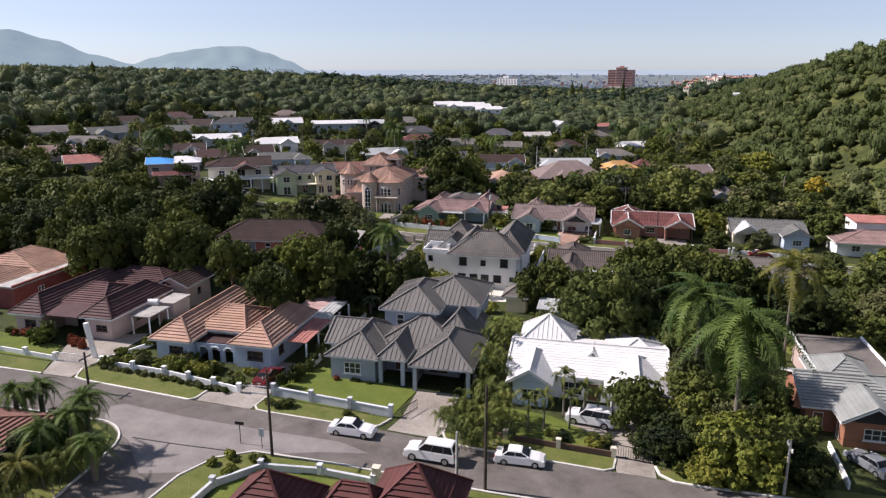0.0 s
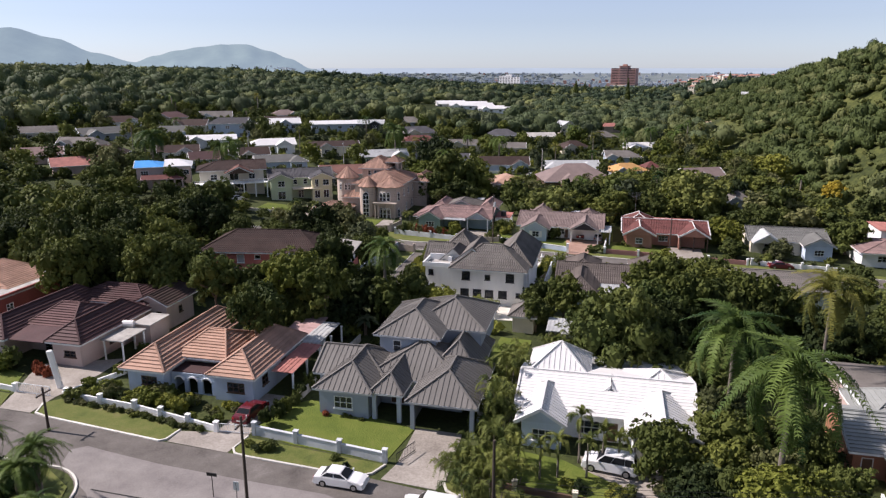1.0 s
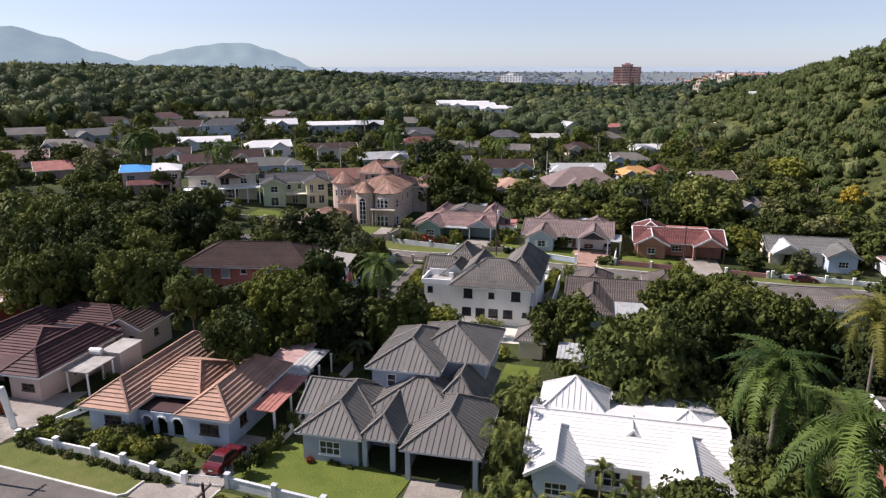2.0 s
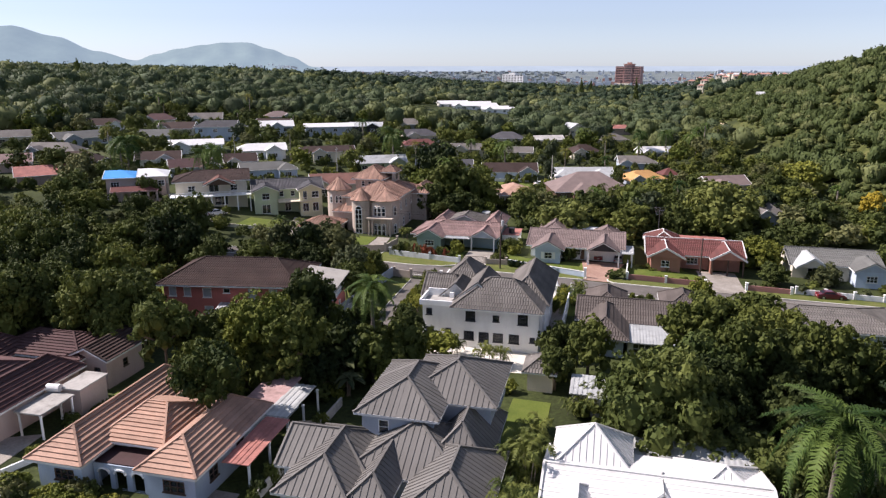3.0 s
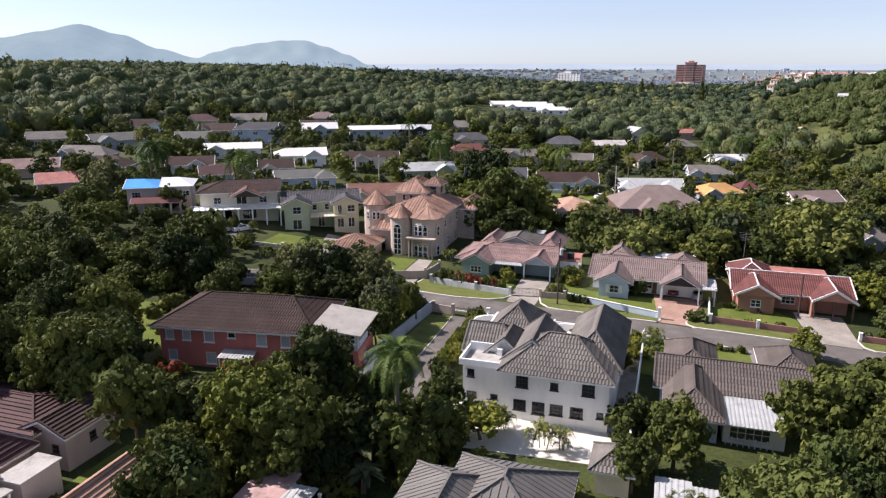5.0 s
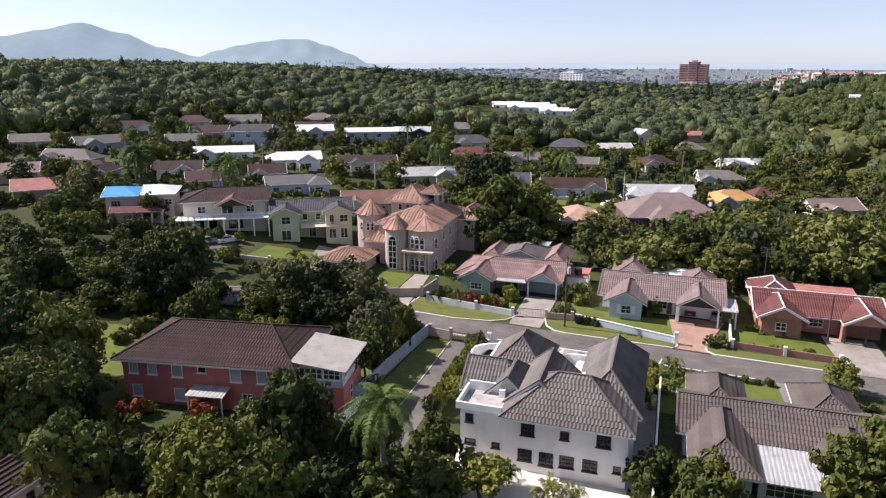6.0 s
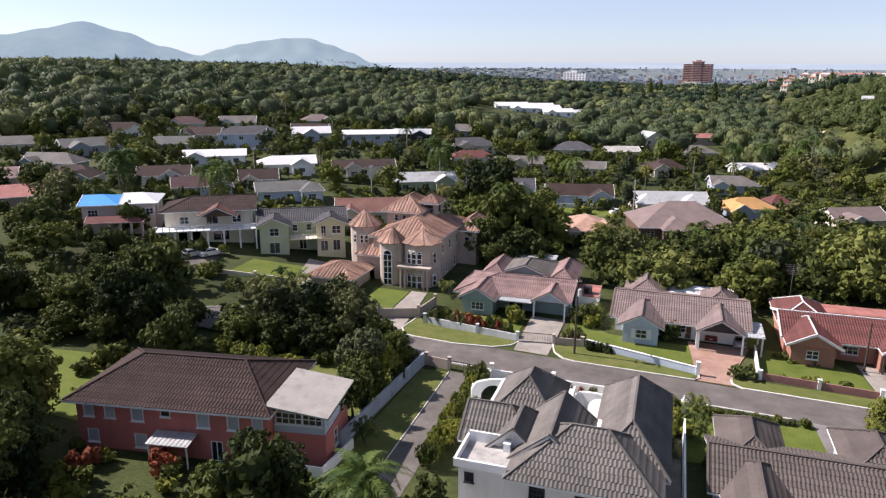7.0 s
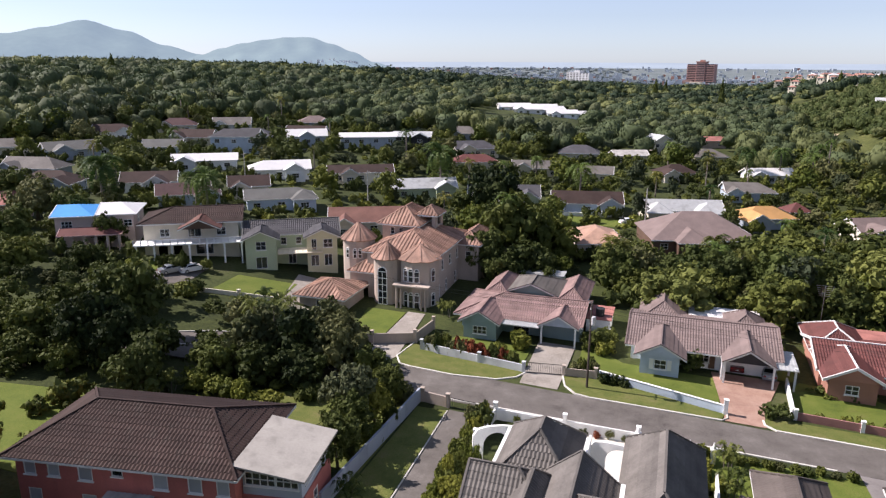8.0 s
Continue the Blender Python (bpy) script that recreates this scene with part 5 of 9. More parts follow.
mw = [("r", 174, 0.9, 5, 1.7, "w"), ("r", 177, 0.9, 5, 1.7, "w"), ("r", 181, 1.0, 5, 1.7, "w"), ("r", 185, 1.0, 5, 1.7, "w"), ("r", 175, 0.9, 1.0, 1.9, "w"), ("r", 179, 0.9, 1.0, 1.9, "w"), ("r", 184, 1.0, 1.0, 1.9, "w")]
walls(H, -62.5, -50.8, 173, 191, -0.5, 8.1, M_STONE, mw)
walls(H, -50.8, -47.2, 186, 196, -0.5, 7.2, M_STONE, [("r", 190, 1.0, 4.4, 1.6, "w"), ("f", -49, 1.0, 4.4, 1.6, "w")])
walls(H, -63.4, -56.8, 181.6, 191, 8.0, 10.9, M_STONE, [("f", -61.5, 0.8, 9.2, 1.2, "w"), ("f", -59.9, 0.8, 9.2, 1.2, "w"), ("f", -58.2, 0.8, 9.2, 1.2, "w")])
walls(H, -57.6, -54.6, 184.6, 188.5, 8.0, 12.3, M_STONE, [("f", -56.1, 1.6, 10.4, 1.5, "o"), ("r", 186.5, 1.4, 10.4, 1.5, "o")])
roof(H, -63.2, -50.2, 172.4, 191.6, 8.2, 2.6, M_TILE_CLAY, "barrel", "y", cap=M_TILE_CLAY)
roof(H, -64.2, -56.2, 180.8, 191.8, 11.0, 2.6, M_TILE_CLAY, "barrel", "y")
roof(H, -58.1, -54.1, 184.1, 189, 12.3, 1.4, M_TILE_CLAY, "barrel", "y")
roof(H, -52, -46.6, 185.4, 196.8, 7.3, 1.8, M_TILE_CLAY, "barrel", "y")
turret(H, -0.4, -6.2, 2.2, -0.5, 8.0, 2.4, 14, 0.5, [(-90, 1.5, 0.6, 5.4)])
turret(H, 4.6, -4.8, 3.3, -0.5, 8.0, 2.1, 8, 0.5, [(-112, 0.8, 4.6, 1.8), (-95, 0.8, 4.6, 1.8), (-78, 0.8, 4.6, 1.8), (-112, 0.8, 0.3, 2.2), (-95, 0.8, 0.3, 2.2), (-78, 0.8, 0.3, 2.2), (-30, 0.7, 4.6, 1.8), (-30, 0.7, 0.6, 1.8)])
turret(H, -8.0, -0.6, 2.7, -0.5, 9.2, 2.7, 14, 0.5, [(-80, 0.6, 6.2, 1.4), (-62, 0.6, 6.2, 1.4), (-110, 0.6, 6.2, 1.4)])
walls(H, -64.9, -60.4, 171.9, 176, -0.5, 4.9, M_STONE, [("f", -62.8, 1.7, 0, 3.4, "o")])
roof(H, -65.4, -59.9, 171.3, 176.8, 5.0, 1.6, M_TILE_CLAY, "barrel", "y")
walls(H, -70, -62.6, 163.6, 171.5, -0.5, 2.9, M_STONE, [("f", -66, 2.2, 0.6, 1.7, "w")])
roof(H, -70.8, -61.8, 162.8, 172.3, 2.95, 1.7, M_TILE_CLAY, "barrel", "y")
for px in (2.2, 2.9, 6.3, 7.0):
    bm = bmesh.new()
    tube(bm, [(px, -8.9, -0.3), (px, -8.9, 3.9)], [0.2, 0.17], 10)
    box(bm, px - 0.3, px + 0.3, -9.2, -8.6, 3.85, 4.1)
    part("column", bm, M_STONE, H)
part("balcony_slab", boxes((1.6, 7.6, -9.3, -7.6, 4.1, 4.35)), M_STONE, H)

# houses on the far side of the second street
H = house("teal_house", "teal house with faded pink tile roofs and a carport", -36, 170, g=-2.4, reach=12)
walls(H, -42.6, -37.8, 162, 170, -0.5, 2.85, M_TEAL, [("f", -40.2, 2.0, 1.0, 1.2, "w")])
walls(H, -44, -26.6, 166, 175.4, -0.5, 2.85, M_TEAL, [("f", -35, 2.4, 0, 2.1, "d")])
walls(H, -39.2, -31.8, 175, 183.4, -0.5, 3.2, M_TEAL)
walls(H, -31, -27.4, 175, 185.4, -0.5, 2.85, M_TEAL)
walls(H, -42.4, -39, 174, 183.4, -0.5, 2.85, M_TEAL)
roof(H, -44.8, -26, 164, 176, 2.9, 1.85, M_TILE_PINK, "roll", "x", "hg", gable=M_TEAL)
roof(H, -43.3, -37.2, 161.3, 171, 2.9, 1.7, M_TILE_PINK, "roll", "y", "gh", gable=M_TEAL)
roof(H, -32.1, -26.4, 163, 171, 2.9, 1.65, M_TILE_PINK, "roll", "y", "gh", gable=M_BLUEWHITE)
roof(H, -39.9, -31.2, 175, 184.2, 3.3, 1.7, M_TILE_GREYBROWN, "roll", "y", "gh", gable=M_TEAL)
roof(H, -43.2, -38.4, 173.5, 184.4, 2.9, 1.7, M_TILE_PINK, "roll", "y", "hh")
roof(H, -31.6, -26.8, 174, 186, 2.9, 1.7, M_TILE_PINK, "roll", "y", "hh")
slab(H, -37.4, -31.9, 162.6, 165.6, 2.6, 2.72, M_METAL_PALE, 0.12, ribs=0.4)
slab(H, -41, -32.2, 187, 190.4, 2.9, 3.05, M_METAL_PALE)
walls(H, -40.8, -32.4, 187.2, 190.2, -0.5, 2.88, M_WHITE)
slab(H, -26.3, -22.6, 170, 176, 2.2, 2.32, M_SHEET_RED, 0.1)
walls(H, -26.2, -22.8, 170.2, 175.8, -0.5, 2.2, M_WHITE)
bm = bmesh.new()
tube(bm, [(11.6, 1.6, 2.3), (11.6, 1.6, 3.5)], [0.65, 0.65], 12)
part("water_tank", bm, M_TANK, H, "black plastic water tank")
# wall added on the west to block sun from the carport
part("carport_wall", boxes((4.0, 4.2, -5.5, -4.05, -0.4, 2.8)), M_TEAL, H)
for px in (-31.6, -26.9):
    post(H, px, 163.4, -0.4, 2.85, 0.22, M_WHITE)

H = house("mauve_roofed_house", "white house with mauve-brown tile roofs, shuttered window and double carport", -11, 170, g=-2.8, reach=12, move=(1.0, -1.2))
walls(H, -18.9, -14.1, 160, 168, -0.5, 2.85, M_BLUEWHITE, [("f", -16.4, 1.5, 1.0, 1.3, "w"), ("r", 163, 1.3, 1, 1.2, "w")])
walls(H, -20.3, -2.4, 164.5, 175.6, -0.5, 2.85, M_WHITE, [("f", -11.4, 2.2, 0.9, 1.2, "w"), ("f", -10, 0.9, 0, 2.1, "p")])
walls(H, -19.4, -13.8, 174, 182.2, -0.5, 2.85, M_WHITE)
roof(H, -21, -1.8, 162.4, 177, 2.9, 1.95, M_TILE_MAUVE, "roll", "x", "gg", gable=M_WHITE)
roof(H, -19.7, -13.3, 159.2, 170, 2.9, 1.75, M_TILE_MAUVE, "roll", "y", "gh", gable=M_BLUEWHITE)
roof(H, -9.1, -2.8, 160.3, 171, 2.9, 1.8, M_TILE_MAUVE, "roll", "y", "gh", gable=M_DARK)
roof(H, -20, -13.2, 172.5, 183, 2.9, 2.05, M_TILE_MAUVE, "roll", "y")
roof(H, -8.4, -2.6, 171, 179, 2.9, 1.9, M_TILE_MAUVE, "roll", "y")
slab(H, -2.9, -0.2, 161, 167, 2.5, 2.6, M_METAL_PALE, 0.15, ribs=0.45)
slab(H, -13, -3, 176.5, 181, 2.9, 3.05, M_METAL_WHITE, 0.1)
walls(H, -12.8, -3.2, 176.7, 180.8, -0.5, 2.9, M_WHITE)
for px, py in ((-8.7, 160.8), (-3.0, 160.8), (-0.5, 161.4), (-0.5, 166)):
    post(H, px, py, -0.5, 2.85, 0.24, M_WHITE)
# added wall; it stops western sun reaching the parked cars
part("carport_wall", boxes((2.0, 2.2, -8.6, -5.55, -0.4, 2.8)), M_WHITE, H)
for s in (-17.5, -15.3):
    part("shutter", boxes((s + 11 - 0.28, s + 11 + 0.28, -10.06, -10.0, 0.95, 2.35)), M_TRIM, H)

H = house("red_roofed_house", "salmon house with red tile roofs edged in white", 10, 168, g=-3.2, reach=12, move=(1.4, 0))
walls(H, 2.6, 7.9, 159.5, 168, -0.5, 2.85, M_BRICKPALE, [("f", 5.2, 1.5, 1.0, 1.2, "w")])
walls(H, 2.2, 19, 163.2, 173.6, -0.5, 2.85, M_BRICKPALE, [("f", 10.4, 2.0, 0.9, 1.2, "w")])
walls(H, 2.4, 8.6, 172, 177.4, -0.5, 2.85, M_BRICKPALE)
roof(H, 1.5, 19.8, 161.6, 174, 2.9, 1.85, M_TILE_RED, "roll", "x", "gg", cap=M_FARTRIM, gable=M_BRICKPALE)
roof(H, 1.8, 8.7, 158.7, 169.5, 2.9, 1.85, M_TILE_RED, "roll", "y", "gh", cap=M_FARTRIM, gable=M_BRICKPALE)
roof(H, 1.7, 9.2, 168, 178.4, 2.9, 2.1, M_TILE_RED, "roll", "y", "hh", cap=M_FARTRIM)
roof(H, 13.2, 19.6, 159.2, 170, 2.9, 1.85, M_TILE_RED, "roll", "y", "gh", cap=M_FARTRIM, gable=M_BRICKPALE)
slab(H, 9, 18, 174.2, 178, 2.9, 3.0, M_SHEET_RED, 0.1)
# added wall that shuts the sun out of the carport bay
part("carport_wall", boxes((3.4, 3.6, -7.6, -4.85, -0.4, 2.8)), M_BRICKPALE, H)
for px in (13.7, 16.4, 19.1):
    post(H, px, 159.9, -0.5, 2.85, 0.24, M_BROWNTRIM)

H = house("grey_gabled_house", "pale house with grey gabled roofs among shrubs", 37, 167, g=-3.8, reach=11)
walls(H, 29.6, 44, 163, 173, -0.5, 2.85, M_CREAM, [("f", 33, 1.6, 0.9, 1.2, "w"), ("f", 40, 1.6, 0.9, 1.2, "w")])
walls(H, 39.4, 44.4, 159.6, 165, -0.5, 2.85, M_BLUEWHITE, [("f", 42, 1.8, 0.9, 1.2, "w")])
roof(H, 28.8, 44.8, 162.2, 173.8, 2.9, 1.9, M_TILE_GREY, "roll", "x", "gg", gable=M_CREAM)
roof(H, 29.4, 35.2, 159.6, 169, 2.9, 1.8, M_METAL_PALE, "roll", "y", "gh", gable=M_CREAM)
roof(H, 38.8, 45, 158.8, 168, 2.9, 1.7, M_TILE_GREY, "roll", "y", "gh", gable=M_BLUEWHITE)
H = house("pink_roofed_house", "white house with pink sheet roofs", 57, 165, g=-4.0, reach=13)
walls(H, 49.4, 66, 158, 170, -0.5, 2.85, M_WHITE, [("f", 53, 1.6, 0.9, 1.2, "w"), ("f", 58, 1.6, 0.9, 1.2, "w")])
walls(H, 57, 68, 172, 180, -0.5, 4.4, M_WHITE)
roof(H, 48.6, 66.8, 156.6, 171, 2.9, 1.5, M_TILE_PINK, "roll", "x")
slab(H, 56.6, 68.4, 171.6, 180.4, 4.4, 4.55, M_SHEET_RED, 0.2)


# ---- houses of the further rows ----
def bungalow(name, label, x, y, w, d, rz, roof_mat, wall_mat, eave=2.9, rise=1.7, axis="x", ends="gg", wings=(), cap=None, category="house"):
    """A plain house: a main roof, and wings given by place along it, width and reach to the front."""
    H = house(name, label, x, y, rz or 0.01, reach=max(w, d) / 2 + 1.5, category=category)
    eave -= 0.5 if eave < 4 else 0
    rise *= 1.3
    op = [("f", -w / 2 + w * (i + 0.5) / max(2, int(w / 5)), 1.6, eave - 2.0, 1.2, "w") for i in range(max(2, int(w / 5)))]
    if eave > 4:
        op += [(s, u, ww, eave - 4.9, hh, k) for s, u, ww, zb, hh, k in op]
    walls(H, -w / 2 + 0.6, w / 2 - 0.6, -d / 2 + 0.6, d / 2 - 0.6, -1.2, eave - 0.05, wall_mat, op, M_FARTRIM)
    roof(H, -w / 2, w / 2, -d / 2, d / 2, eave, rise, roof_mat, "", axis, ends, cap=cap, gable=wall_mat)
    for u, ww, reach, kind in wings:
        walls(H, u - ww / 2 + 0.5, u + ww / 2 - 0.5, -d / 2 - reach + 0.6, 0, -1.2, eave - 0.05, wall_mat, [("f", u, min(1.8, ww * 0.45), eave - 2.0, 1.2, "w")], M_FARTRIM)
        roof(H, u - ww / 2, u + ww / 2, -d / 2 - reach, d * 0.05, eave + 0.01, min(rise * 0.95, ww * 0.3), roof_mat, "", "y", kind + "h", cap=cap, gable=wall_mat)
    return H


# third row, west to east
H = house("blue_roofed_house", "two-storey pinkish house with blue and white roof sheets, red porch", -115, 171, 31, reach=12)
walls(H, -6.4, 6.6, -4.2, 5.2, -1.2, 5.5, M_PINKISH, [("f", -4.5, 1.8, 3.4, 1.2, "w"), ("f", 1.5, 1.8, 3.4, 1.2, "w"), ("f", 5.6, 1.4, 3.4, 1.2, "w"), ("f", -5.8, 1.2, 0.7, 1.3, "w"), ("l", 0, 1.8, 3.4, 1.2, "w"), ("r", 0, 1.8, 3.4, 1.2, "w")])
roof(H, -7.0, 0.2, -5, 6, 5.6, 1.2, M_METAL_BLUE, "", "x", "gh", gable=M_PINKISH)
roof(H, 0.3, 7.2, -4.4, 6, 5.6, 1.3, M_METAL_WHITE, "", "x", "gh", gable=M_PINKISH)
roof(H, -5.2, 5.0, -8.4, -3.2, 2.9, 0.9, M_TILE_RED, "", "x", "gh", fascia=M_SHEET_PINK, gable=M_SHEET_PINK)
for i in range(6):
    post(H, -4.8 + i * 1.9, -7.9, -1.2, 2.85, 0.4, M_PINKISH, "column")
H = house("balcony_house", "brown-roofed two-storey house with white balconies and arches", -97, 174, 30, reach=11)
walls(H, -8, 8, -2.5, 6.5, -1.2, 5.9, M_CREAM, [("f", -4.5, 1.6, 3.5, 1.4, "w"), ("f", 0.5, 2.2, 3.3, 1.9, "d"), ("f", 5, 1.6, 3.5, 1.4, "w"), ("f", -5, 1.5, 0.2, 2.1, "o"), ("f", -2.5, 1.5, 0.2, 2.1, "o"), ("f", 2, 3, 0.1, 2.2, "d"), ("r", 2, 1.6, 3.5, 1.4, "w")])
roof(H, -8.8, 8.8, -3.4, 7.4, 6.0, 1.9, M_TILE_BROWN, "roll", "x", "hg", cap=M_TILE_BROWN, gable=M_CREAM)
roof(H, -1.8, 5.4, -6.2, 2.0, 5.4, 1.7, M_TILE_RUST, "roll", "y", "gh", gable=M_BROWNTRIM)
slab(H, -9.2, 8.8, -6.0, -2.5, 2.75, 2.95, M_WHITE, name="balcony_slab")
part("balcony_rail", boxes((-9.2, 8.8, -6.0, -5.9, 3.75, 3.85), (-9.2, 8.8, -6.0, -5.92, 3.3, 3.36), *[(-9.2 + i * 1.2, -9.05 + i * 1.2, -6.0, -5.88, 2.95, 3.8) for i in range(16)]), M_WHITE, H)
for i in range(7):
    post(H, -8.8 + i * 2.9, -5.7, -1.2, 2.8, 0.28, M_WHITE, "column")
H = house("green_house", "two-storey pale green and yellow house with dark gabled roofs", -80, 179, 30, reach=10)
walls(H, -7.6, 7.6, -1.2, 5.5, -1.2, 5.5, M_GREEN, [("f", -1.4, 1.0, 3.6, 1.3, "w"), ("f", 1.2, 1.0, 3.6, 1.3, "w"), ("f", 0, 1.4, 0, 2.1, "d")])
walls(H, -7.8, -2.6, -4.6, 0, -1.2, 5.5, M_GREEN, [("f", -5.2, 1.7, 3.6, 1.5, "w"), ("f", -5.2, 1.9, 0.3, 2.1, "d")])
walls(H, 2.6, 7.8, -4.6, 0, -1.2, 5.5, M_YELLOW, [("f", 6.2, 1.6, 3.6, 1.5, "w"), ("f", 3.8, 0.9, 3.2, 2.0, "d"), ("f", 6.2, 1.4, 0.3, 2.1, "d"), ("f", 3.9, 1.4, 0.3, 2.0, "d")])
roof(H, -8.4, 8.6, -1.8, 6.2, 5.55, 1.8, M_TILE_DARK, "roll", "x", "gg", gable=M_GREEN, cap=M_TILE_GREY)
roof(H, -8.4, -2.0, -5.3, 3, 5.55, 1.45, M_TILE_DARK, "roll", "y", "gh", gable=M_GREEN)
roof(H, 2.0, 8.4, -5.3, 3, 5.55, 1.45, M_TILE_DARK, "roll", "y", "gh", gable=M_YELLOW)
slab(H, -2.4, 5.2, -5.2, -1.2, 2.8, 2.95, M_CREAM, name="balcony_slab")
part("balcony_rail", boxes((-2.4, 5.2, -5.2, -5.1, 3.7, 3.8), *[(-2.4 + i * 0.84, -2.32 + i * 0.84, -5.2, -5.1, 2.95, 3.75) for i in range(10)]), M_CREAM, H)
bungalow("rose_roofed_house", "house with a long rust-pink roof behind the mansion", -76, 206, 19, 10, 25, M_TILE_RUST, M_CREAM, 3.4, 1.8, wings=((-6, 5, 3, "g"),))
bungalow("green_bungalow", "pale green bungalow with charcoal gables", -58, 250, 19, 9, 14, M_TILE_DARK, M_GREEN, 2.9, 1.9, wings=((-6.6, 5.6, 3.2, "g"), (6.0, 6.4, 3.0, "g")))
bungalow("white_bungalow", "white bungalow with brown tile roof and veranda", -36.5, 250, 18, 9, 12, M_TILE_BROWN, M_BLUEWHITE, 2.9, 1.9, wings=((5.4, 6.4, 2.6, "g"), (-7, 4, 1.5, "g")))
bungalow("zigzag_roofed_house", "house with pale zinc roofs in zigzag gables", -14, 251, 20, 9, 14, M_METAL_PALE, M_CREAM, 2.9, 1.6, wings=((-6, 6.4, 3, "h"), (5.6, 7, 3, "h")))
bungalow("broad_hipped_house", "large house under a broad mauve hipped roof", -10.6, 225, 22, 16, 16, M_TILE_MAUVE, M_BROWNTRIM, 3.6, 3.4, "x", "hh", wings=((-3, 7, 2.5, "h"),))
bungalow("flat_orange_house", "low house with an orange tile roof among palms", -30, 214, 10.5, 13, 20, M_TILE_ORANGE, M_CREAM, 3.4, 1.7, "y", "hh", wings=((3.2, 5, 1.5, "g"),))
bungalow("ochre_roofed_house", "house with ochre tile roofs and a grey garage gable", 5, 250, 13, 9, 20, M_TILE_GOLD, M_GREYBLUE, 3.0, 1.7, "x", "hh", wings=((-4, 6, 3.5, "g"),))
bungalow("red_roofed_cottage", "small house with a bright red roof", 13.2, 259, 6, 6, 20, M_TILE_RED, M_CREAM, 3.0, 1.5, "x", "hh")
bungalow("brown_roofed_house", "house with brown gabled roofs under trees", 28, 247, 14, 9, 25, M_TILE_MAUVE, M_CREAM, 3.0, 1.8, "x", "gg", wings=((-3, 6, 3, "g"),))
bungalow("grey_roofed_house", "house with a grey tile roof and white veranda", 4, 281, 14, 9, 10, M_TILE_GREYBROWN, M_BLUEWHITE, 3.0, 1.7, "x", "gh", wings=((-4.5, 5, 2, "g"),))
bungalow("white_roofed_house", "house with a white sheet roof against the hill", 12, 312, 15, 8, 20, M_METAL_WHITE, M_WHITE, 3.0, 1.4, "x", "gg", wings=((-5, 5, 2, "g"),))
bungalow("hipped_house", "house with a grey hipped roof", -5, 344, 13, 10, 20, M_TILE_GREYBROWN, M_CREAM, 3.0, 1.9, "x", "hh")
bungalow("red_sheet_house", "house with a bright red sheet roof", -3, 386, 13, 7, 20, M_SHEET_RED, M_PINKISH, 3.5, 1.2, "x", "gg")
# fourth row
bungalow("zinc_roofed_house", "house with pale green-white sheet roofs", -78, 243, 17, 8, 30, M_METAL_PALE, M_GREEN, 3.0, 1.6, "x", "gg", wings=((5, 6, 2, "g"),))
bungalow("brown_tiled_house", "low house with a dark brown roof", -97, 245, 18, 8, 28, M_TILE_BROWN, M_CREAM, 3.6, 1.3, "x", "gg", wings=((-3, 5, 3, "g"),))
bungalow("white_sheet_house", "white bungalow with a white sheet roof", -118, 238, 17, 9, 33, M_METAL_WHITE, M_WHITE, 3.0, 1.5, "x", "hg", wings=((4, 6, 3, "g"),))
bungalow("white_sheet_house", "long low house under white sheet roofing", -141.5, 238, 18, 9, 32, M_METAL_WHITE, M_WHITE, 3.0, 1.2, "x", "gg", wings=((-5, 6, 2.5, "g"),))
bungalow("grey_white_house", "two-storey white house with a dark grey roof", -150, 266, 16, 8, 18, M_TILE_DARK, M_BLUEWHITE, 5.0, 1.7, "x", "hg")
bungalow("gabled_white_house", "house with white gabled sheet roofs", -136, 286, 14, 8, 32, M_METAL_WHITE, M_GREYBLUE, 4.0, 1.6, "x", "gg", wings=((0, 6, 3, "g"),))
bungalow("long_white_house", "long house with a shallow white roof", -118, 297, 20, 8, 27, M_METAL_WHITE, M_GREYBLUE, 4.0, 1.0, "x", "gg")
bungalow("two_gabled_house", "house with white roof sheets and dark gables", -106, 309, 14, 8, 15, M_METAL_PALE, M_DARK, 4.0, 1.2, "x", "gg", wings=((3, 6, 2, "g"),))
bungalow("grey_bungalow", "bungalow with grey tile roofs", -185, 236, 19, 9, 60, M_TILE_GREY, M_GREYBLUE, 3.0, 1.7, "x", "gg", wings=((-5, 6, 3, "g"),))
bungalow("grey_bungalow", "bungalow with weathered grey roof", -203, 226, 14, 9, 40, M_TILE_GREYBROWN, M_CREAM, 3.0, 1.6, "x", "gg")
bungalow("grey_bungalow", "bungalow with a plain grey roof", -166, 251, 12, 8, 30, M_TILE_GREY, M_BLUEWHITE, 3.0, 1.6, "x", "gg")
bungalow("maroon_roofed_house", "house with a dark red tile roof", -77, 288, 15, 8, 25, M_TILE_RED, M_CREAM, 3.0, 1.6, "x", "hh")
bungalow("grey_brown_house", "low house with a weathered roof", -58, 294, 16, 8, 10, M_TILE_GREYBROWN, M_CREAM, 3.0, 1.6, "x", "gg", wings=((-4, 6, 2, "g"),))
bungalow("grey_brown_house", "low house with a weathered brown roof", -40, 292, 13, 8, 5, M_TILE_GREYBROWN, M_CREAM, 3.0, 1.5, "x", "gg")
bungalow("dark_hipped_house", "house with a dark hipped roof", -49, 328, 15, 10, 8, M_TILE_DARK, M_CREAM, 3.6, 2.0, "x", "hh")
bungalow("tan_roofed_house", "house with a pale tan roof", -32, 334, 13, 8, 22, M_SLAB, M_CREAM, 3.0, 1.3, "x", "gg")
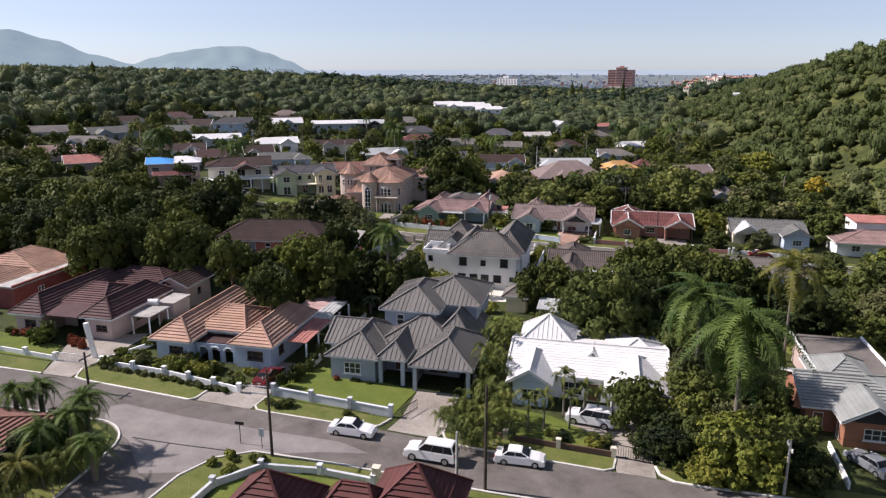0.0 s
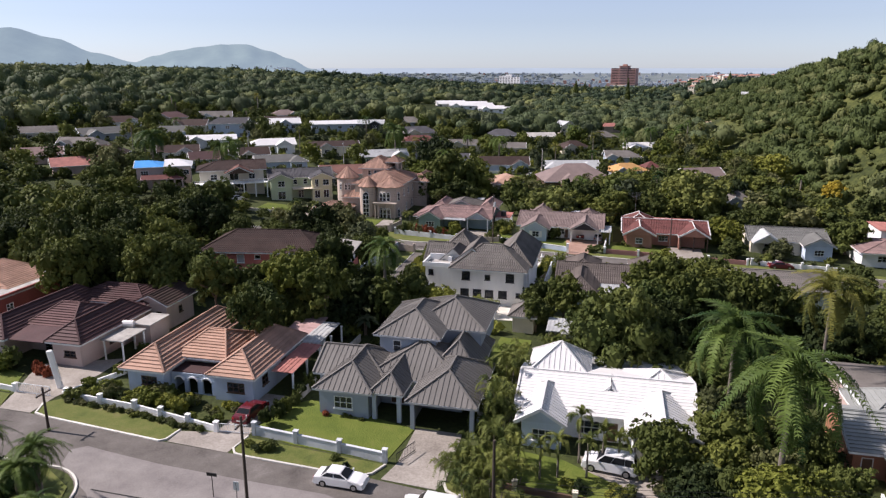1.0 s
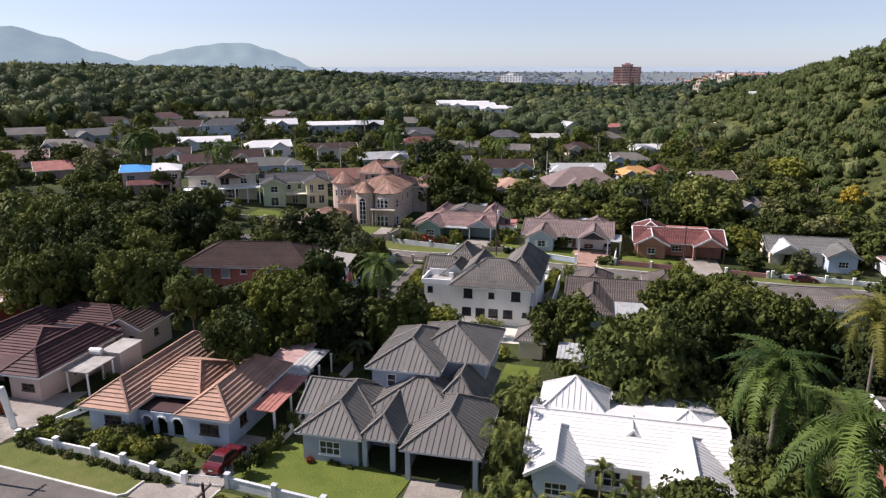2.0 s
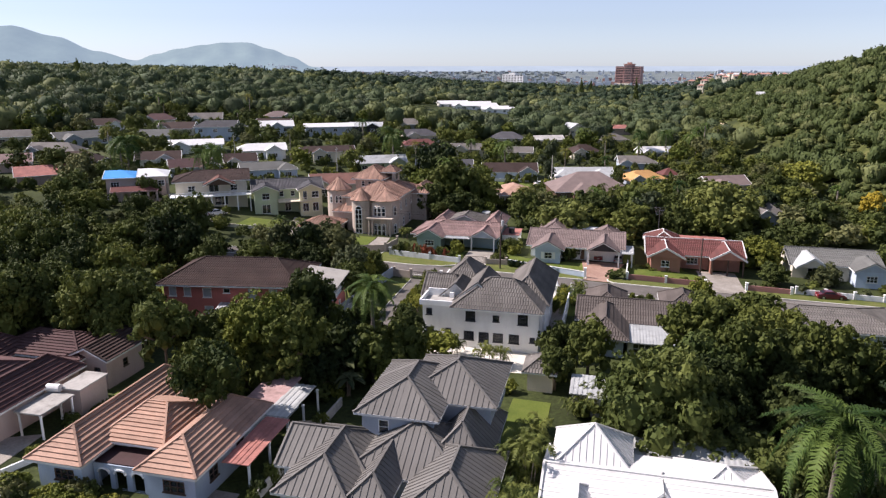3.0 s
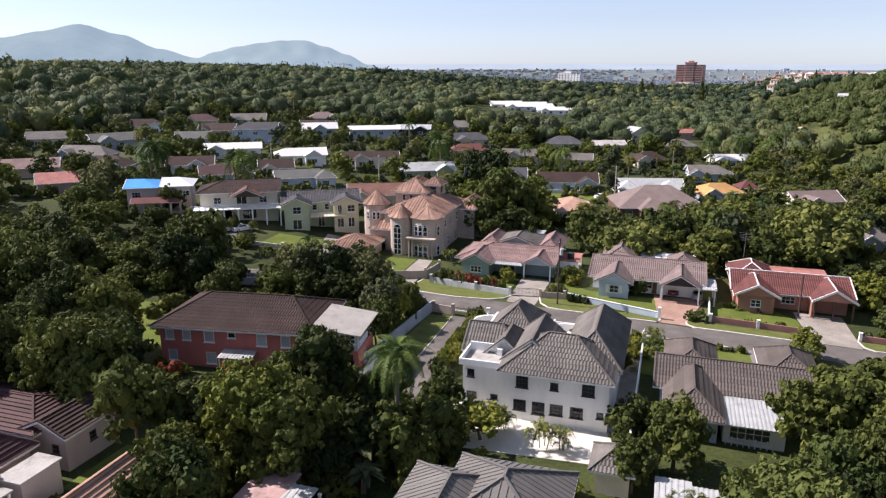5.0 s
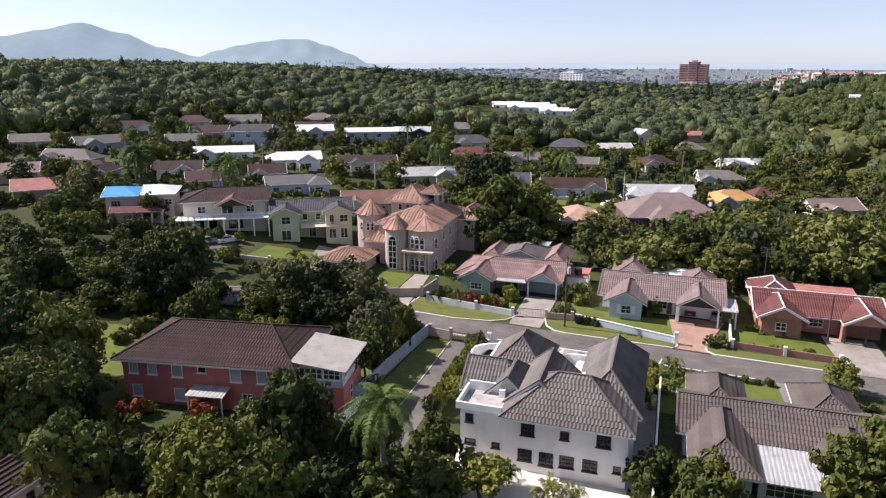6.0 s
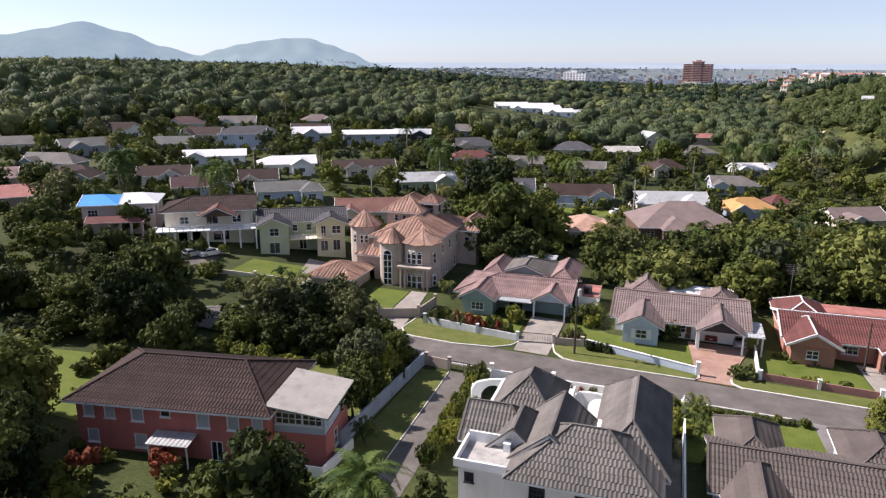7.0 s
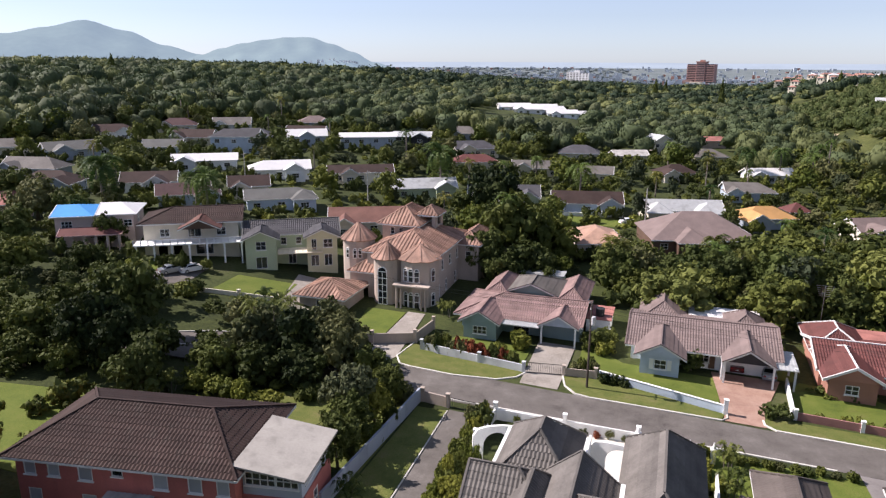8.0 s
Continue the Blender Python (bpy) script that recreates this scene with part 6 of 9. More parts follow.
bungalow("pale_gabled_house", "pale two-level house with a grey gable", -23, 357, 10, 8, 40, M_METAL_PALE, M_CREAM, 5.0, 2.0, "y", "gg")
bungalow("dark_roofed_house", "house with dark brown gables", -135, 208, 13, 8, 32, M_TILE_BROWN, M_WHITE, 3.0, 1.6, "x", "gg", wings=((2, 6, 3, "g"),))
bungalow("rust_roofed_house", "house with dull maroon tile roofs behind a palm", -120.5, 201.5, 12, 8, 38, M_TILE_MAROON, M_BLUEWHITE, 3.0, 1.6, "x", "gg", wings=((5, 6, 3, "g"),))
bungalow("rust_roofed_house", "small house with a brown gabled roof", -113, 216, 10, 7, 34, M_TILE_BROWN, M_CREAM, 3.0, 1.7, "x", "gg", wings=((-2, 5, 2.5, "g"),))
bungalow("grey_slate_house", "long low house with a blue-grey roof", -101, 210, 16, 8, 36, M_TILE_GREY, M_BLUEWHITE, 3.0, 1.4, "x", "gh", wings=((5, 6, 2, "h"),))
bungalow("pink_roofed_bungalow", "bungalow with a pink-red roof at the wood's edge", -146, 176, 14, 9, 45, M_SHEET_RED, M_PINKISH, 3.0, 1.6, "x", "gg")
bungalow("pink_roofed_bungalow", "bungalow with faded pink tile roof", -168, 186, 14, 9, 40, M_TILE_PINK, M_PINKISH, 3.0, 1.6, "x", "gg")
# houses that fill the plots between
rng = random.Random(31)
_n = 0
for _i in range(900):
    _x, _y = rng.uniform(-205, 38), rng.uniform(192, 345)
    if _n >= 13 or _x > along(FOOT, _y) - 12 or _x < -0.95 * (_y + 10):
        continue
    if any((_x - hx) ** 2 + (_y - hy) ** 2 < (q + 9.5) ** 2 for hx, hy, q in PLOTS):
        continue
    _k = rng.randrange(6)
    bungalow(*(("brown_roofed_house", "low house with a dark brown tile roof", M_TILE_BROWN), ("brown_roofed_house", "low house with a weathered brown roof", M_TILE_GREYBROWN), ("dark_roofed_house", "low house with a charcoal tile roof", M_TILE_DARK), ("brown_roofed_house", "low house with a dark brown gabled roof", M_TILE_BROWN), ("mauve_roofed_house", "low house with a mauve-brown tile roof", M_TILE_MAUVE), ("maroon_roofed_house", "low house with a dull maroon roof", M_TILE_MAROON))[_k][:2], _x, _y, rng.uniform(12, 17), rng.uniform(8, 10), rng.choice((12, 20, 28, 32)), (M_TILE_BROWN, M_TILE_GREYBROWN, M_TILE_DARK, M_TILE_BROWN, M_TILE_MAUVE, M_TILE_MAROON)[_k], (M_CREAM, M_WHITE, M_GREYBLUE)[_i % 3], 2.8, 1.9, "x", rng.choice(("gg", "hh", "gh")), wings=((rng.choice((-4, 4)), 6, 2.5, "g"),))
    _n += 1
bungalow("hill_house", "white house high on the wooded hill", 78.8, 466, 11, 7, -10, M_METAL_PALE, M_WHITE, 3.2, 1.2, "x", "gg")


# ---- cars ----
def car(kind, label, x, y, rz, paint):
    """A car along its own x axis, nose to +x."""
    L, W, hood, roofz = (4.55, 1.74, 0.86, 1.42) if kind == "sedan" else (4.85, 1.9, 1.12, 1.86)
    root = thing("car", label, "car", pose(x, y, ground(x, y) + 0.05, 0, 0, rz), "parked cars")
    clear_z = 0.22 if kind == "sedan" else 0.3
    if kind == "sedan":
        prof = [(-L / 2, 0.4), (-L / 2 + 0.03, 0.78), (-L / 2 + 0.12, 0.93), (-L / 2 + 0.85, 0.97), (L / 2 - 1.45, 0.95), (L / 2 - 0.5, 0.83), (L / 2 - 0.08, 0.68), (L / 2, 0.45), (L / 2 - 0.05, clear_z), (-L / 2 + 0.05, clear_z)]
        cab = [(-L / 2 + 0.62, 0.95), (-L / 2 + 1.25, roofz - 0.03), (-L / 2 + 1.6, roofz), (L / 2 - 2.15, roofz - 0.02), (L / 2 - 1.3, 0.93)]
    else:
        prof = [(-L / 2, 0.5), (-L / 2 + 0.02, 0.95), (-L / 2 + 0.06, 1.13), (L / 2 - 1.35, 1.16), (L / 2 - 0.35, 1.07), (L / 2 - 0.06, 0.9), (L / 2, 0.55), (L / 2 - 0.06, clear_z), (-L / 2 + 0.06, clear_z)]
        cab = [(-L / 2 + 0.05, 1.12), (-L / 2 + 0.32, roofz - 0.05), (-L / 2 + 0.6, roofz), (L / 2 - 2.0, roofz - 0.01), (L / 2 - 1.2, 1.14)]

    def loft(profile, w_low, w_high, zl, zh):
        bm = bmesh.new()
        sides = []
        for s in (-1, 1):
            sides.append([bm.verts.new((px, s * (w_low + (w_high - w_low) * max(0, min(1, (pz - zl) / (zh - zl)))) / 2, pz)) for px, pz in profile])
        bm.faces.new(sides[0])
        bm.faces.new(list(reversed(sides[1])))
        n = len(profile)
        for i in range(n):
            bm.faces.new((sides[0][(i + 1) % n], sides[0][i], sides[1][i], sides[1][(i + 1) % n]))
        bmesh.ops.recalc_face_normals(bm, faces=bm.faces[:])
        return bm

    bm = loft(prof, W, W * 0.95, clear_z, hood + 0.1)
    bmesh.ops.bevel(bm, geom=bm.edges[:], offset=0.05, segments=2, affect="EDGES")
    part("body", bm, paint, root, smooth=False)
    zc = cab[0][1]
    bm = loft(cab, W * 0.93, W * 0.72, zc, roofz)
    bmesh.ops.bevel(bm, geom=bm.edges[:], offset=0.035, segments=2, affect="EDGES")
    part("cabin", bm, paint, root)
    b0, b1, b2, b3, b4 = [Vector((p[0], 0, p[1])) for p in cab]

    def pane(name, pts):
        bm = bmesh.new()
        n = (pts[1] - pts[0]).cross(pts[2] - pts[0]).normalized()
        bm.faces.new([bm.verts.new(p + n * 0.012) for p in pts])
        bm.faces.new([bm.verts.new(p - n * 0.01) for p in reversed(pts)])
        part(name, bm, M_CARGLASS, root)

    def at(px, pz, s, k=1.0):
        w = W * 0.93 + (W * 0.72 - W * 0.93) * (pz - zc) / (roofz - zc)
        return Vector((px, s * w / 2 * k, pz))

    lo, hi = zc + 0.06, roofz - 0.1
    f0 = b4.lerp(b3, 0.12)
    f1 = b4.lerp(b3, 0.9)
    pane("windscreen", [at(f0.x, f0.z, -1, 0.9), at(f0.x, f0.z, 1, 0.9), at(f1.x, f1.z, 1, 0.9), at(f1.x, f1.z, -1, 0.9)])
    r0, r1 = b0.lerp(b1, 0.15), b0.lerp(b1, 0.9)
    pane("rear_window", [at(r0.x, r0.z, 1, 0.9), at(r0.x, r0.z, -1, 0.9), at(r1.x, r1.z, -1, 0.9), at(r1.x, r1.z, 1, 0.9)])

    def edge(z, front):
        a, b = (b4, b3) if front else (b0, b1)
        return a.x + (b.x - a.x) * (z - zc) / (b.z - zc)

    cuts = (0.03, 0.485, 0.51, 0.97) if kind == "sedan" else (0.02, 0.275, 0.285, 0.635, 0.645, 0.985)
    for s in (-1, 1):
        for c0, c1 in zip(cuts[::2], cuts[1::2]):
            q = []
            for z, c in ((lo, c0), (lo, c1), (hi, c1), (hi, c0)):
                xa, xb = edge(z, False), edge(z, True)
                q.append(at(xa + 0.06 + (xb - xa - 0.12) * c, z, s))
            pane("side_window", q if s < 0 else q[::-1])
    wr = 0.32 if kind == "sedan" else 0.38
    for wx in (L / 2 - 0.85, -L / 2 + 0.9):
        for s in (-1, 1):
            yc = s * (W / 2 - 0.1)
            bm = bmesh.new()
            tube(bm, [(wx, yc - 0.11, wr), (wx, yc + 0.11, wr)], [wr, wr], 16)
            bmesh.ops.bevel(bm, geom=[e for e in bm.edges if len(e.link_faces) == 2 and e.calc_face_angle(0) > 1], offset=0.03, segments=1, affect="EDGES")
            wh = part("wheel", bm, M_TYRE, root)
            bm = bmesh.new()
            tube(bm, [(wx, yc - 0.118 if s < 0 else yc + 0.02, wr), (wx, yc + 0.118 if s > 0 else yc - 0.02, wr)], [wr * 0.62, wr * 0.62], 12)
            part("rim", bm, M_RIM, wh)
    for s in (-1, 1):
        y0, y1 = sorted((s * W * 0.28, s * W * 0.44))
        part("headlight", box(bmesh.new(), L / 2 - 0.22, L / 2 - 0.02, y0, y1, hood - 0.28, hood - 0.14, 0.02), M_LAMPGLASS, root)
        part("tail_light", box(bmesh.new(), -L / 2 - 0.01, -L / 2 + 0.1, y0, y1, hood - 0.24, hood - 0.04, 0.02), M_TAIL, root)
        y0, y1 = sorted((s * W * 0.47, s * W * 0.56))
        part("mirror", box(bmesh.new(), L / 2 - 1.55, L / 2 - 1.4, y0, y1, zc + 0.02, zc + 0.16, 0.02), paint, root)
    part("bumper", box(bmesh.new(), L / 2 - 0.12, L / 2 + 0.04, -W * 0.46, W * 0.46, clear_z + 0.04, clear_z + 0.24, 0.04), paint, root)
    part("bumper", box(bmesh.new(), -L / 2 - 0.04, -L / 2 + 0.12, -W * 0.46, W * 0.46, clear_z + 0.04, clear_z + 0.26, 0.04), paint, root)
    part("number_plate", box(bmesh.new(), -L / 2 - 0.05, -L / 2 - 0.035, -0.2, 0.2, clear_z + 0.3, clear_z + 0.4), M_TRIM, root)
    return root


car("sedan", "white sedan parked at the kerb", -21.2, 57.6, -1, M_CARWHITE)
car("suv", "white off-road car standing in the street", -12.7, 55.2, 176, M_CARWHITE)
car("sedan", "white sedan parked under palms by the verge", -4.8, 56.7, 1, M_CARWHITE)
car("suv", "white estate car on a driveway under palms", 1.2, 66.2, 172, M_CARWHITE)
car("sedan", "dark red car parked in a driveway", -34.6, 66.8, 87, M_CARRED)
car("sedan", "grey-blue car parked beside the brick bungalow", 26.4, 64.4, 120, M_CARGREY)
car("sedan", "silver car in a double carport", -2.0, 164.0, 88, M_CARGREY)
car("sedan", "dark red car in a double carport", -5.8, 165.0, 88, M_CARRED)
car("sedan", "silver car on the drive of the balcony house", -93.4, 163.2, 60, M_CARGREY)
car("sedan", "white car on the drive of the balcony house", -91.0, 165.4, 60, M_CARWHITE)
car("sedan", "red car parked along the second street", 33, 150.5, 5, M_CARRED)
car("sedan", "white car beside a zinc-roofed house", -25.0, 239, 30, M_CARWHITE)


# ---- garden walls, gates, poles ----
def wall_run(name, label, line, hgt, material, posts=True, w=0.18, spacing=4.6, post_mat=None, cap=0.0, post_h=0.35, post_w=0.4, category="wall"):
    """A garden wall in panels between posts."""
    root = thing(name, label, category, pose(line[0][0], line[0][1], ground(*line[0])))
    done = []
    o = Vector((line[0][0], line[0][1], ground(*line[0])))
    for (x0, y0), (x1, y1) in zip(line, line[1:]):
        n = max(1, round(math.dist((x0, y0), (x1, y1)) / spacing))
        for i in range(n):
            a = Vector((x0 + (x1 - x0) * i / n, y0 + (y1 - y0) * i / n, 0))
            b = Vector((x0 + (x1 - x0) * (i + 1) / n, y0 + (y1 - y0) * (i + 1) / n, 0))
            a.z, b.z = ground(a.x, a.y), ground(b.x, b.y)
            mid = Vector((0, 0, hgt / 2 - 0.15))
            part("wall_panel", beam(bmesh.new(), a - o + mid, b - o + mid, w, hgt + 0.3), material, root)
            if cap:
                top = Vector((0, 0, hgt + 0.03))
                part("coping", beam(bmesh.new(), a - o + top, b - o + top, w + 0.1, 0.07), post_mat or material, root)
            if posts:
                for q in ((a, b) if i == n - 1 else (a,)):
                    if any((q - p).length < 0.3 for p in done):
                        continue
                    done.append(q)
                    q = q - o
                    s = post_w / 2
                    bm = boxes((q.x - s, q.x + s, q.y - s, q.y + s, q.z - 0.3, q.z + hgt + post_h), (q.x - s - 0.05, q.x + s + 0.05, q.y - s - 0.05, q.y + s + 0.05, q.z + hgt + post_h, q.z + hgt + post_h + 0.1))
                    part("post", bm, post_mat or material, root)
    return root


wall_run("garden_wall", "pale grey rendered wall with square posts before a lawn", [(-32.4, 63.4), (-18.7, 62.0)], 0.95, M_FENCE, cap=0.05, spacing=4.5)
wall_run("garden_wall", "low white wall and posts half hidden by shrubs", [(-55.2, 65.2), (-46.6, 64.7), (-36.2, 62.9)], 0.7, M_WHITE, spacing=4.2)
wall_run("garden_wall", "low pale wall with posts before a lawn", [(-100, 67.2), (-75, 66.0), (-61.4, 64.9)], 0.6, M_WHITE, spacing=4.6)
wall_run("garden_wall", "white boundary wall along a driveway", [(-55.8, 65.2), (-53.5, 72), (-53.2, 84)], 0.6, M_WHITE, posts=False)
wall_run("garden_wall", "low stone wall round the corner plot", [(-29.6, 40), (-29.2, 45.8), (-26.6, 49.3), (-21.4, 50.0), (-16.4, 49.7)], 0.6, M_FENCE, spacing=5.0, cap=0.05)
wall_run("gate_post", "pair of buff stone gate posts", [(-16.2, 49.9), (-13.8, 49.6)], 0.1, M_CREAM, spacing=2.4, post_h=1.5, post_w=0.6, category="gate post")
wall_run("garden_wall", "low dark fence behind the shaded verge", [(-11.8, 60.9), (3.5, 60.0)], 0.6, M_BROWNTRIM, spacing=5, post_mat=M_CREAM)
wall_run("garden_wall", "white wall beside a brick bungalow's drive", [(23.4, 60), (23.8, 67.6)], 0.7, M_WHITE, posts=False)
wall_run("garden_wall", "pale side wall between two plots", [(-31.4, 71), (-31.2, 90)], 1.0, M_SLAB, posts=False)
wall_run("garden_wall", "white boundary wall beside a passage", [(-9.8, 104.5), (-9.7, 133)], 2.2, M_WHITE, posts=False)
wall_run("garden_wall", "white wall of the front court", [(-32.6, 133), (-32.2, 139.6), (-17, 139.8)], 1.3, M_WHITE, spacing=7.5, post_h=0.7)
wall_run("garden_wall", "low weathered wall at the end of a lane", [(-41.1, 140.7), (-37.9, 140.3)], 1.3, M_STONE, posts=True, w=0.2)
wall_run("garden_wall", "long weathered pale wall stepping along a lane", [(-42.2, 118), (-41.4, 140.5)], 1.7, M_GREYBLUE, posts=False, w=0.25)
wall_run("garden_wall", "low white fence before the salmon house", [(-44.6, 112.2), (-41.3, 112.6), (-41.0, 118.5)], 1.1, M_WHITE, posts=False)
wall_run("garden_wall", "grey wall below a flowering hedge", [(-46.5, 155.2), (-38, 153.9), (-31.9, 153.1)], 1.1, M_FENCE, spacing=7)
wall_run("garden_wall", "stone wall beside a gate", [(-26.9, 154), (-23, 154.6)], 1.1, M_STONE, spacing=4)
wall_run("garden_wall", "white rendered wall above a verge", [(-22.6, 155.0), (-7.9, 150.6)], 1.05, M_BLUEWHITE, posts=False, cap=0.04, post_mat=M_WHITE)
wall_run("gate_post", "white gate post with a pointed cap", [(-7.9, 150.5), (-7.7, 150.5)], 0.2, M_WHITE, spacing=3, post_h=1.6, post_w=0.45, category="gate post")
wall_run("garden_wall", "white wall stepping down beside a paved drive", [(-0.2, 161.5), (-0.6, 152.4)], 1.2, M_WHITE, posts=False, w=0.22)
wall_run("garden_wall", "salmon garden wall with white-capped posts", [(-0.4, 152.2), (13.0, 151.4)], 0.95, M_SALMONWALL, spacing=6.5, post_mat=M_WHITE, post_h=0.3)
wall_run("garden_wall", "salmon garden wall along the street", [(19.8, 151.4), (27, 151)], 0.95, M_SALMONWALL, spacing=6.5, post_mat=M_WHITE)
wall_run("garden_wall", "beige curved wall and gate of the mansion", [(-58, 153), (-53.6, 154.6), (-48.2, 157.2), (-47.5, 163)], 1.5, M_STONE, spacing=5, post_h=0.4)
wall_run("garden_wall", "cream wall before the third row", [(-84.8, 158.8), (-73, 162.2), (-66, 161)], 0.7, M_CREAM, spacing=5)
wall_run("garden_wall", "white garden wall of the grey gabled house", [(28, 152), (46, 151)], 0.9, M_WHITE, spacing=5)
wall_run("garden_wall", "low white wall beside the lawn of a bungalow", [(-41, 241.5), (-27, 245)], 0.9, M_WHITE, spacing=5)

for _x, _y in ((-17.0, 139.3), (-12.0, 138.4), (-9.7, 138.7)):
    _p = thing("gate_post", "white gate post with a finial beside the street", "gate post", pose(_x, _y, ground(_x, _y)), "gate posts")
    part("shaft", boxes((-0.24, 0.24, -0.24, 0.24, -0.3, 1.5), (-0.32, 0.32, -0.32, 0.32, 1.503, 1.62)), M_WHITE, _p)
    part("finial", tube(bmesh.new(), [(0, 0, 1.6), (0, 0, 1.8), (0, 0, 2.0), (0, 0, 2.3)], [0.1, 0.2, 0.13, 0.03], 10), M_WHITE, _p)


def gate(label, x0, y0, x1, y1, hgt, material=M_IRON):
    root = thing("gate", label, "gate", pose(x0, y0, ground(x0, y0)))
    dx, dy, dz = x1 - x0, y1 - y0, ground(x1, y1) - ground(x0, y0)
    n = max(6, int(math.hypot(dx, dy) / 0.22))
    for k in (0.15, hgt - 0.05):
        part("rail", beam(bmesh.new(), (0, 0, k), (dx, dy, dz + k), 0.05, 0.06), material, root)
    for i in range(n + 1):
        t = i / n
        part("bar", beam(bmesh.new(), (dx * t, dy * t, dz * t + 0.1), (dx * t, dy * t, dz * t + hgt), 0.03, 0.03), material, root)


gate("dark iron gate across the end of a lane", -37.6, 140.3, -34.6, 140.1, 1.3)
gate("black iron driveway gate", -31.4, 153.2, -27.1, 154.0, 1.5)
gate("white metal driveway gate", -36.0, 62.9, -33.0, 63.3, 1.0, M_WHITE)
gate("dark iron gate standing open on a drive", -17.6, 62.0, -16.6, 64.6, 1.1)
gate("white metal gate between posts", -61.2, 64.8, -57.0, 64.9, 1.2, M_WHITE)
gate("dark iron gate under palms", 3.7, 60.0, 7.0, 59.6, 1.4)
gate("pale sliding gate of the mansion", -56.5, 153.4, -53.8, 154.4, 1.6, M_STONE)


def pole(x, y, hgt, label, material=M_POLE, arm=True, r=0.15):
    root = thing("utility_pole", label, "utility pole", pose(x, y, ground(x, y)))
    part("shaft", tube(bmesh.new(), [(0, 0, -0.5), (0, 0, hgt)], [r, r * 0.65], 8), material, root)
    if arm:
        part("crossarm", boxes((-0.06, 0.06, -0.9, 0.9, hgt - 0.7, hgt - 0.58)), material, root)
        for k in (-0.8, 0, 0.8):
            part("insulator", tube(bmesh.new(), [(0, k, hgt - 0.6), (0, k, hgt - 0.35)], [0.05, 0.04], 6), M_WHITE, root)
    return root


def wires(label, a, b, sag, offsets):
    """Cables that hang between two poles. a, b: place and height."""
    root = thing("cable", label, "cable", pose(a[0], a[1], a[2]))
    for off, dz in offsets:
        pts = []
        for i in range(13):
            t = i / 12
            pts.append(((b[0] - a[0]) * t, (b[1] - a[1]) * t + off, (b[2] - a[2]) * t + dz - sag * 4 * t * (1 - t)))
        part("wire", tube(bmesh.new(), pts, [0.014] * 13, 4), M_WIRE, root)


pole(-51.6, 58.6, 4.6, "short dark timber pole at the verge")
pole(-26.7, 51.6, 8.6, "dark timber utility pole at the corner")
pole(-7.1, 51.5, 9.6, "tall dark timber utility pole", arm=False)
pole(-9.2, 49.8, 6.0, "grey concrete pole beside the street", M_CONC, False)
pole(17.6, 57.4, 5.2, "pale timber pole carrying cables", M_CONC)
P = pole(-23.7, 151.6, 11.0, "brown timber pole with a grey transformer")
part("transformer", tube(bmesh.new(), [(0.35, -0.25, 8.3), (0.35, -0.25, 8.4), (0.35, -0.25, 9.3), (0.35, -0.25, 9.4)], [0.2, 0.28, 0.28, 0.2], 10), M_FASCIA, P)
part("lower_arm", boxes((-0.05, 0.05, -0.7, 0.7, 7.6, 7.7)), M_POLE, P)
pole(13.0, 160.0, 7.0, "thin dark pole beside a house", arm=False)
pole(-21.0, 228, 11, "pale pole beside a palm", M_CONC, False)
pole(-49, 208, 10, "pale timber utility pole", M_CONC)
pole(-84, 221, 9, "pale timber utility pole", M_CONC)
pole(-118, 222, 9, "pale timber utility pole", M_CONC)
wires("slack cables along the street", (17.6, 57.4, 4.0), (-7.1, 51.5, 5.0), 0.5, ((0, 0), (0, 0.4), (0.3, 0.8), (-0.3, 0.8)))
wires("slack cables along the street", (17.6, 57.4, 4.0), (42, 58, 3.5), 0.5, ((0, 0), (0, 0.4), (0.3, 0.8)))
wires("thin cables across the second street", (-23.7, 151.6, 7.8), (-56, 160, 6), 0.5, ((0, 0), (0, 0.5)))
wires("thin cables along the second street", (-23.7, 151.6, 7.8), (13, 160, 3), 0.6, ((0, 0), (0, 0.5)))
S = thing("street_sign", "small dark street sign on a thin post", "sign", pose(-30.6, 53.0, ground(-30.6, 53)))
part("post", tube(bmesh.new(), [(0, 0, -0.3), (0, 0, 2.2)], [0.04, 0.04], 6), M_IRON, S)
part("plate", boxes((-0.45, 0.45, -0.02, 0.02, 1.95, 2.25)), M_IRON, S)
S = thing("sign_board", "small grey notice board on a thin post", "sign", pose(-28.2, 52.6, ground(-28.2, 52.6)))
part("post", tube(bmesh.new(), [(0, 0, -0.3), (0, 0, 2.0)], [0.035, 0.035], 6), M_IRON, S)
part("plate", boxes((-0.25, 0.25, -0.02, 0.02, 1.3, 2.1)), M_FENCE, S)
S = thing("stone_pillar", "tall leaning white pillar in a forecourt", "pillar", pose(-57.6, 67.0, ground(-57.6, 67), 4, -6, 20))
part("shaft", box(bmesh.new(), -0.28, 0.28, -0.22, 0.22, -0.3, 4.6, 0.05), M_WHITE, S)
S = thing("roof_antenna", "metal lattice television aerial on a pole", "antenna", pose(6.2, 179.5, ground(6.2, 179.5)))
part("mast", tube(bmesh.new(), [(0, 0, -0.4), (0, 0, 8.2)], [0.05, 0.04], 6), M_RIM, S)
for k in range(6):
    part("element", boxes((-0.7 - k * 0.1, 0.7 + k * 0.1, -0.02, 0.02, 6.6 + k * 0.3, 6.64 + k * 0.3)), M_RIM, S)


STANDS = []


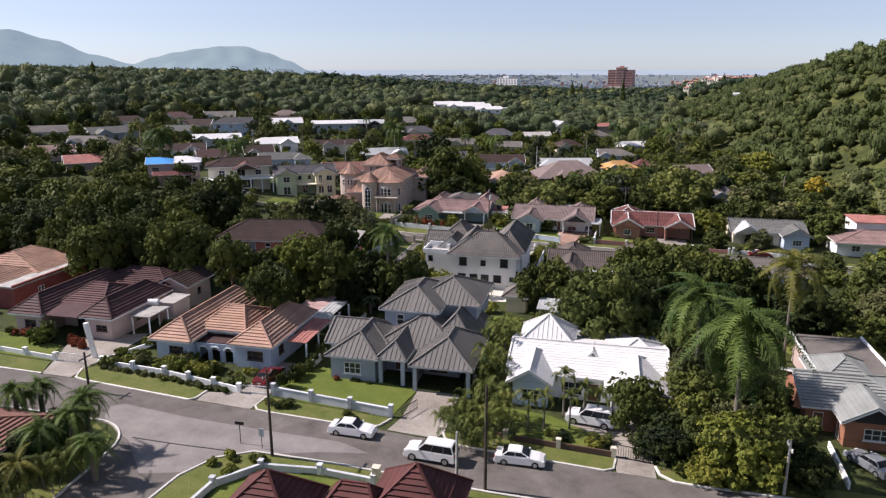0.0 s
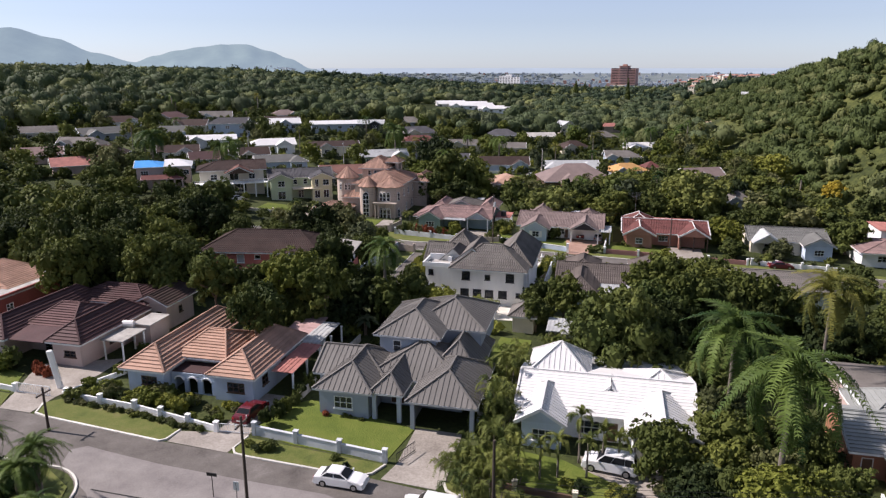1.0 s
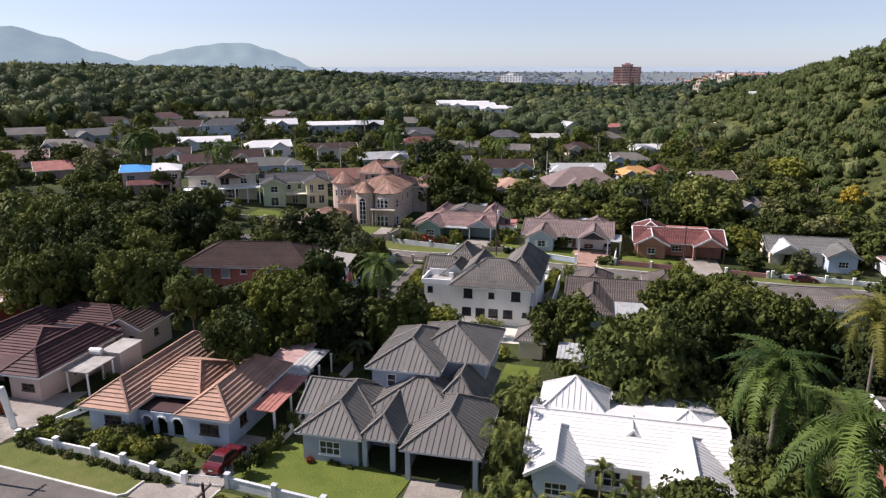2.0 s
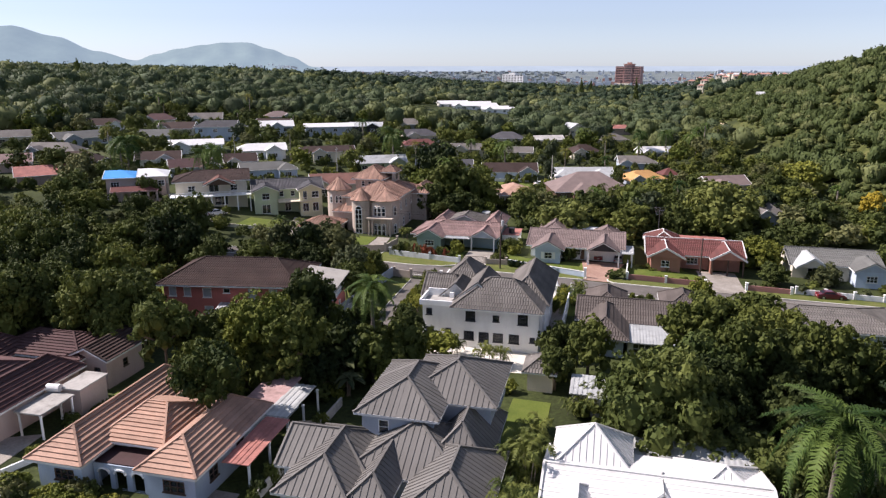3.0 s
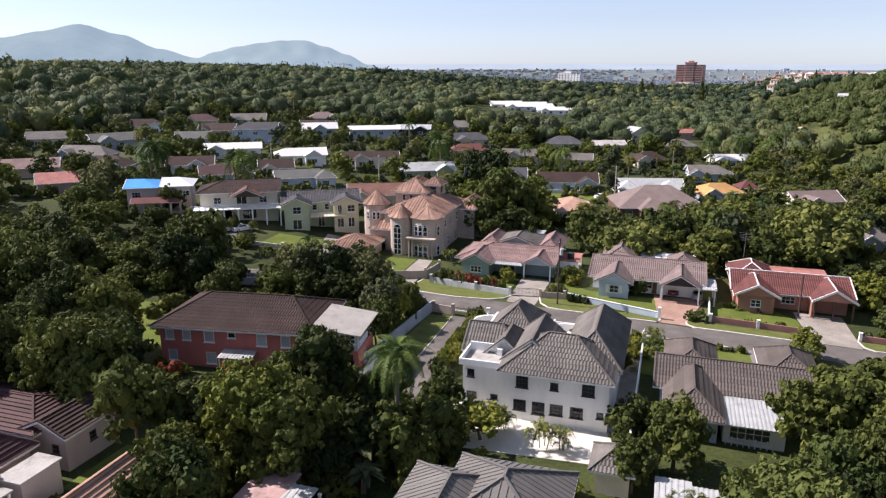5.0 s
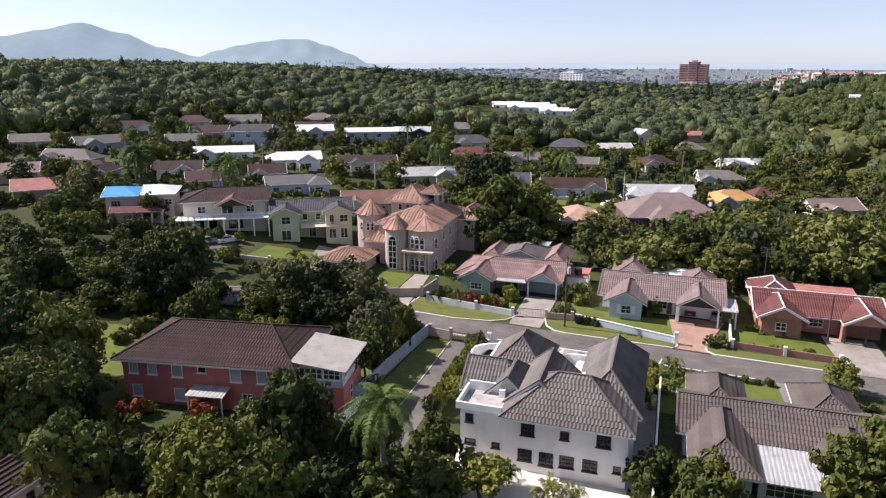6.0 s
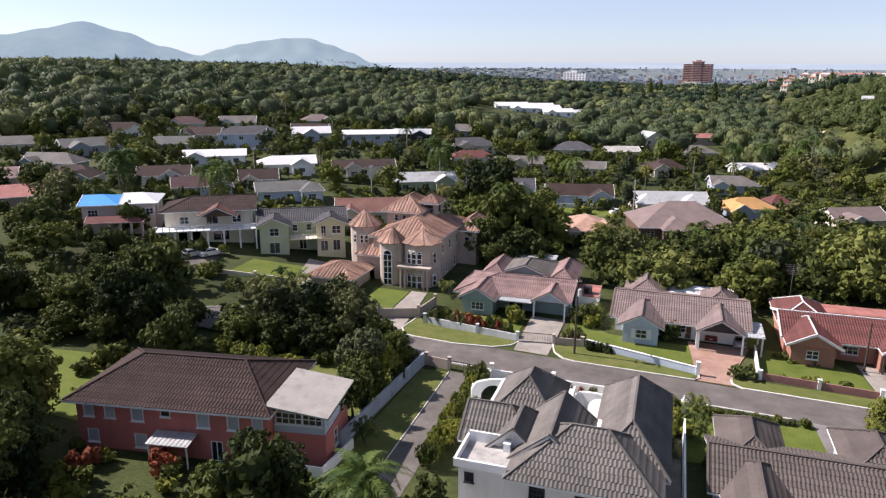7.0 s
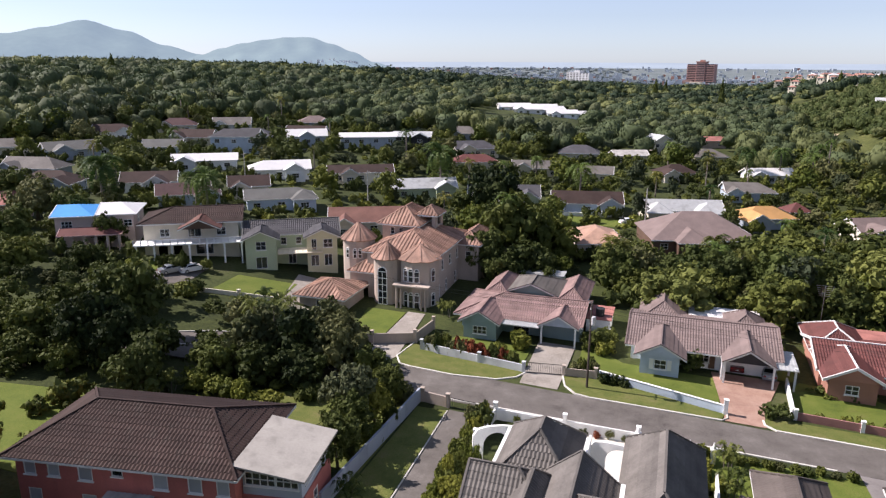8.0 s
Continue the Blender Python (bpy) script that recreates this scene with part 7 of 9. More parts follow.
def clear(x, y, r, hgt):
    """True where a tree would neither stand in a house nor hide its front."""
    for hx, hy, reach in PLOTS:
        dx, dy = x - hx, y - hy
        if dx * dx + dy * dy < (reach + r * 0.7) ** 2:
            return False
        if hy > 186:
            far = math.hypot(hx + 10, hy - 45)
            u, v = (hx + 10) / far, (hy - 45) / far
            before, beside = -(dx * u + dy * v), dx * v - dy * u
            if 0 < before < 45 and abs(beside) < reach * 0.5 + r * 0.4 and hgt > 2.0 + 0.2 * max(0.0, before - reach):
                return False
            continue
        front = reach + 2 + hgt * 1.3
        if -front < dy < 0 and abs(dx - dy * -0.12) < reach * 0.8 + r * 0.3:
            return False
    return True


def scatter(seed, n, x0, x1, y0, y1, hmin, hmax, ratio, ok, tight=0.6):
    """Places for crowns that touch and crowd one another: x, y, height, radius."""
    rng = random.Random(seed)
    out, cells = [], {}
    size = hmax * ratio * 1.3 * 2 * tight + 0.1
    for i in range(n):
        x, y = rng.uniform(x0, x1), rng.uniform(y0, y1)
        hgt = rng.uniform(hmin, hmax)
        r = (0.3 * (hmin + hmax) * 0.5 + 0.7 * hgt) * ratio * rng.choice((0.7, 0.8, 0.9, 1.0, 1.1, 1.25))
        if not ok(x, y, hgt):
            continue
        cx, cy = int(x // size), int(y // size)
        if any((x - a) ** 2 + (y - b) ** 2 < (tight * (r + c)) ** 2 for i in (-1, 0, 1) for j in (-1, 0, 1) for a, b, c in cells.get((cx + i, cy + j), ())):
            continue
        cells.setdefault((cx, cy), []).append((x, y, r))
        out.append((x, y, hgt * rng.uniform(0.85, 1.15), r))
    return out


def in_view(x, y):
    return -1.25 * (y + 20) < x < 0.42 * (y + 40)


# ---- plants ----
PROTO = {}


def blades(g, pts, nrm, size, droop=0.2):
    """Small folded leaves at the points, facing along nrm."""
    k = len(pts)
    nrm = nrm / (np.linalg.norm(nrm, axis=1, keepdims=True) + 1e-9)
    t = np.cross(nrm, g.uniform(-1, 1, (k, 3)))
    t /= np.linalg.norm(t, axis=1, keepdims=True) + 1e-9
    b = np.cross(nrm, t)
    L, W = size * g.uniform(0.8, 1.5, (k, 1)), size * g.uniform(0.5, 0.85, (k, 1))
    v = np.stack((pts - t * L * 0.5, pts + b * W * 0.5 - nrm * W * 0.15, pts + t * L * 0.5 - nrm * L * droop, pts - b * W * 0.5 - nrm * W * 0.15), 1).reshape(-1, 3)
    m = np.arange(k)[:, None] * 4
    f = np.concatenate((m + np.array((0, 1, 2)), m + np.array((0, 2, 3))), 1).reshape(-1, 3)
    return v, f


def leaf_cloud(seed, lumps, n, size, per=18, tuft=0.115):
    """Leaves in tufts over a group of lumps. lumps: centre and radii; per: leaves to a tuft of radius tuft."""
    g = np.random.default_rng(seed)
    C, R = np.array([c for c, r in lumps], float), np.array([r for c, r in lumps], float)
    w = R[:, 0] * R[:, 1] + R[:, 1] * R[:, 2]
    j = g.choice(len(lumps), int(n / per * 1.9), p=w / w.sum())
    z, a = g.uniform(-0.6, 1.0, len(j)), g.uniform(0, 2 * math.pi, len(j))
    q = np.sqrt(1 - z * z)
    d = np.stack((q * np.cos(a), q * np.sin(a), z), 1)
    p = C[j] + d * R[j] * g.uniform(0.82, 1.08, (len(j), 1))
    deep = ((((p[:, None] - C[None]) / R[None]) ** 2).sum(2) + 9 * (np.arange(len(lumps))[None] == j[:, None])).min(1) < 0.62
    p, d = p[~deep][:n // per], d[~deep][:n // per]
    e = g.normal(size=(len(p), per, 3))
    e /= np.linalg.norm(e, axis=2, keepdims=True)
    e += d[:, None] * 0.75 + np.array((0, 0, 0.4))
    e /= np.linalg.norm(e, axis=2, keepdims=True)
    s = tuft * g.uniform(0.6, 1.35, (len(p), 1, 1))
    pts = (p[:, None] + e * s * g.uniform(0.55, 1.08, (len(p), per, 1)) * np.array((1, 1, 0.8))).reshape(-1, 3)
    nrm = (e + g.uniform(-0.5, 0.5, e.shape)).reshape(-1, 3)
    v, f = blades(g, pts, nrm, size)
    k = n // 4
    j = g.choice(len(lumps), k, p=w / w.sum())
    d = g.normal(size=(k, 3))
    d[:, 2] += 0.4
    d /= np.linalg.norm(d, axis=1, keepdims=True)
    v2, f2 = blades(g, C[j] + d * R[j] * g.uniform(0.68, 0.9, (k, 1)), d + g.uniform(-0.5, 0.5, d.shape), size * 1.7)
    return np.concatenate((v, v2)), np.concatenate((f, f2 + len(v)))


def cores(lumps, shrink=0.82, sub=1):
    """The leafy inside of a crown."""
    verts, faces = [], []
    for c, r in lumps:
        bm = bmesh.new()
        bmesh.ops.create_icosphere(bm, subdivisions=sub, radius=1)
        m = len(verts)
        for v in bm.verts:
            k = shrink * (1 + 0.25 * noise.noise(Vector(c) * 3 + v.co * 1.9))
            verts.append((c[0] + v.co.x * r[0] * k, c[1] + v.co.y * r[1] * k, c[2] + v.co.z * r[2] * k))
        faces += [tuple(v.index + m for v in f.verts) for f in bm.faces]
        bm.free()
    return np.array(verts), np.array(faces)


def leafy(name, material, parts):
    vs, fs, base = [], [], 0
    for v, f in parts:
        vs.append(v)
        fs.append(f + base)
        base += len(v)
    me = bpy.data.meshes.new(name)
    me.from_pydata(np.concatenate(vs).tolist(), [], np.concatenate(fs).tolist())
    me.materials.append(material)
    return me


def crown_mesh(name, material, seed, n, size, shape, per=18, tuft=0.115):
    """A crown one metre in radius, its foot at 0. shape: how many lumps, spread, flatness."""
    rng = random.Random(seed)
    count, spread, flat, top = shape
    lumps = []
    for i in range(count):
        a, k = 2.4 * i + rng.uniform(-0.4, 0.4), rng.uniform(0.45, 0.75) * spread
        r = rng.uniform(0.2, 0.38)
        lumps.append(((k * math.cos(a), k * math.sin(a), (0.15 + 0.85 * ((i + 0.5) / count) ** 0.7 + rng.uniform(-0.1, 0.1)) * flat), (r, r * rng.uniform(0.8, 1.2), r * rng.uniform(0.65, 0.95) * min(1.2, flat + 0.3))))
    for i in range(max(2, count // 3)):
        r = rng.uniform(0.24, 0.38)
        lumps.append(((rng.uniform(-0.42, 0.42), rng.uniform(-0.42, 0.42), rng.uniform(0.9, 1.25) * flat * top), (r, r, r * 0.85)))
    lumps.append(((0, 0, 0.75 * flat), (0.6, 0.6, 0.5 * flat + 0.1)))
    return leafy(name, material, (leaf_cloud(seed, lumps, n, size, per, tuft), cores(lumps, 0.66)))


def trunk_mesh(seed, hgt, r, limbs=4):
    """A tapered, bent trunk with limbs reaching into the crown."""
    rng = random.Random(seed)
    bm = bmesh.new()
    bx, by = rng.uniform(-0.12, 0.12), rng.uniform(-0.12, 0.12)
    tube(bm, [(0, 0, -0.4), (0, 0, 0.1), (bx * 0.5, by * 0.5, hgt * 0.5), (bx, by, hgt)], [r * 1.4, r * 1.1, r * 0.85, r * 0.6], 7)
    for i in range(limbs):
        a = 2 * math.pi * i / limbs + rng.uniform(-0.3, 0.3)
        l = rng.uniform(0.4, 0.6)
        tube(bm, [(bx * 0.8, by * 0.8, hgt * 0.8), (bx + l * 0.5 * math.cos(a), by + l * 0.5 * math.sin(a), hgt * 1.06), (bx + l * math.cos(a), by + l * math.sin(a), hgt * 1.18)], [r * 0.5, r * 0.35, r * 0.15], 5)
    me = bpy.data.meshes.new("trunk")
    bm.to_mesh(me)
    bm.free()
    me.materials.append(M_TRUNK)
    return me


KINDS = {
    "dark": (L_DARK, "dense dark green broadleaf tree", (12, 1.0, 0.95, 1.0)),
    "mid": (L_MID, "broad green leafy tree", (13, 1.05, 0.9, 1.05)),
    "light": (L_LIGHT, "light green leafy tree in sun", (12, 1.0, 0.9, 1.0)),
    "mango": (L_MANGO, "big round mango tree with bronze new leaves", (18, 1.1, 1.0, 1.05)),
    "olive": (L_OLIVE, "loose olive-green feathery tree", (15, 1.15, 0.85, 1.1)),
    "yellow": (L_YELLOW, "yellow-green bushy tree in a garden", (11, 1.0, 0.95, 1.0)),
    "grey": (L_GREY, "rounded grey-green garden tree", (6, 0.8, 1.05, 1.0)),
    "umbrella": (L_LIGHT, "wide flat-topped green rain tree", (9, 1.25, 0.55, 0.9)),
    "blossom": (L_FLOWER, "small tree covered in yellow blossom", (5, 1.0, 0.8, 1.0)),
}


def tree(kind, x, y, hgt, r, near=True, variant=None):
    """A broadleaf tree: trunk and crown. hgt to the top, r the crown's radius."""
    material, label, shape = KINDS[kind]
    v = variant if variant is not None else int(abs(x * 7 + y * 13)) % 3
    near = 4 if near and r > 4.9 and y < 112 else 3 if near and r > 3.6 and y < 125 else 2 if near and y < 80 else 1 if near else 0
    key = (kind, v, near)
    if key not in PROTO:
        PROTO[key] = (trunk_mesh(v + 5, 0.75, 0.06), crown_mesh("crown", material, v * 11 + len(kind), (700, 1700, 2900, 3900, 6000)[near], (0.15, 0.115, 0.094, 0.08, 0.066)[near], shape if near else (9, shape[1], shape[2], shape[3]), (9, 13, 16, 18, 22)[near], (0.16, 0.135, 0.125, 0.118, 0.108)[near]))
    tm, cm = PROTO[key]
    STANDS.append((x, y, r))
    r *= 1.15
    rz = min(r * 1.28, hgt * 0.66)
    top = max(q.co.z for q in cm.vertices)
    root = new("tree")
    root.matrix_basis = Matrix.LocRotScale((x, y, ground(x, y)), Euler((0, 0, (x * 3.7 + y * 1.9) % 6.28)), None)
    tagged(root, label, "tree", "garden trees" if near else "trees between the houses")
    t, c = new("trunk", tm), new("crown", cm)
    t.parent = c.parent = root
    c.location.z = hgt - rz * top
    c.scale = (r, r, rz)
    t.scale = (r, r, max(0.8, (hgt - rz * top * 0.75) / 0.75))
    return root


def shrub_mesh(seed, material, n=420, size=0.24):
    rng = random.Random(seed)
    lumps = [((rng.uniform(-0.45, 0.45), rng.uniform(-0.45, 0.45), rng.uniform(0.35, 0.75)), (rng.uniform(0.35, 0.6),) * 2 + (rng.uniform(0.3, 0.5),)) for i in range(5)]
    return leafy("leaves", material, (leaf_cloud(seed, lumps, n, size, 7, 0.22), cores(lumps, 0.68)))


SHRUBS = {"green": (L_MID, "leafy green shrub in the garden"), "light": (L_LIGHT, "light green leafy garden shrub"), "dark": (L_DARK, "dark green clipped garden shrub"), "yellow": (L_YELLOW, "yellow-green shrub in the garden"), "red": (L_RED, "red-leaved shrub in a hedge"), "olive": (L_OLIVE, "dry olive-green shrub in rough grass")}


def shrub(kind, x, y, r, hgt=None):
    v = int(abs(x * 5 + y * 11)) % 3
    key = ("shrub", kind, v)
    if key not in PROTO:
        PROTO[key] = shrub_mesh(v * 3 + len(kind), SHRUBS[kind][0])
    ob = new("shrub", PROTO[key])
    ob.matrix_basis = Matrix.LocRotScale((x, y, ground(x, y) - 0.05), Euler((0, 0, (x * 2.1 + y) % 6.28)), (r, r, hgt or r * 1.1))
    return tagged(ob, SHRUBS[kind][1], "shrub", "garden shrubs")


def frond(bm, length, rise, droop, width, leaflets, hw):
    """A feather frond that arches out along x from the origin; its leaflets stand in two ranks and hang at their tips."""
    pts = []
    for i in range(9):
        t = i / 8
        pts.append(Vector((length * (t - 0.22 * t * t * t), 0, rise * t * length - droop * (0.6 * t * t + 0.4 * t * t * t) * length)))
    for a, b, k in zip(pts, pts[1:], range(8)):
        w = 0.016 * (1 - k / 9)
        bm.faces.new([bm.verts.new(p) for p in (a + Vector((0, -w, 0)), b + Vector((0, -w, 0)), b + Vector((0, w, 0)), a + Vector((0, w, 0)))])
    for i in range(leaflets):
        t = 0.12 + 0.88 * i / leaflets
        k = min(7, int(t * 8))
        p = pts[k].lerp(pts[k + 1], t * 8 - k)
        d = (pts[k + 1] - pts[k]).normalized()
        full = width * math.sin(math.pi * (0.14 + 0.8 * t)) + 0.03
        for s in (-1, 1):
            l = full * (1 + 0.22 * math.sin(i * 7.3 + s))
            lift = 0.1 + 0.14 * math.sin(i * 2.3 + s)
            m = p + Vector((0, s * l * 0.5, l * lift)) + d * l * 0.34
            q = m + Vector((0, s * l * 0.3, -l * (0.62 + 0.25 * math.sin(i * 5.7 + s)))) + d * l * 0.26
            e = d * hw
            bm.faces.new([bm.verts.new(c) for c in (p - e, p + e, m + e, m - e)])
            bm.faces.new([bm.verts.new(c) for c in (m - e, m + e, q)])
    return bm


def palm_meshes(kind, v, far=False):
    rng = random.Random(v * 7 + len(kind))
    mats = {"royal": L_PALM, "coconut": L_COCO, "areca": L_ARECA, "young": L_ARECA}
    leaflets, hw = (15, 0.024) if far else (22, 0.016) if kind == "areca" else (52, 0.0095)
    fr = []
    for j in range(3):
        bm = bmesh.new()
        frond(bm, rng.uniform(0.95, 1.05), {"royal": 0.8, "coconut": 0.65, "areca": 1.6, "young": 0.8}[kind], {"royal": 1.5, "coconut": 1.25, "areca": 1.45, "young": 1.1}[kind] * rng.uniform(0.85, 1.15), 0.155 if kind != "areca" else 0.16, leaflets, hw)
        me = bpy.data.meshes.new("frond")
        bm.to_mesh(me)
        bm.free()
        me.materials.append(mats[kind])
        fr.append(me)
    return fr


def head_mesh(fr, k, kind, seed):
    """A small or far head of fronds in one piece."""
    rng = random.Random(seed)
    vs, fs, base = [], [], 0
    for i in range(k):
        me = fr[i % 3]
        tilt = rng.uniform(-0.65, 0.3) if kind == "areca" else rng.uniform(-1.0, 0.75)
        m = Matrix.LocRotScale(None, Euler((rng.uniform(-0.3, 0.3), tilt, 6.283 * i / k + rng.uniform(-0.25, 0.25))), (rng.uniform(0.85, 1.1),) * 3)
        vs += [tuple(m @ v.co) for v in me.vertices]
        fs += [tuple(q + base for q in f.vertices) for f in me.polygons]
        base += len(me.vertices)
    me = bpy.data.meshes.new("frond_head")
    me.from_pydata(vs, [], fs)
    me.materials.append(fr[0].materials[0])
    return me


def palm(kind, x, y, hgt, r, lean=(0, 0), n=None):
    """A palm: ringed trunk (or a clump of canes) and a head of fronds."""
    v = int(abs(x * 3 + y * 5)) % 2
    far = y > 118
    if (kind, v, far) not in PROTO:
        PROTO[(kind, v, far)] = palm_meshes(kind, v, far)
    fr = PROTO[(kind, v, far)]
    rng = random.Random(int(x * 10) * 31 + int(y * 10))
    root = new("palm")
    root.location = (x, y, ground(x, y))
    label = {"royal": "tall royal palm with arching dark fronds", "coconut": "coconut palm with yellowing fronds", "areca": "clump of feathery areca palm", "young": "slender young palm on a thin trunk"}[kind]
    tagged(root, label, "palm", "garden palms")
    heads = []
    if kind == "areca":
        k = n or 5
        for i in range(k):
            a, d = 6.28 * i / k + rng.uniform(-0.3, 0.3), rng.uniform(0.1, 0.35) * r
            hz = hgt * rng.uniform(0.2, 0.72)
            tip = (d * math.cos(a) * 1.6, d * math.sin(a) * 1.6, hz)
            bm = tube(bmesh.new(), [(d * math.cos(a), d * math.sin(a), -0.3), tip], [0.06, 0.045], 5)
            if i < 3:
                part("cane", bm, M_PALMTRUNK, root)
            else:
                bm.free()
            heads.append((tip, 6, r * rng.uniform(0.85, 1.15)))
    else:
        rad = {"royal": 0.24, "coconut": 0.17, "young": 0.09}[kind]
        tip = (lean[0], lean[1], hgt)
        bm = tube(bmesh.new(), [(0, 0, -0.4), (lean[0] * 0.1, lean[1] * 0.1, hgt * 0.15), (lean[0] * 0.45, lean[1] * 0.45, hgt * 0.55), tip], [rad * 1.5, rad * 1.1, rad, rad * 0.8], 8)
        part("trunk", bm, M_PALMTRUNK, root, smooth=True)
        heads.append((tip, n or {"royal": 24, "coconut": 20, "young": 12}[kind], r))
    if kind == "areca" or y > 100:
        for tip, k, rr in heads:
            key = ("head", kind, v, k, far)
            if key not in PROTO:
                PROTO[key] = head_mesh(fr, k, kind, v)
            ob = new("frond_head", PROTO[key])
            ob.parent = root
            ob.matrix_basis = Matrix.LocRotScale(tip, Euler((0, 0, rng.uniform(0, 6.28))), (rr * rng.uniform(0.85, 1.1),) * 3)
        return root
    for tip, k, rr in heads:
        for i in range(k):
            ob = new("frond", fr[i % 3])
            ob.parent = root
            ob.matrix_basis = Matrix.LocRotScale(tip, Euler((rng.uniform(-0.3, 0.3), 0.75 - 2.0 * ((i + 0.5) / k) + rng.uniform(-0.2, 0.2), 2.4 * i + rng.uniform(-0.2, 0.2))), (rr * rng.uniform(0.85, 1.1),) * 3)
    return root


def banana(x, y, hgt, r):
    key = ("banana",)
    if key not in PROTO:
        bm = bmesh.new()
        pts = [Vector((t, 0, 0.75 * t - 1.1 * t * t)) for t in (0, 0.2, 0.4, 0.6, 0.8, 1.0)]
        ws = [0.03, 0.15, 0.2, 0.19, 0.14, 0.02]
        for s in (-1, 1):
            row = [(bm.verts.new(p), bm.verts.new(p + Vector((0, s * w, w * 0.35)))) for p, w in zip(pts, ws)]
            for (a, b), (c, d) in zip(row, row[1:]):
                bm.faces.new((a, c, d, b) if s < 0 else (a, b, d, c))
        me = bpy.data.meshes.new("leaf")
        bm.to_mesh(me)
        bm.free()
        me.materials.append(L_GREY)
        PROTO[key] = me
    rng = random.Random(int(x * 10 + y * 100))
    root = new("banana_plant")
    root.location = (x, y, ground(x, y))
    tagged(root, "banana plant with large ragged green leaves", "banana plant", "garden plants")
    for j in range(3):
        bx, by, hz = rng.uniform(-0.6, 0.6), rng.uniform(-0.6, 0.6), hgt * rng.uniform(0.5, 0.75)
        part("stem", tube(bmesh.new(), [(bx, by, -0.3), (bx, by, hz)], [0.14, 0.09], 6), M_TRUNK, root)
        for i in range(7):
            ob = new("leaf", PROTO[key])
            ob.parent = root
            ob.matrix_basis = Matrix.LocRotScale((bx, by, hz), Euler((rng.uniform(-0.3, 0.3), -rng.uniform(-0.1, 0.7), 0.9 * i + rng.uniform(-0.2, 0.2))), (r * rng.uniform(0.8, 1.1),) * 3)
    return root


def cypress(x, y, hgt, r):
    key = ("cypress",)
    if key not in PROTO:
        rng = random.Random(4)
        lumps = [((0, 0, 0.12 + 0.11 * i), (0.9 * (1 - i / 9.5) + 0.1, 0.9 * (1 - i / 9.5) + 0.1, 0.13)) for i in range(9)]
        me = leafy("crown", L_DARK, (leaf_cloud(4, lumps, 600, 0.2, 6, 0.16), cores(lumps, 0.8)))
        PROTO[key] = me
    ob = new("conifer", PROTO[key])
    ob.matrix_basis = Matrix.LocRotScale((x, y, ground(x, y) - 0.3), Euler((0, 0, x)), (r, r, hgt))
    return tagged(ob, "dark narrow conifer above the woods", "conifer", "conifers")


def dome(seed, n, size):
    """A far crown: a billowing dome one metre in radius and one high, strewn with leaf tufts."""
    g = np.random.default_rng(seed)
    off = Vector(g.uniform(-20, 20, 3))
    flat = 0.62 + 0.38 * g.random()
    lift = g.uniform(0.42, 0.6)

    def swell(d):
        k = 0.74 + 0.42 * noise.noise(d * 1.3 + off) + 0.3 * abs(noise.noise(d * 3.1 + off))
        return (d.x * k, d.y * k, max(0.02, lift + d.z * k * 0.52 * flat))

    bm = bmesh.new()
    bmesh.ops.create_icosphere(bm, subdivisions=2 if n > 60 else 1, radius=1)
    v = np.array([swell(q.co) for q in bm.verts])
    f = np.array([[q.index for q in t.verts] for t in bm.faces])
    bm.free()
    d = g.normal(size=(n, 3))
    d[:, 2] = np.abs(d[:, 2]) - 0.35
    d /= np.linalg.norm(d, axis=1, keepdims=True)
    p = np.array([swell(Vector(q)) for q in d])
    p = p * g.uniform(0.98, 1.1, (n, 1))
    v2, f2 = blades(g, p, d + g.uniform(-0.6, 0.6, d.shape), size)
    return np.concatenate((v, v2)), np.concatenate((f, f2 + len(v)))


def wood(name, label, spots, material, n, size, seed, category="woodland"):
    """A stand of many crowns that nobody could count. spots: x, y, height, radius."""
    rng = random.Random(seed)
    protos = [dome(seed * 10 + k, n, size) for k in range(8)]
    vs, fs, base = [], [], 0
    for x, y, hgt, r in spots:
        v, f = protos[rng.randrange(8)]
        a = rng.uniform(0, 6.28)
        c, s = math.cos(a), math.sin(a)
        p = np.empty_like(v)
        p[:, 0] = (v[:, 0] * c - v[:, 1] * s) * r + x
        p[:, 1] = (v[:, 0] * s + v[:, 1] * c) * r + y
        p[:, 2] = v[:, 2] * hgt + ground(x, y)
        vs.append(p)
        fs.append(f + base)
        base += len(v)
    vs, fs = np.concatenate(vs), np.concatenate(fs)
    return join(name, label, vs, fs, material, category)


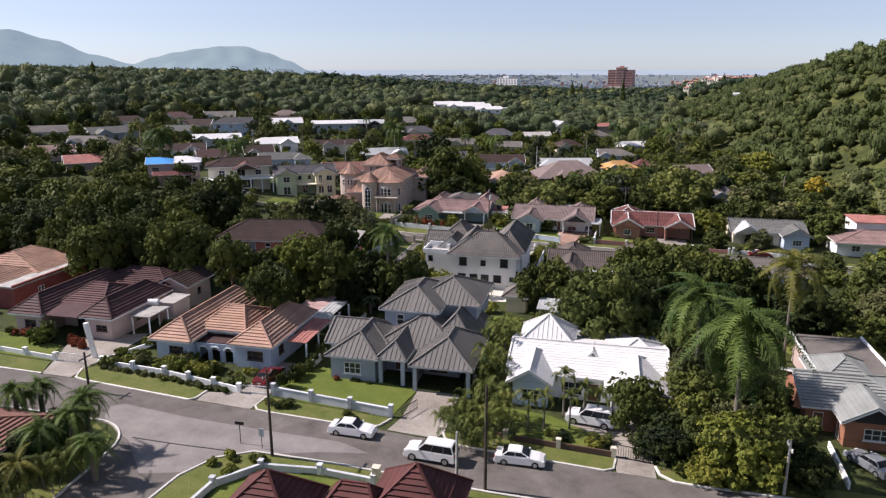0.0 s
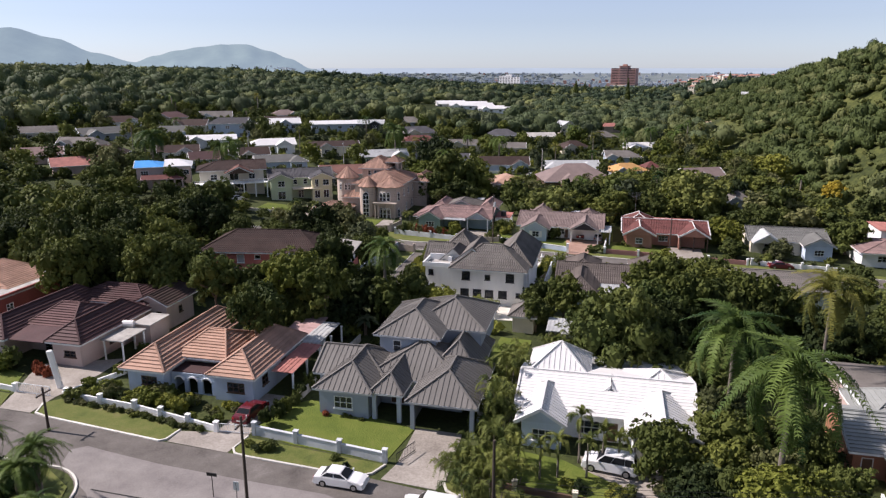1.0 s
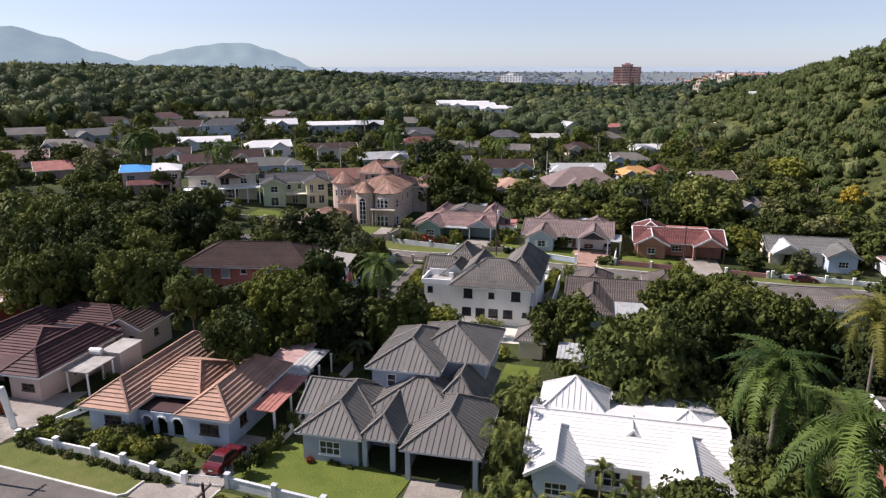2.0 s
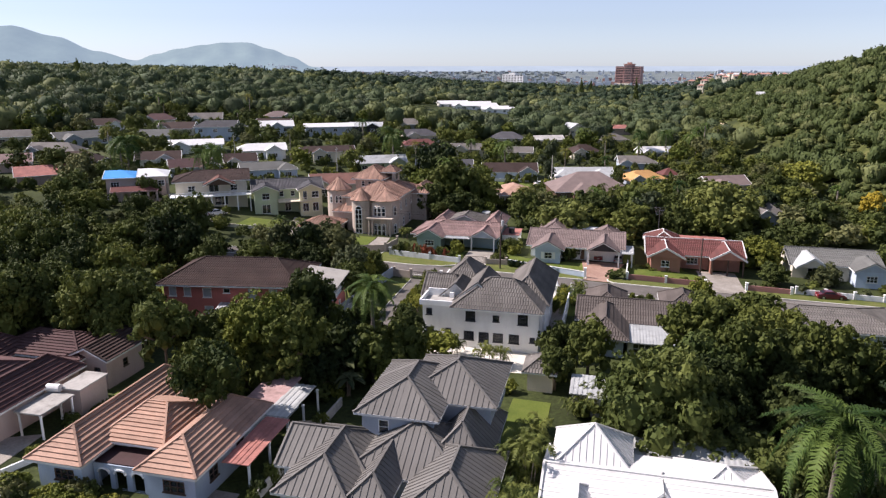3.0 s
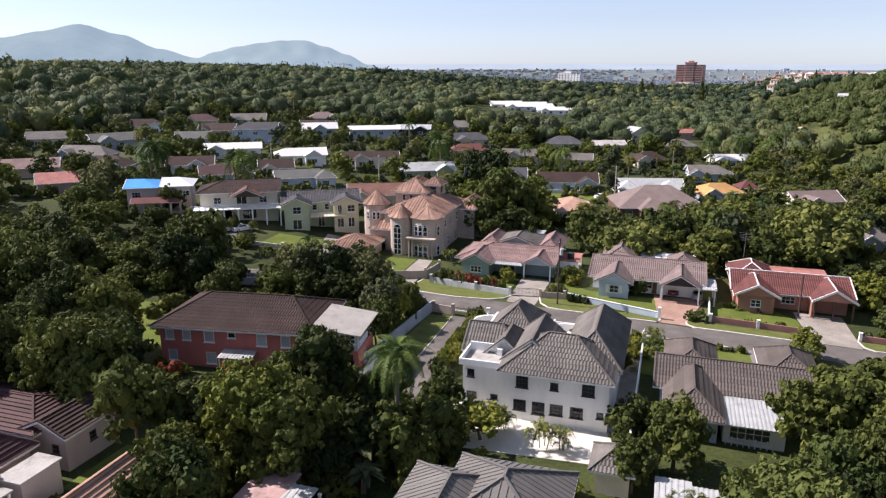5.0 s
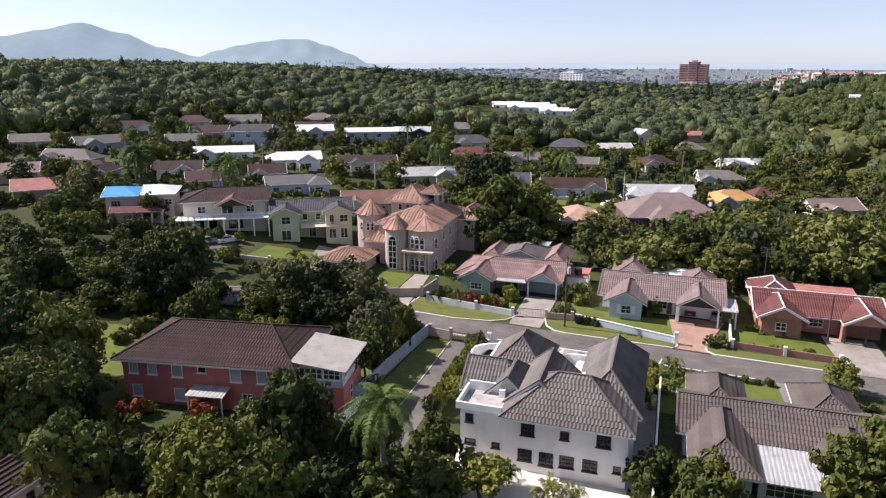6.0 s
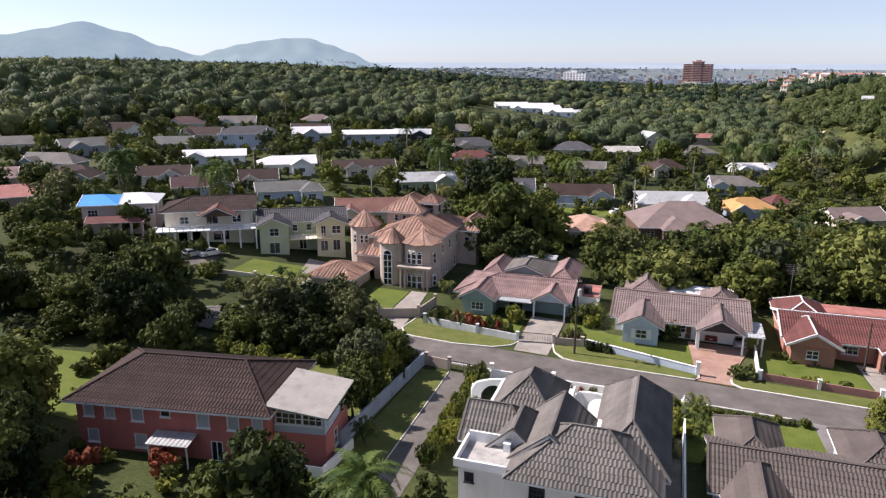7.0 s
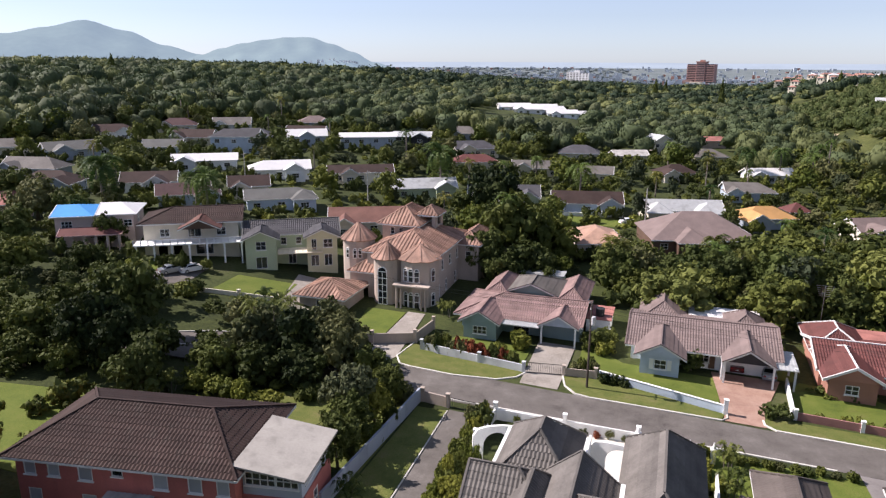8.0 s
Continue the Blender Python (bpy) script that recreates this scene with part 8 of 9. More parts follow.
def grove(name, label, kind, spots, category="trees", shrubs=False):
    """Trees too far off to tell apart, joined. spots: x, y, height, radius."""
    if not spots:
        return
    if shrubs:
        meshes = [shrub_mesh(v * 3 + len(kind), SHRUBS[kind][0], 84, 0.36) for v in range(3)]
    else:
        material, _, shape = KINDS[kind]
        meshes = [crown_mesh("crown", material, v * 11 + len(kind), 360, 0.17, (6, shape[1], shape[2], shape[3]), 6, 0.19) for v in range(3)]
    protos = []
    for me in meshes:
        v = np.empty(len(me.vertices) * 3)
        me.vertices.foreach_get("co", v)
        protos.append((v.reshape(-1, 3), np.array([tuple(q.vertices) for q in me.polygons])))
        bpy.data.meshes.remove(me)
    rng = random.Random(len(spots))
    vs, fs, base = [], [], 0
    for x, y, hgt, r in spots:
        v, q = protos[rng.randrange(3)]
        a = rng.uniform(0, 6.28)
        c, s = math.cos(a), math.sin(a)
        p = np.empty_like(v)
        p[:, 0] = (v[:, 0] * c - v[:, 1] * s) * r + x
        p[:, 1] = (v[:, 0] * s + v[:, 1] * c) * r + y
        p[:, 2] = (v[:, 2] + (0 if shrubs else 0.5)) * hgt / (1.0 if shrubs else 2.0) + ground(x, y)
        vs.append(p)
        fs.append(q + base)
        base += len(v)
    join(name, label, np.concatenate(vs), np.concatenate(fs), KINDS[kind][0] if not shrubs else SHRUBS[kind][0], category)


def join(name, label, vs, fs, material, category):
    me = bpy.data.meshes.new(name)
    me.vertices.add(len(vs))
    me.vertices.foreach_set("co", vs.ravel())
    me.loops.add(len(fs) * 3)
    me.loops.foreach_set("vertex_index", fs.ravel())
    me.polygons.add(len(fs))
    me.polygons.foreach_set("loop_start", np.arange(len(fs)) * 3)
    me.update(calc_edges=True)
    me.materials.append(material)
    return tagged(new(name, me), label, category, kind="stuff")

# ---- single trees and palms of the gardens ----
tree("dark", -50.9, 88.1, 12.2, 3.4)
tree("mid", -39.7, 78.7, 10.8, 3.2)
tree("mid", -44.3, 84.2, 8.6, 2.3)
tree("light", -40.3, 89.4, 12.6, 3.7)
tree("mid", -36.0, 89.4, 11.2, 3.2)
tree("dark", -38.3, 98.3, 13.2, 3.2)
# next few dark trees are filler for the shaded lower sides of these crowns
tree("dark", -38.4, 89.4, 7.5, 3.0)
tree("dark", -43.0, 90.8, 8.5, 3.4)
tree("dark", -37.2, 95.4, 9.1, 3.3)
tree("dark", -34.7, 91.6, 5.8, 2.5)
tree("dark", -32.3, 96.0, 8.1, 2.9)
tree("dark", -29.9, 96.8, 7.7, 3.3)
tree("dark", -27.0, 99.6, 7.4, 2.8)
tree("mid", -27.5, 95.5, 4.8, 2.0)
tree("dark", -28.4, 105.5, 6.9, 2.1)
palm("royal", -30.1, 97.6, 10.6, 3.7)
banana(-33.1, 94.3, 3.2, 2.6)
banana(-35.3, 95.4, 3.2, 2.2)
banana(-31.0, 92.1, 2.6, 1.9)
palm("areca", -35.2, 99.6, 3.9, 2.3)
tree("yellow", -24.2, 105.0, 4.2, 2.6)
palm("areca", -22.6, 107.7, 2.2, 1.6)
palm("areca", -18.0, 105.4, 2.8, 1.9)
palm("areca", -16.1, 105.7, 2.3, 1.5)
tree("mid", -63.9, 94.4, 12.0, 4.3)
tree("dark", -72.9, 94.4, 12.2, 4.5)
tree("mid", -83.0, 107.9, 15.0, 5.7)
tree("mid", -106.2, 127.8, 5.1, 3.2)
tree("dark", -77.0, 104.4, 12.3, 4.7)
tree("mid", -74.1, 108.7, 12.1, 4.5)
tree("dark", -63.9, 100.5, 10.3, 3.3)
tree("dark", -83.3, 101.4, 13.0, 4.2)
tree("dark", -74.9, 91.1, 7.3, 2.7)
tree("dark", -67.8, 94.4, 7.6, 3.1)
tree("dark", -64.0, 95.4, 7.6, 3.2)
tree("mid", -92.6, 112.3, 14.0, 4.3)
tree("mid", -101.7, 138.1, 2.6, 1.6)
tree("dark", -116.7, 142.1, 2.6, 1.6)
tree("dark", -94.4, 142.9, 5.0, 2.6)
tree("mid", -128.9, 147.4, 2.5, 1.6)
tree("dark", -61.5, 98.5, 7.0, 2.3)
tree("dark", -81.6, 140.3, 11.8, 4.5)
tree("olive", -58.8, 149.7, 7.6, 3.8)
palm("young", -68.0, 151.0, 5.5, 2.6)
palm("young", -65.5, 149.0, 5.0, 2.4)
palm("young", -66.5, 146.0, 6.2, 2.6)
palm("young", -62.0, 147.5, 6.6, 2.8)
tree("olive", -55.3, 146.0, 8.0, 3.6)
tree("dark", -75.2, 137.6, 5.4, 2.8)
tree("dark", -69.9, 128.0, 7.5, 2.9)
tree("dark", -82.2, 133.6, 10.1, 4.1)
tree("olive", -63.5, 141.5, 8.6, 3.4)
tree("dark", -58.0, 143.0, 8.8, 3.4)
tree("olive", -52.6, 142.6, 7.6, 3.0)
tree("dark", -48.6, 143.0, 5.6, 2.4)
tree("dark", -68.5, 139.5, 5.0, 2.8)
tree("dark", -90.5, 134.0, 7.0, 3.6)
tree("dark", -88.1, 129.6, 5.0, 2.8)
tree("dark", -82.6, 130.6, 4.6, 2.4)
tree("mid", -96.5, 136.0, 5.0, 3.0)
tree("dark", -102.5, 133.0, 8.0, 4.0)
tree("grey", -46.0, 131.6, 7.6, 3.0)
# three dark trees added to cover lit lawn where the ground lies in shade
tree("dark", -66.0, 137.6, 5.6, 3.0)
tree("dark", -60.6, 138.0, 5.6, 3.0)
tree("dark", -55.2, 138.6, 5.4, 2.8)
# tree added beside the lane wall to shade the verge
tree("mid", -44.4, 137.2, 5.6, 2.1)
shrub("green", -42.9, 126.2, 1.1, 2.3)
shrub("light", -42.8, 130.0, 1.1, 2.4)
shrub("green", -42.7, 134.0, 1.1, 2.2)
shrub("olive", -43.2, 139.0, 1.3, 2.0)
shrub("light", -44.6, 122.4, 1.1, 2.0)
# more trees added behind the wall, tall enough to shade the lane verge
tree("mid", -44.0, 128.6, 6.0, 2.1)
tree("dark", -43.8, 124.4, 6.2, 2.1)
tree("dark", -44.2, 120.2, 6.2, 2.2)
palm("areca", -73.4, 130.4, 3.6, 2.4)
palm("areca", -78.6, 132.0, 3.0, 1.8)
palm("areca", -76.4, 133.4, 3.0, 1.7)
shrub("light", -66.4, 133.8, 1.9, 2.1)
shrub("light", -63.8, 134.4, 2.2, 2.0)
shrub("green", -61.4, 134.0, 1.8, 1.8)
shrub("light", -56.8, 133.2, 2.0, 1.5)
shrub("green", -53.0, 136.0, 1.6, 1.8)
shrub("olive", -44.4, 141.6, 1.4)
tree("mid", -5.7, 105.5, 7.6, 2.9)
tree("dark", -9.9, 110.2, 5.1, 2.3)
tree("dark", -9.9, 104.7, 3.7, 1.7)
tree("mango", 2.0, 89.0, 12.2, 5.4)
tree("mango", 0.6, 97.1, 7.4, 3.0)
tree("mango", 6.6, 98.8, 9.8, 3.3)
tree("dark", 1.9, 92.1, 5.9, 3.4)
tree("mid", 10.1, 100.6, 10.8, 3.3)
tree("mid", 6.7, 111.1, 10.4, 3.5)
tree("mid", 9.2, 111.3, 10.8, 3.3)
tree("mid", 12.9, 107.1, 10.5, 2.9)
tree("dark", 12.3, 101.3, 7.0, 3.4)
tree("dark", 15.8, 102.9, 9.4, 3.4)
tree("mid", 18.3, 104.5, 10.4, 3.4)
tree("mid", 21.4, 103.7, 10.1, 3.0)
tree("dark", 25.3, 107.0, 7.4, 3.1)
tree("dark", 19.6, 103.4, 7.2, 3.7)
tree("dark", 14.6, 96.1, 6.8, 3.1)
tree("dark", 8.6, 95.8, 6.6, 2.9)
palm("areca", -4.3, 97.9, 3.4, 2.1)
palm("areca", -5.3, 94.5, 2.6, 1.7)
palm("areca", -6.8, 94.5, 2.0, 1.4)
palm("areca", -10.4, 82.2, 3.4, 2.1)
palm("areca", -10.9, 78.2, 3.4, 1.8)
palm("areca", -9.9, 85.9, 2.6, 1.6)
tree("light", 11.3, 141.3, 4.4, 2.0)
palm("areca", 10.5, 137.7, 3.9, 2.0)
tree("olive", 34.3, 159.9, 4.2, 2.5)
tree("light", 25.1, 167.8, 6.4, 3.7)
tree("dark", 25.1, 156.8, 4.3, 2.6)
tree("mid", 33.6, 164.9, 3.3, 1.9)
tree("dark", -45.4, 206.2, 9.5, 5.7)
tree("mid", -37.5, 204.6, 9.0, 5.0)
tree("dark", -51.7, 215.8, 8.1, 4.5)
tree("dark", -39.6, 192.9, 6.9, 4.2)
tree("dark", -52.9, 207.8, 6.1, 3.1)
palm("coconut", -24.0, 197.4, 5.5, 3.9)
tree("mid", -21.2, 204.6, 5.7, 3.2)
tree("mid", -10.2, 197.3, 7.5, 5.0)
tree("dark", -14.9, 196.2, 6.0, 3.6)
tree("mid", 6.2, 209.3, 9.0, 5.8)
tree("dark", -0.1, 206.2, 8.1, 5.1)
tree("dark", 11.9, 202.0, 7.5, 5.0)
tree("mid", 22.0, 210.6, 9.6, 6.5)
tree("dark", 16.3, 200.2, 7.0, 4.3)
tree("dark", 25.8, 199.9, 7.4, 4.8)
tree("dark", 32.9, 211.8, 7.4, 4.8)
tree("mid", 40.2, 216.2, 8.8, 5.4)
tree("dark", 43.1, 206.0, 8.3, 5.4)
tree("olive", 44.2, 191.3, 7.1, 4.5)
tree("dark", 51.3, 196.7, 8.0, 5.1)
tree("light", 48.1, 246.8, 10.6, 6.6)
tree("blossom", 60.7, 220.2, 6.7, 3.1)
palm("royal", -7.7, 199.9, 6.0, 3.9)
palm("royal", -74.6, 246.9, 11.0, 6.3)
tree("dark", -53.4, 195.8, 6.2, 3.2)
shrub("green", -22.5, 166.4, 2.1, 2.4)
shrub("dark", -12.6, 165.7, 2.0, 2.4)
tree("dark", -90.4, 147.4, 7.4, 3.6)
tree("dark", -93.2, 155.0, 4.0, 2.3)
tree("dark", -97.0, 137.6, 3.0, 1.9)
tree("mid", -84.9, 157.2, 2.6, 1.6)
tree("olive", -53.8, 145.1, 6.9, 2.8)
palm("areca", -68.5, 131.4, 2.3, 1.7)
shrub("yellow", -60.0, 132.6, 1.4, 2.4)
palm("areca", -74.3, 154.8, 3.2, 2.0)
palm("areca", -70.5, 157.9, 3.2, 2.0)
# also added to throw shade over the lane verge
tree("light", -43.9, 133.2, 5.4, 2.0)
palm("areca", -40.3, 119.5, 3.2, 1.7)
palm("areca", -47.2, 168.1, 2.6, 1.7)
shrub("light", -34.5, 160.8, 1.7, 2.1)
shrub("light", -35.5, 156.5, 1.2, 1.8)
tree("dark", -11.5, 162.1, 3.3, 1.6)
tree("mid", -24.1, 164.2, 3.2, 1.7)
shrub("light", -22.8, 163.2, 1.4, 2.1)
tree("dark", -38.8, 191.3, 7.3, 4.0)
tree("dark", -42.7, 186.1, 6.4, 3.4)
palm("coconut", -26.3, 202.4, 5.0, 3.2)
tree("mid", -21.4, 189.5, 4.7, 2.5)
palm("royal", -6.1, 204.5, 5.0, 3.1)
tree("mid", -13.7, 186.3, 6.3, 3.3)
tree("mid", -8.5, 188.3, 6.3, 3.3)
tree("dark", -2.9, 195.1, 7.2, 3.8)
tree("dark", 1.3, 186.2, 8.1, 4.4)
tree("dark", 9.2, 201.6, 8.1, 4.4)
tree("dark", 18.6, 208.7, 6.5, 3.6)
tree("mid", 0.4, 212.8, 6.6, 3.7)
palm("royal", -112.7, 195.7, 7.0, 4.6)
palm("royal", -139.3, 197.0, 7.0, 5.4)
palm("royal", -56.0, 284.2, 6.0, 3.5)
palm("royal", 17.2, 330.6, 6.0, 4.5)
palm("royal", 7.3, 339.8, 6.0, 4.4)
palm("royal", 25.6, 318.5, 6.5, 5.0)
palm("coconut", 21.2, 223.2, 4.0, 2.6)
tree("dark", -69.8, 203.4, 3.7, 0.9)
tree("yellow", -96.3, 158.3, 3.6, 2.0)
palm("areca", -81.7, 132.6, 2.6, 2.1)
tree("light", -31.8, 122.7, 2.9, 1.3)
shrub("light", -32.2, 129.3, 1.2, 2.4)
shrub("dark", -32.6, 135.8, 1.5, 2.4)
palm("areca", -8.4, 137.9, 2.6, 1.7)
palm("areca", -8.3, 132.4, 2.9, 1.7)
tree("mid", 11.5, 70.4, 6.1, 3.6)
tree("olive", 7.3, 64.8, 4.5, 2.5)
tree("mid", 11.6, 74.2, 5.9, 2.4)
tree("yellow", 14.8, 59.4, 6.6, 3.7)
tree("olive", 14.3, 63.9, 5.4, 2.5)
tree("light", 11.7, 58.1, 3.0, 1.8)
palm("areca", -11.8, 59.9, 2.9, 2.0)
palm("areca", -10.6, 62.1, 2.9, 1.9)
palm("areca", -8.8, 64.1, 4.4, 2.7)
palm("areca", -7.1, 61.4, 3.9, 2.4)
palm("areca", -9.9, 72.1, 4.2, 2.7)
palm("areca", -9.5, 80.0, 3.9, 2.5)
palm("areca", -9.9, 70.0, 3.4, 2.2)
palm("young", -1.6, 66.8, 4.6, 1.8)
palm("young", -3.3, 63.7, 3.4, 1.6)
palm("young", -4.8, 63.0, 3.2, 1.4)
palm("young", -0.8, 64.4, 3.4, 1.5)
palm("young", 0.5, 66.3, 3.6, 1.6)
palm("young", 1.9, 66.3, 3.2, 1.5)
palm("young", 3.3, 66.8, 3.2, 1.5)
palm("areca", -9.9, 71.9, 3.9, 1.8)
tree("dark", 19.7, 77.0, 3.3, 1.8)
tree("dark", 20.0, 71.4, 3.5, 2.1)
tree("dark", 7.8, 86.8, 5.8, 3.3)
tree("dark", 3.6, 90.0, 6.6, 3.7)
tree("dark", 11.5, 83.5, 6.2, 3.1)
palm("areca", -41.3, 44.4, 2.9, 2.1)
palm("areca", -41.5, 41.5, 2.9, 2.1)
palm("areca", -42.4, 39.6, 2.9, 2.0)
tree("dark", -45.6, 43.5, 3.7, 2.4)
tree("dark", -46.1, 47.9, 3.4, 2.3)
shrub("light", -66.9, 69.2, 1.6, 2.0)
shrub("dark", -67.3, 70.1, 1.9, 2.1)
tree("mid", 36.8, 98.6, 5.1, 3.0)
tree("mid", 33.7, 92.5, 4.3, 2.6)
tree("dark", 33.2, 100.9, 5.9, 3.4)
tree("dark", 31.1, 103.8, 6.5, 3.5)
tree("dark", 34.4, 87.0, 4.1, 2.3)
palm("areca", 38.6, 105.3, 3.4, 2.7)
tree("mid", 15.9, 125.0, 7.8, 4.0)
tree("dark", 48.9, 166.7, 8.1, 4.5)
tree("dark", -45.7, 92.3, 10.2, 3.2)
tree("dark", -48.2, 90.5, 9.2, 3.2)
tree("dark", -41.5, 97.9, 10.1, 3.0)
tree("mid", -41.6, 84.1, 6.8, 2.6)
tree("dark", -36.5, 101.2, 8.2, 3.1)
tree("dark", -33.2, 102.2, 7.9, 2.8)
tree("dark", -26.9, 100.3, 4.7, 2.4)
tree("dark", -37.1, 91.1, 6.0, 2.8)
tree("dark", -62.0, 94.3, 10.8, 4.0)
tree("mid", -74.9, 90.3, 11.1, 4.4)
tree("dark", -87.6, 98.9, 11.4, 4.8)
tree("dark", -9.2, 100.6, 5.6, 2.0)
tree("mid", -0.1, 89.1, 8.1, 3.7)
tree("dark", 6.5, 94.8, 8.8, 4.0)
tree("dark", 20.4, 108.8, 7.7, 3.9)
tree("mid", 18.0, 116.7, 8.1, 3.7)
tree("mid", 5.6, 64.7, 6.3, 2.7)
tree("dark", 8.0, 60.6, 4.9, 2.4)
tree("mid", 10.1, 64.3, 5.7, 2.4)
tree("olive", 11.5, 72.5, 6.9, 2.7)
tree("dark", 11.0, 61.1, 5.0, 2.3)
tree("dark", 19.4, 64.3, 4.7, 2.4)
tree("dark", 19.8, 59.6, 3.7, 2.2)
tree("dark", 18.6, 70.7, 5.6, 2.3)
palm("areca", -10.2, 57.4, 2.9, 1.9)
palm("areca", -8.3, 58.7, 3.9, 2.3)
palm("areca", -9.9, 70.8, 6.6, 2.7)
palm("areca", -10.2, 78.0, 6.6, 2.7)
palm("areca", -9.9, 84.0, 5.2, 2.4)
palm("areca", -11.2, 62.0, 4.4, 2.0)
palm("royal", -51.3, 49.0, 4.0, 2.4)
palm("royal", -49.7, 50.3, 4.2, 2.2)
palm("royal", -43.3, 48.6, 4.4, 2.7)
palm("royal", -43.4, 46.8, 3.6, 2.5)
palm("royal", -44.0, 44.0, 3.6, 2.4)
palm("royal", -39.2, 44.1, 3.2, 2.1)
palm("coconut", -42.2, 39.6, 3.2, 2.2)
tree("mango", -14.2, 181.9, 8.8, 5.5)
tree("dark", -6.5, 192.6, 8.0, 4.2)
tree("mango", 3.9, 191.1, 11.1, 5.9)
tree("mid", 0.7, 182.4, 8.2, 4.6)
tree("mango", 20.7, 193.9, 12.5, 7.2)
tree("dark", 10.2, 187.8, 8.2, 4.5)
tree("dark", -55.6, 231.6, 13.8, 6.1)
tree("mid", -43.3, 200.1, 13.7, 5.9)
tree("dark", -46.9, 188.5, 9.7, 3.8)
tree("dark", -24.1, 191.9, 7.9, 4.1)
palm("royal", -39.0, 256.7, 9.0, 4.8)
palm("royal", -130.3, 188.4, 9.0, 5.7)
palm("royal", -107.2, 192.0, 9.0, 4.6)
palm("coconut", -7.4, 206.2, 6.0, 3.9)
palm("royal", 28.3, 325.3, 9.0, 5.0)
palm("royal", 5.5, 307.5, 9.0, 4.1)
palm("royal", 15.4, 312.0, 9.0, 4.1)
palm("coconut", -23.3, 206.7, 5.0, 3.6)
tree("olive", -134.3, 174.9, 9.6, 5.1)
tree("dark", -124.6, 160.5, 7.9, 4.1)
tree("dark", -121.3, 168.6, 6.5, 3.5)
tree("mid", -112.7, 152.4, 6.1, 3.0)
tree("dark", -104.7, 156.8, 5.9, 2.7)
tree("dark", -146.5, 180.5, 9.3, 4.7)
tree("olive", -105.3, 150.5, 2.6, 1.6)
tree("dark", -77.8, 133.6, 8.4, 3.4)
tree("dark", -110.7, 168.3, 7.1, 3.0)
tree("mid", -114.9, 151.3, 6.5, 3.6)
tree("dark", -124.6, 174.9, 8.6, 3.7)

# tall palms by the first street
palm("royal", 14.0, 61.5, 13.2, 5.8, (-0.7, -2.8))
palm("royal", 12.0, 73.5, 11.8, 5.2, (-0.4, -1.5))
palm("coconut", 24.6, 90.4, 11.6, 5.2)

# hedges and small garden plants
rng = random.Random(12)


UNDER = {}


def planting(n, x0, x1, y0, y1, kinds, r0, r1):
    """Shrubs strewn over a bed; in the back gardens they run together."""
    for i in range(n):
        k, x, y, r = rng.choice(kinds), rng.uniform(x0, x1), rng.uniform(y0, y1), rng.uniform(r0, r1)
        if y > 85 and (n > 5 or y > 120):
            UNDER.setdefault(k, []).append((x, y, r * 1.1, r))
        else:
            shrub(k, x, y, r)


def hedge(n, x0, y0, x1, y1, kinds, r, hgt):
    for i in range(n):
        t = (i + 0.5) / n
        shrub(rng.choice(kinds), x0 + (x1 - x0) * t + rng.uniform(-0.2, 0.2), y0 + (y1 - y0) * t + rng.uniform(-0.2, 0.2), r * rng.uniform(0.85, 1.2), hgt * rng.uniform(0.85, 1.15))


planting(46, -54.5, -41, 65.2, 68.4, ("green", "olive", "light", "light", "yellow", "dark"), 0.5, 1.25)
hedge(18, -54.8, 64.5, -37.2, 62.5, ("dark", "olive", "green"), 0.5, 0.55)
planting(12, -40, -36.5, 63.6, 68, ("green", "olive", "light", "yellow"), 0.4, 0.8)
planting(10, -55, -51.8, 66, 84, ("green", "light"), 0.7, 1.3)
hedge(12, -31.8, 64.5, -31.0, 86, ("green", "dark"), 0.8, 1.5)
hedge(5, -60.8, 68.6, -64.0, 70.4, ("red",), 0.6, 1.1)
hedge(5, -73.5, 70.6, -69.2, 70.6, ("red", "dark"), 0.6, 0.9)
planting(4, -31.8, -29, 60.6, 61.8, ("dark", "green"), 0.4, 0.8)
planting(3, -26, -21, 60.2, 61.2, ("dark",), 0.3, 0.55)
planting(6, -27.6, -23.4, 68.9, 69.4, ("red", "green"), 0.25, 0.45)
planting(8, -32, -26, 46.8, 51, ("olive", "green", "yellow"), 0.4, 0.9)
planting(14, -11, 3, 60.6, 63, ("light", "green", "dark"), 0.4, 0.9)
planting(10, 8, 20, 58.5, 62, ("green", "dark", "olive"), 0.6, 1.2)
hedge(18, -33.0, 117, -33.4, 138.5, ("light", "green", "yellow"), 1.0, 2.0)
hedge(5, -33.2, 139.2, -33.8, 136, ("olive", "dark"), 0.9, 2.2)
hedge(12, -30.5, 139.4, -13, 139.9, ("olive", "red", "green"), 0.5, 0.9)
hedge(16, -45.5, 155.9, -33, 154.2, ("red", "green", "dark", "olive"), 0.9, 2.1)
hedge(5, -25.8, 155.6, -22.8, 156.2, ("green", "olive"), 0.9, 1.7)
hedge(4, -22.5, 153.6, -19.4, 153.9, ("dark",), 0.9, 1.1)
planting(3, -3.2, -1.8, 150.8, 152.4, ("dark",), 1.0, 1.4)
planting(8, 1.6, 12, 159.5, 161.2, ("green", "dark"), 0.5, 0.9)
planting(6, 2, 12, 152.4, 154, ("light", "green"), 0.5, 0.9)
hedge(10, -9, 139.6, 3.5, 140, ("olive", "green"), 0.6, 0.9)
planting(9, -10, 3, 128, 138, ("light", "yellow", "green"), 0.7, 1.4)
hedge(9, -11.6, 128, -10.6, 140, ("light", "green"), 0.8, 1.8)
planting(6, 12, 20, 133, 140, ("light", "green"), 0.8, 1.5)
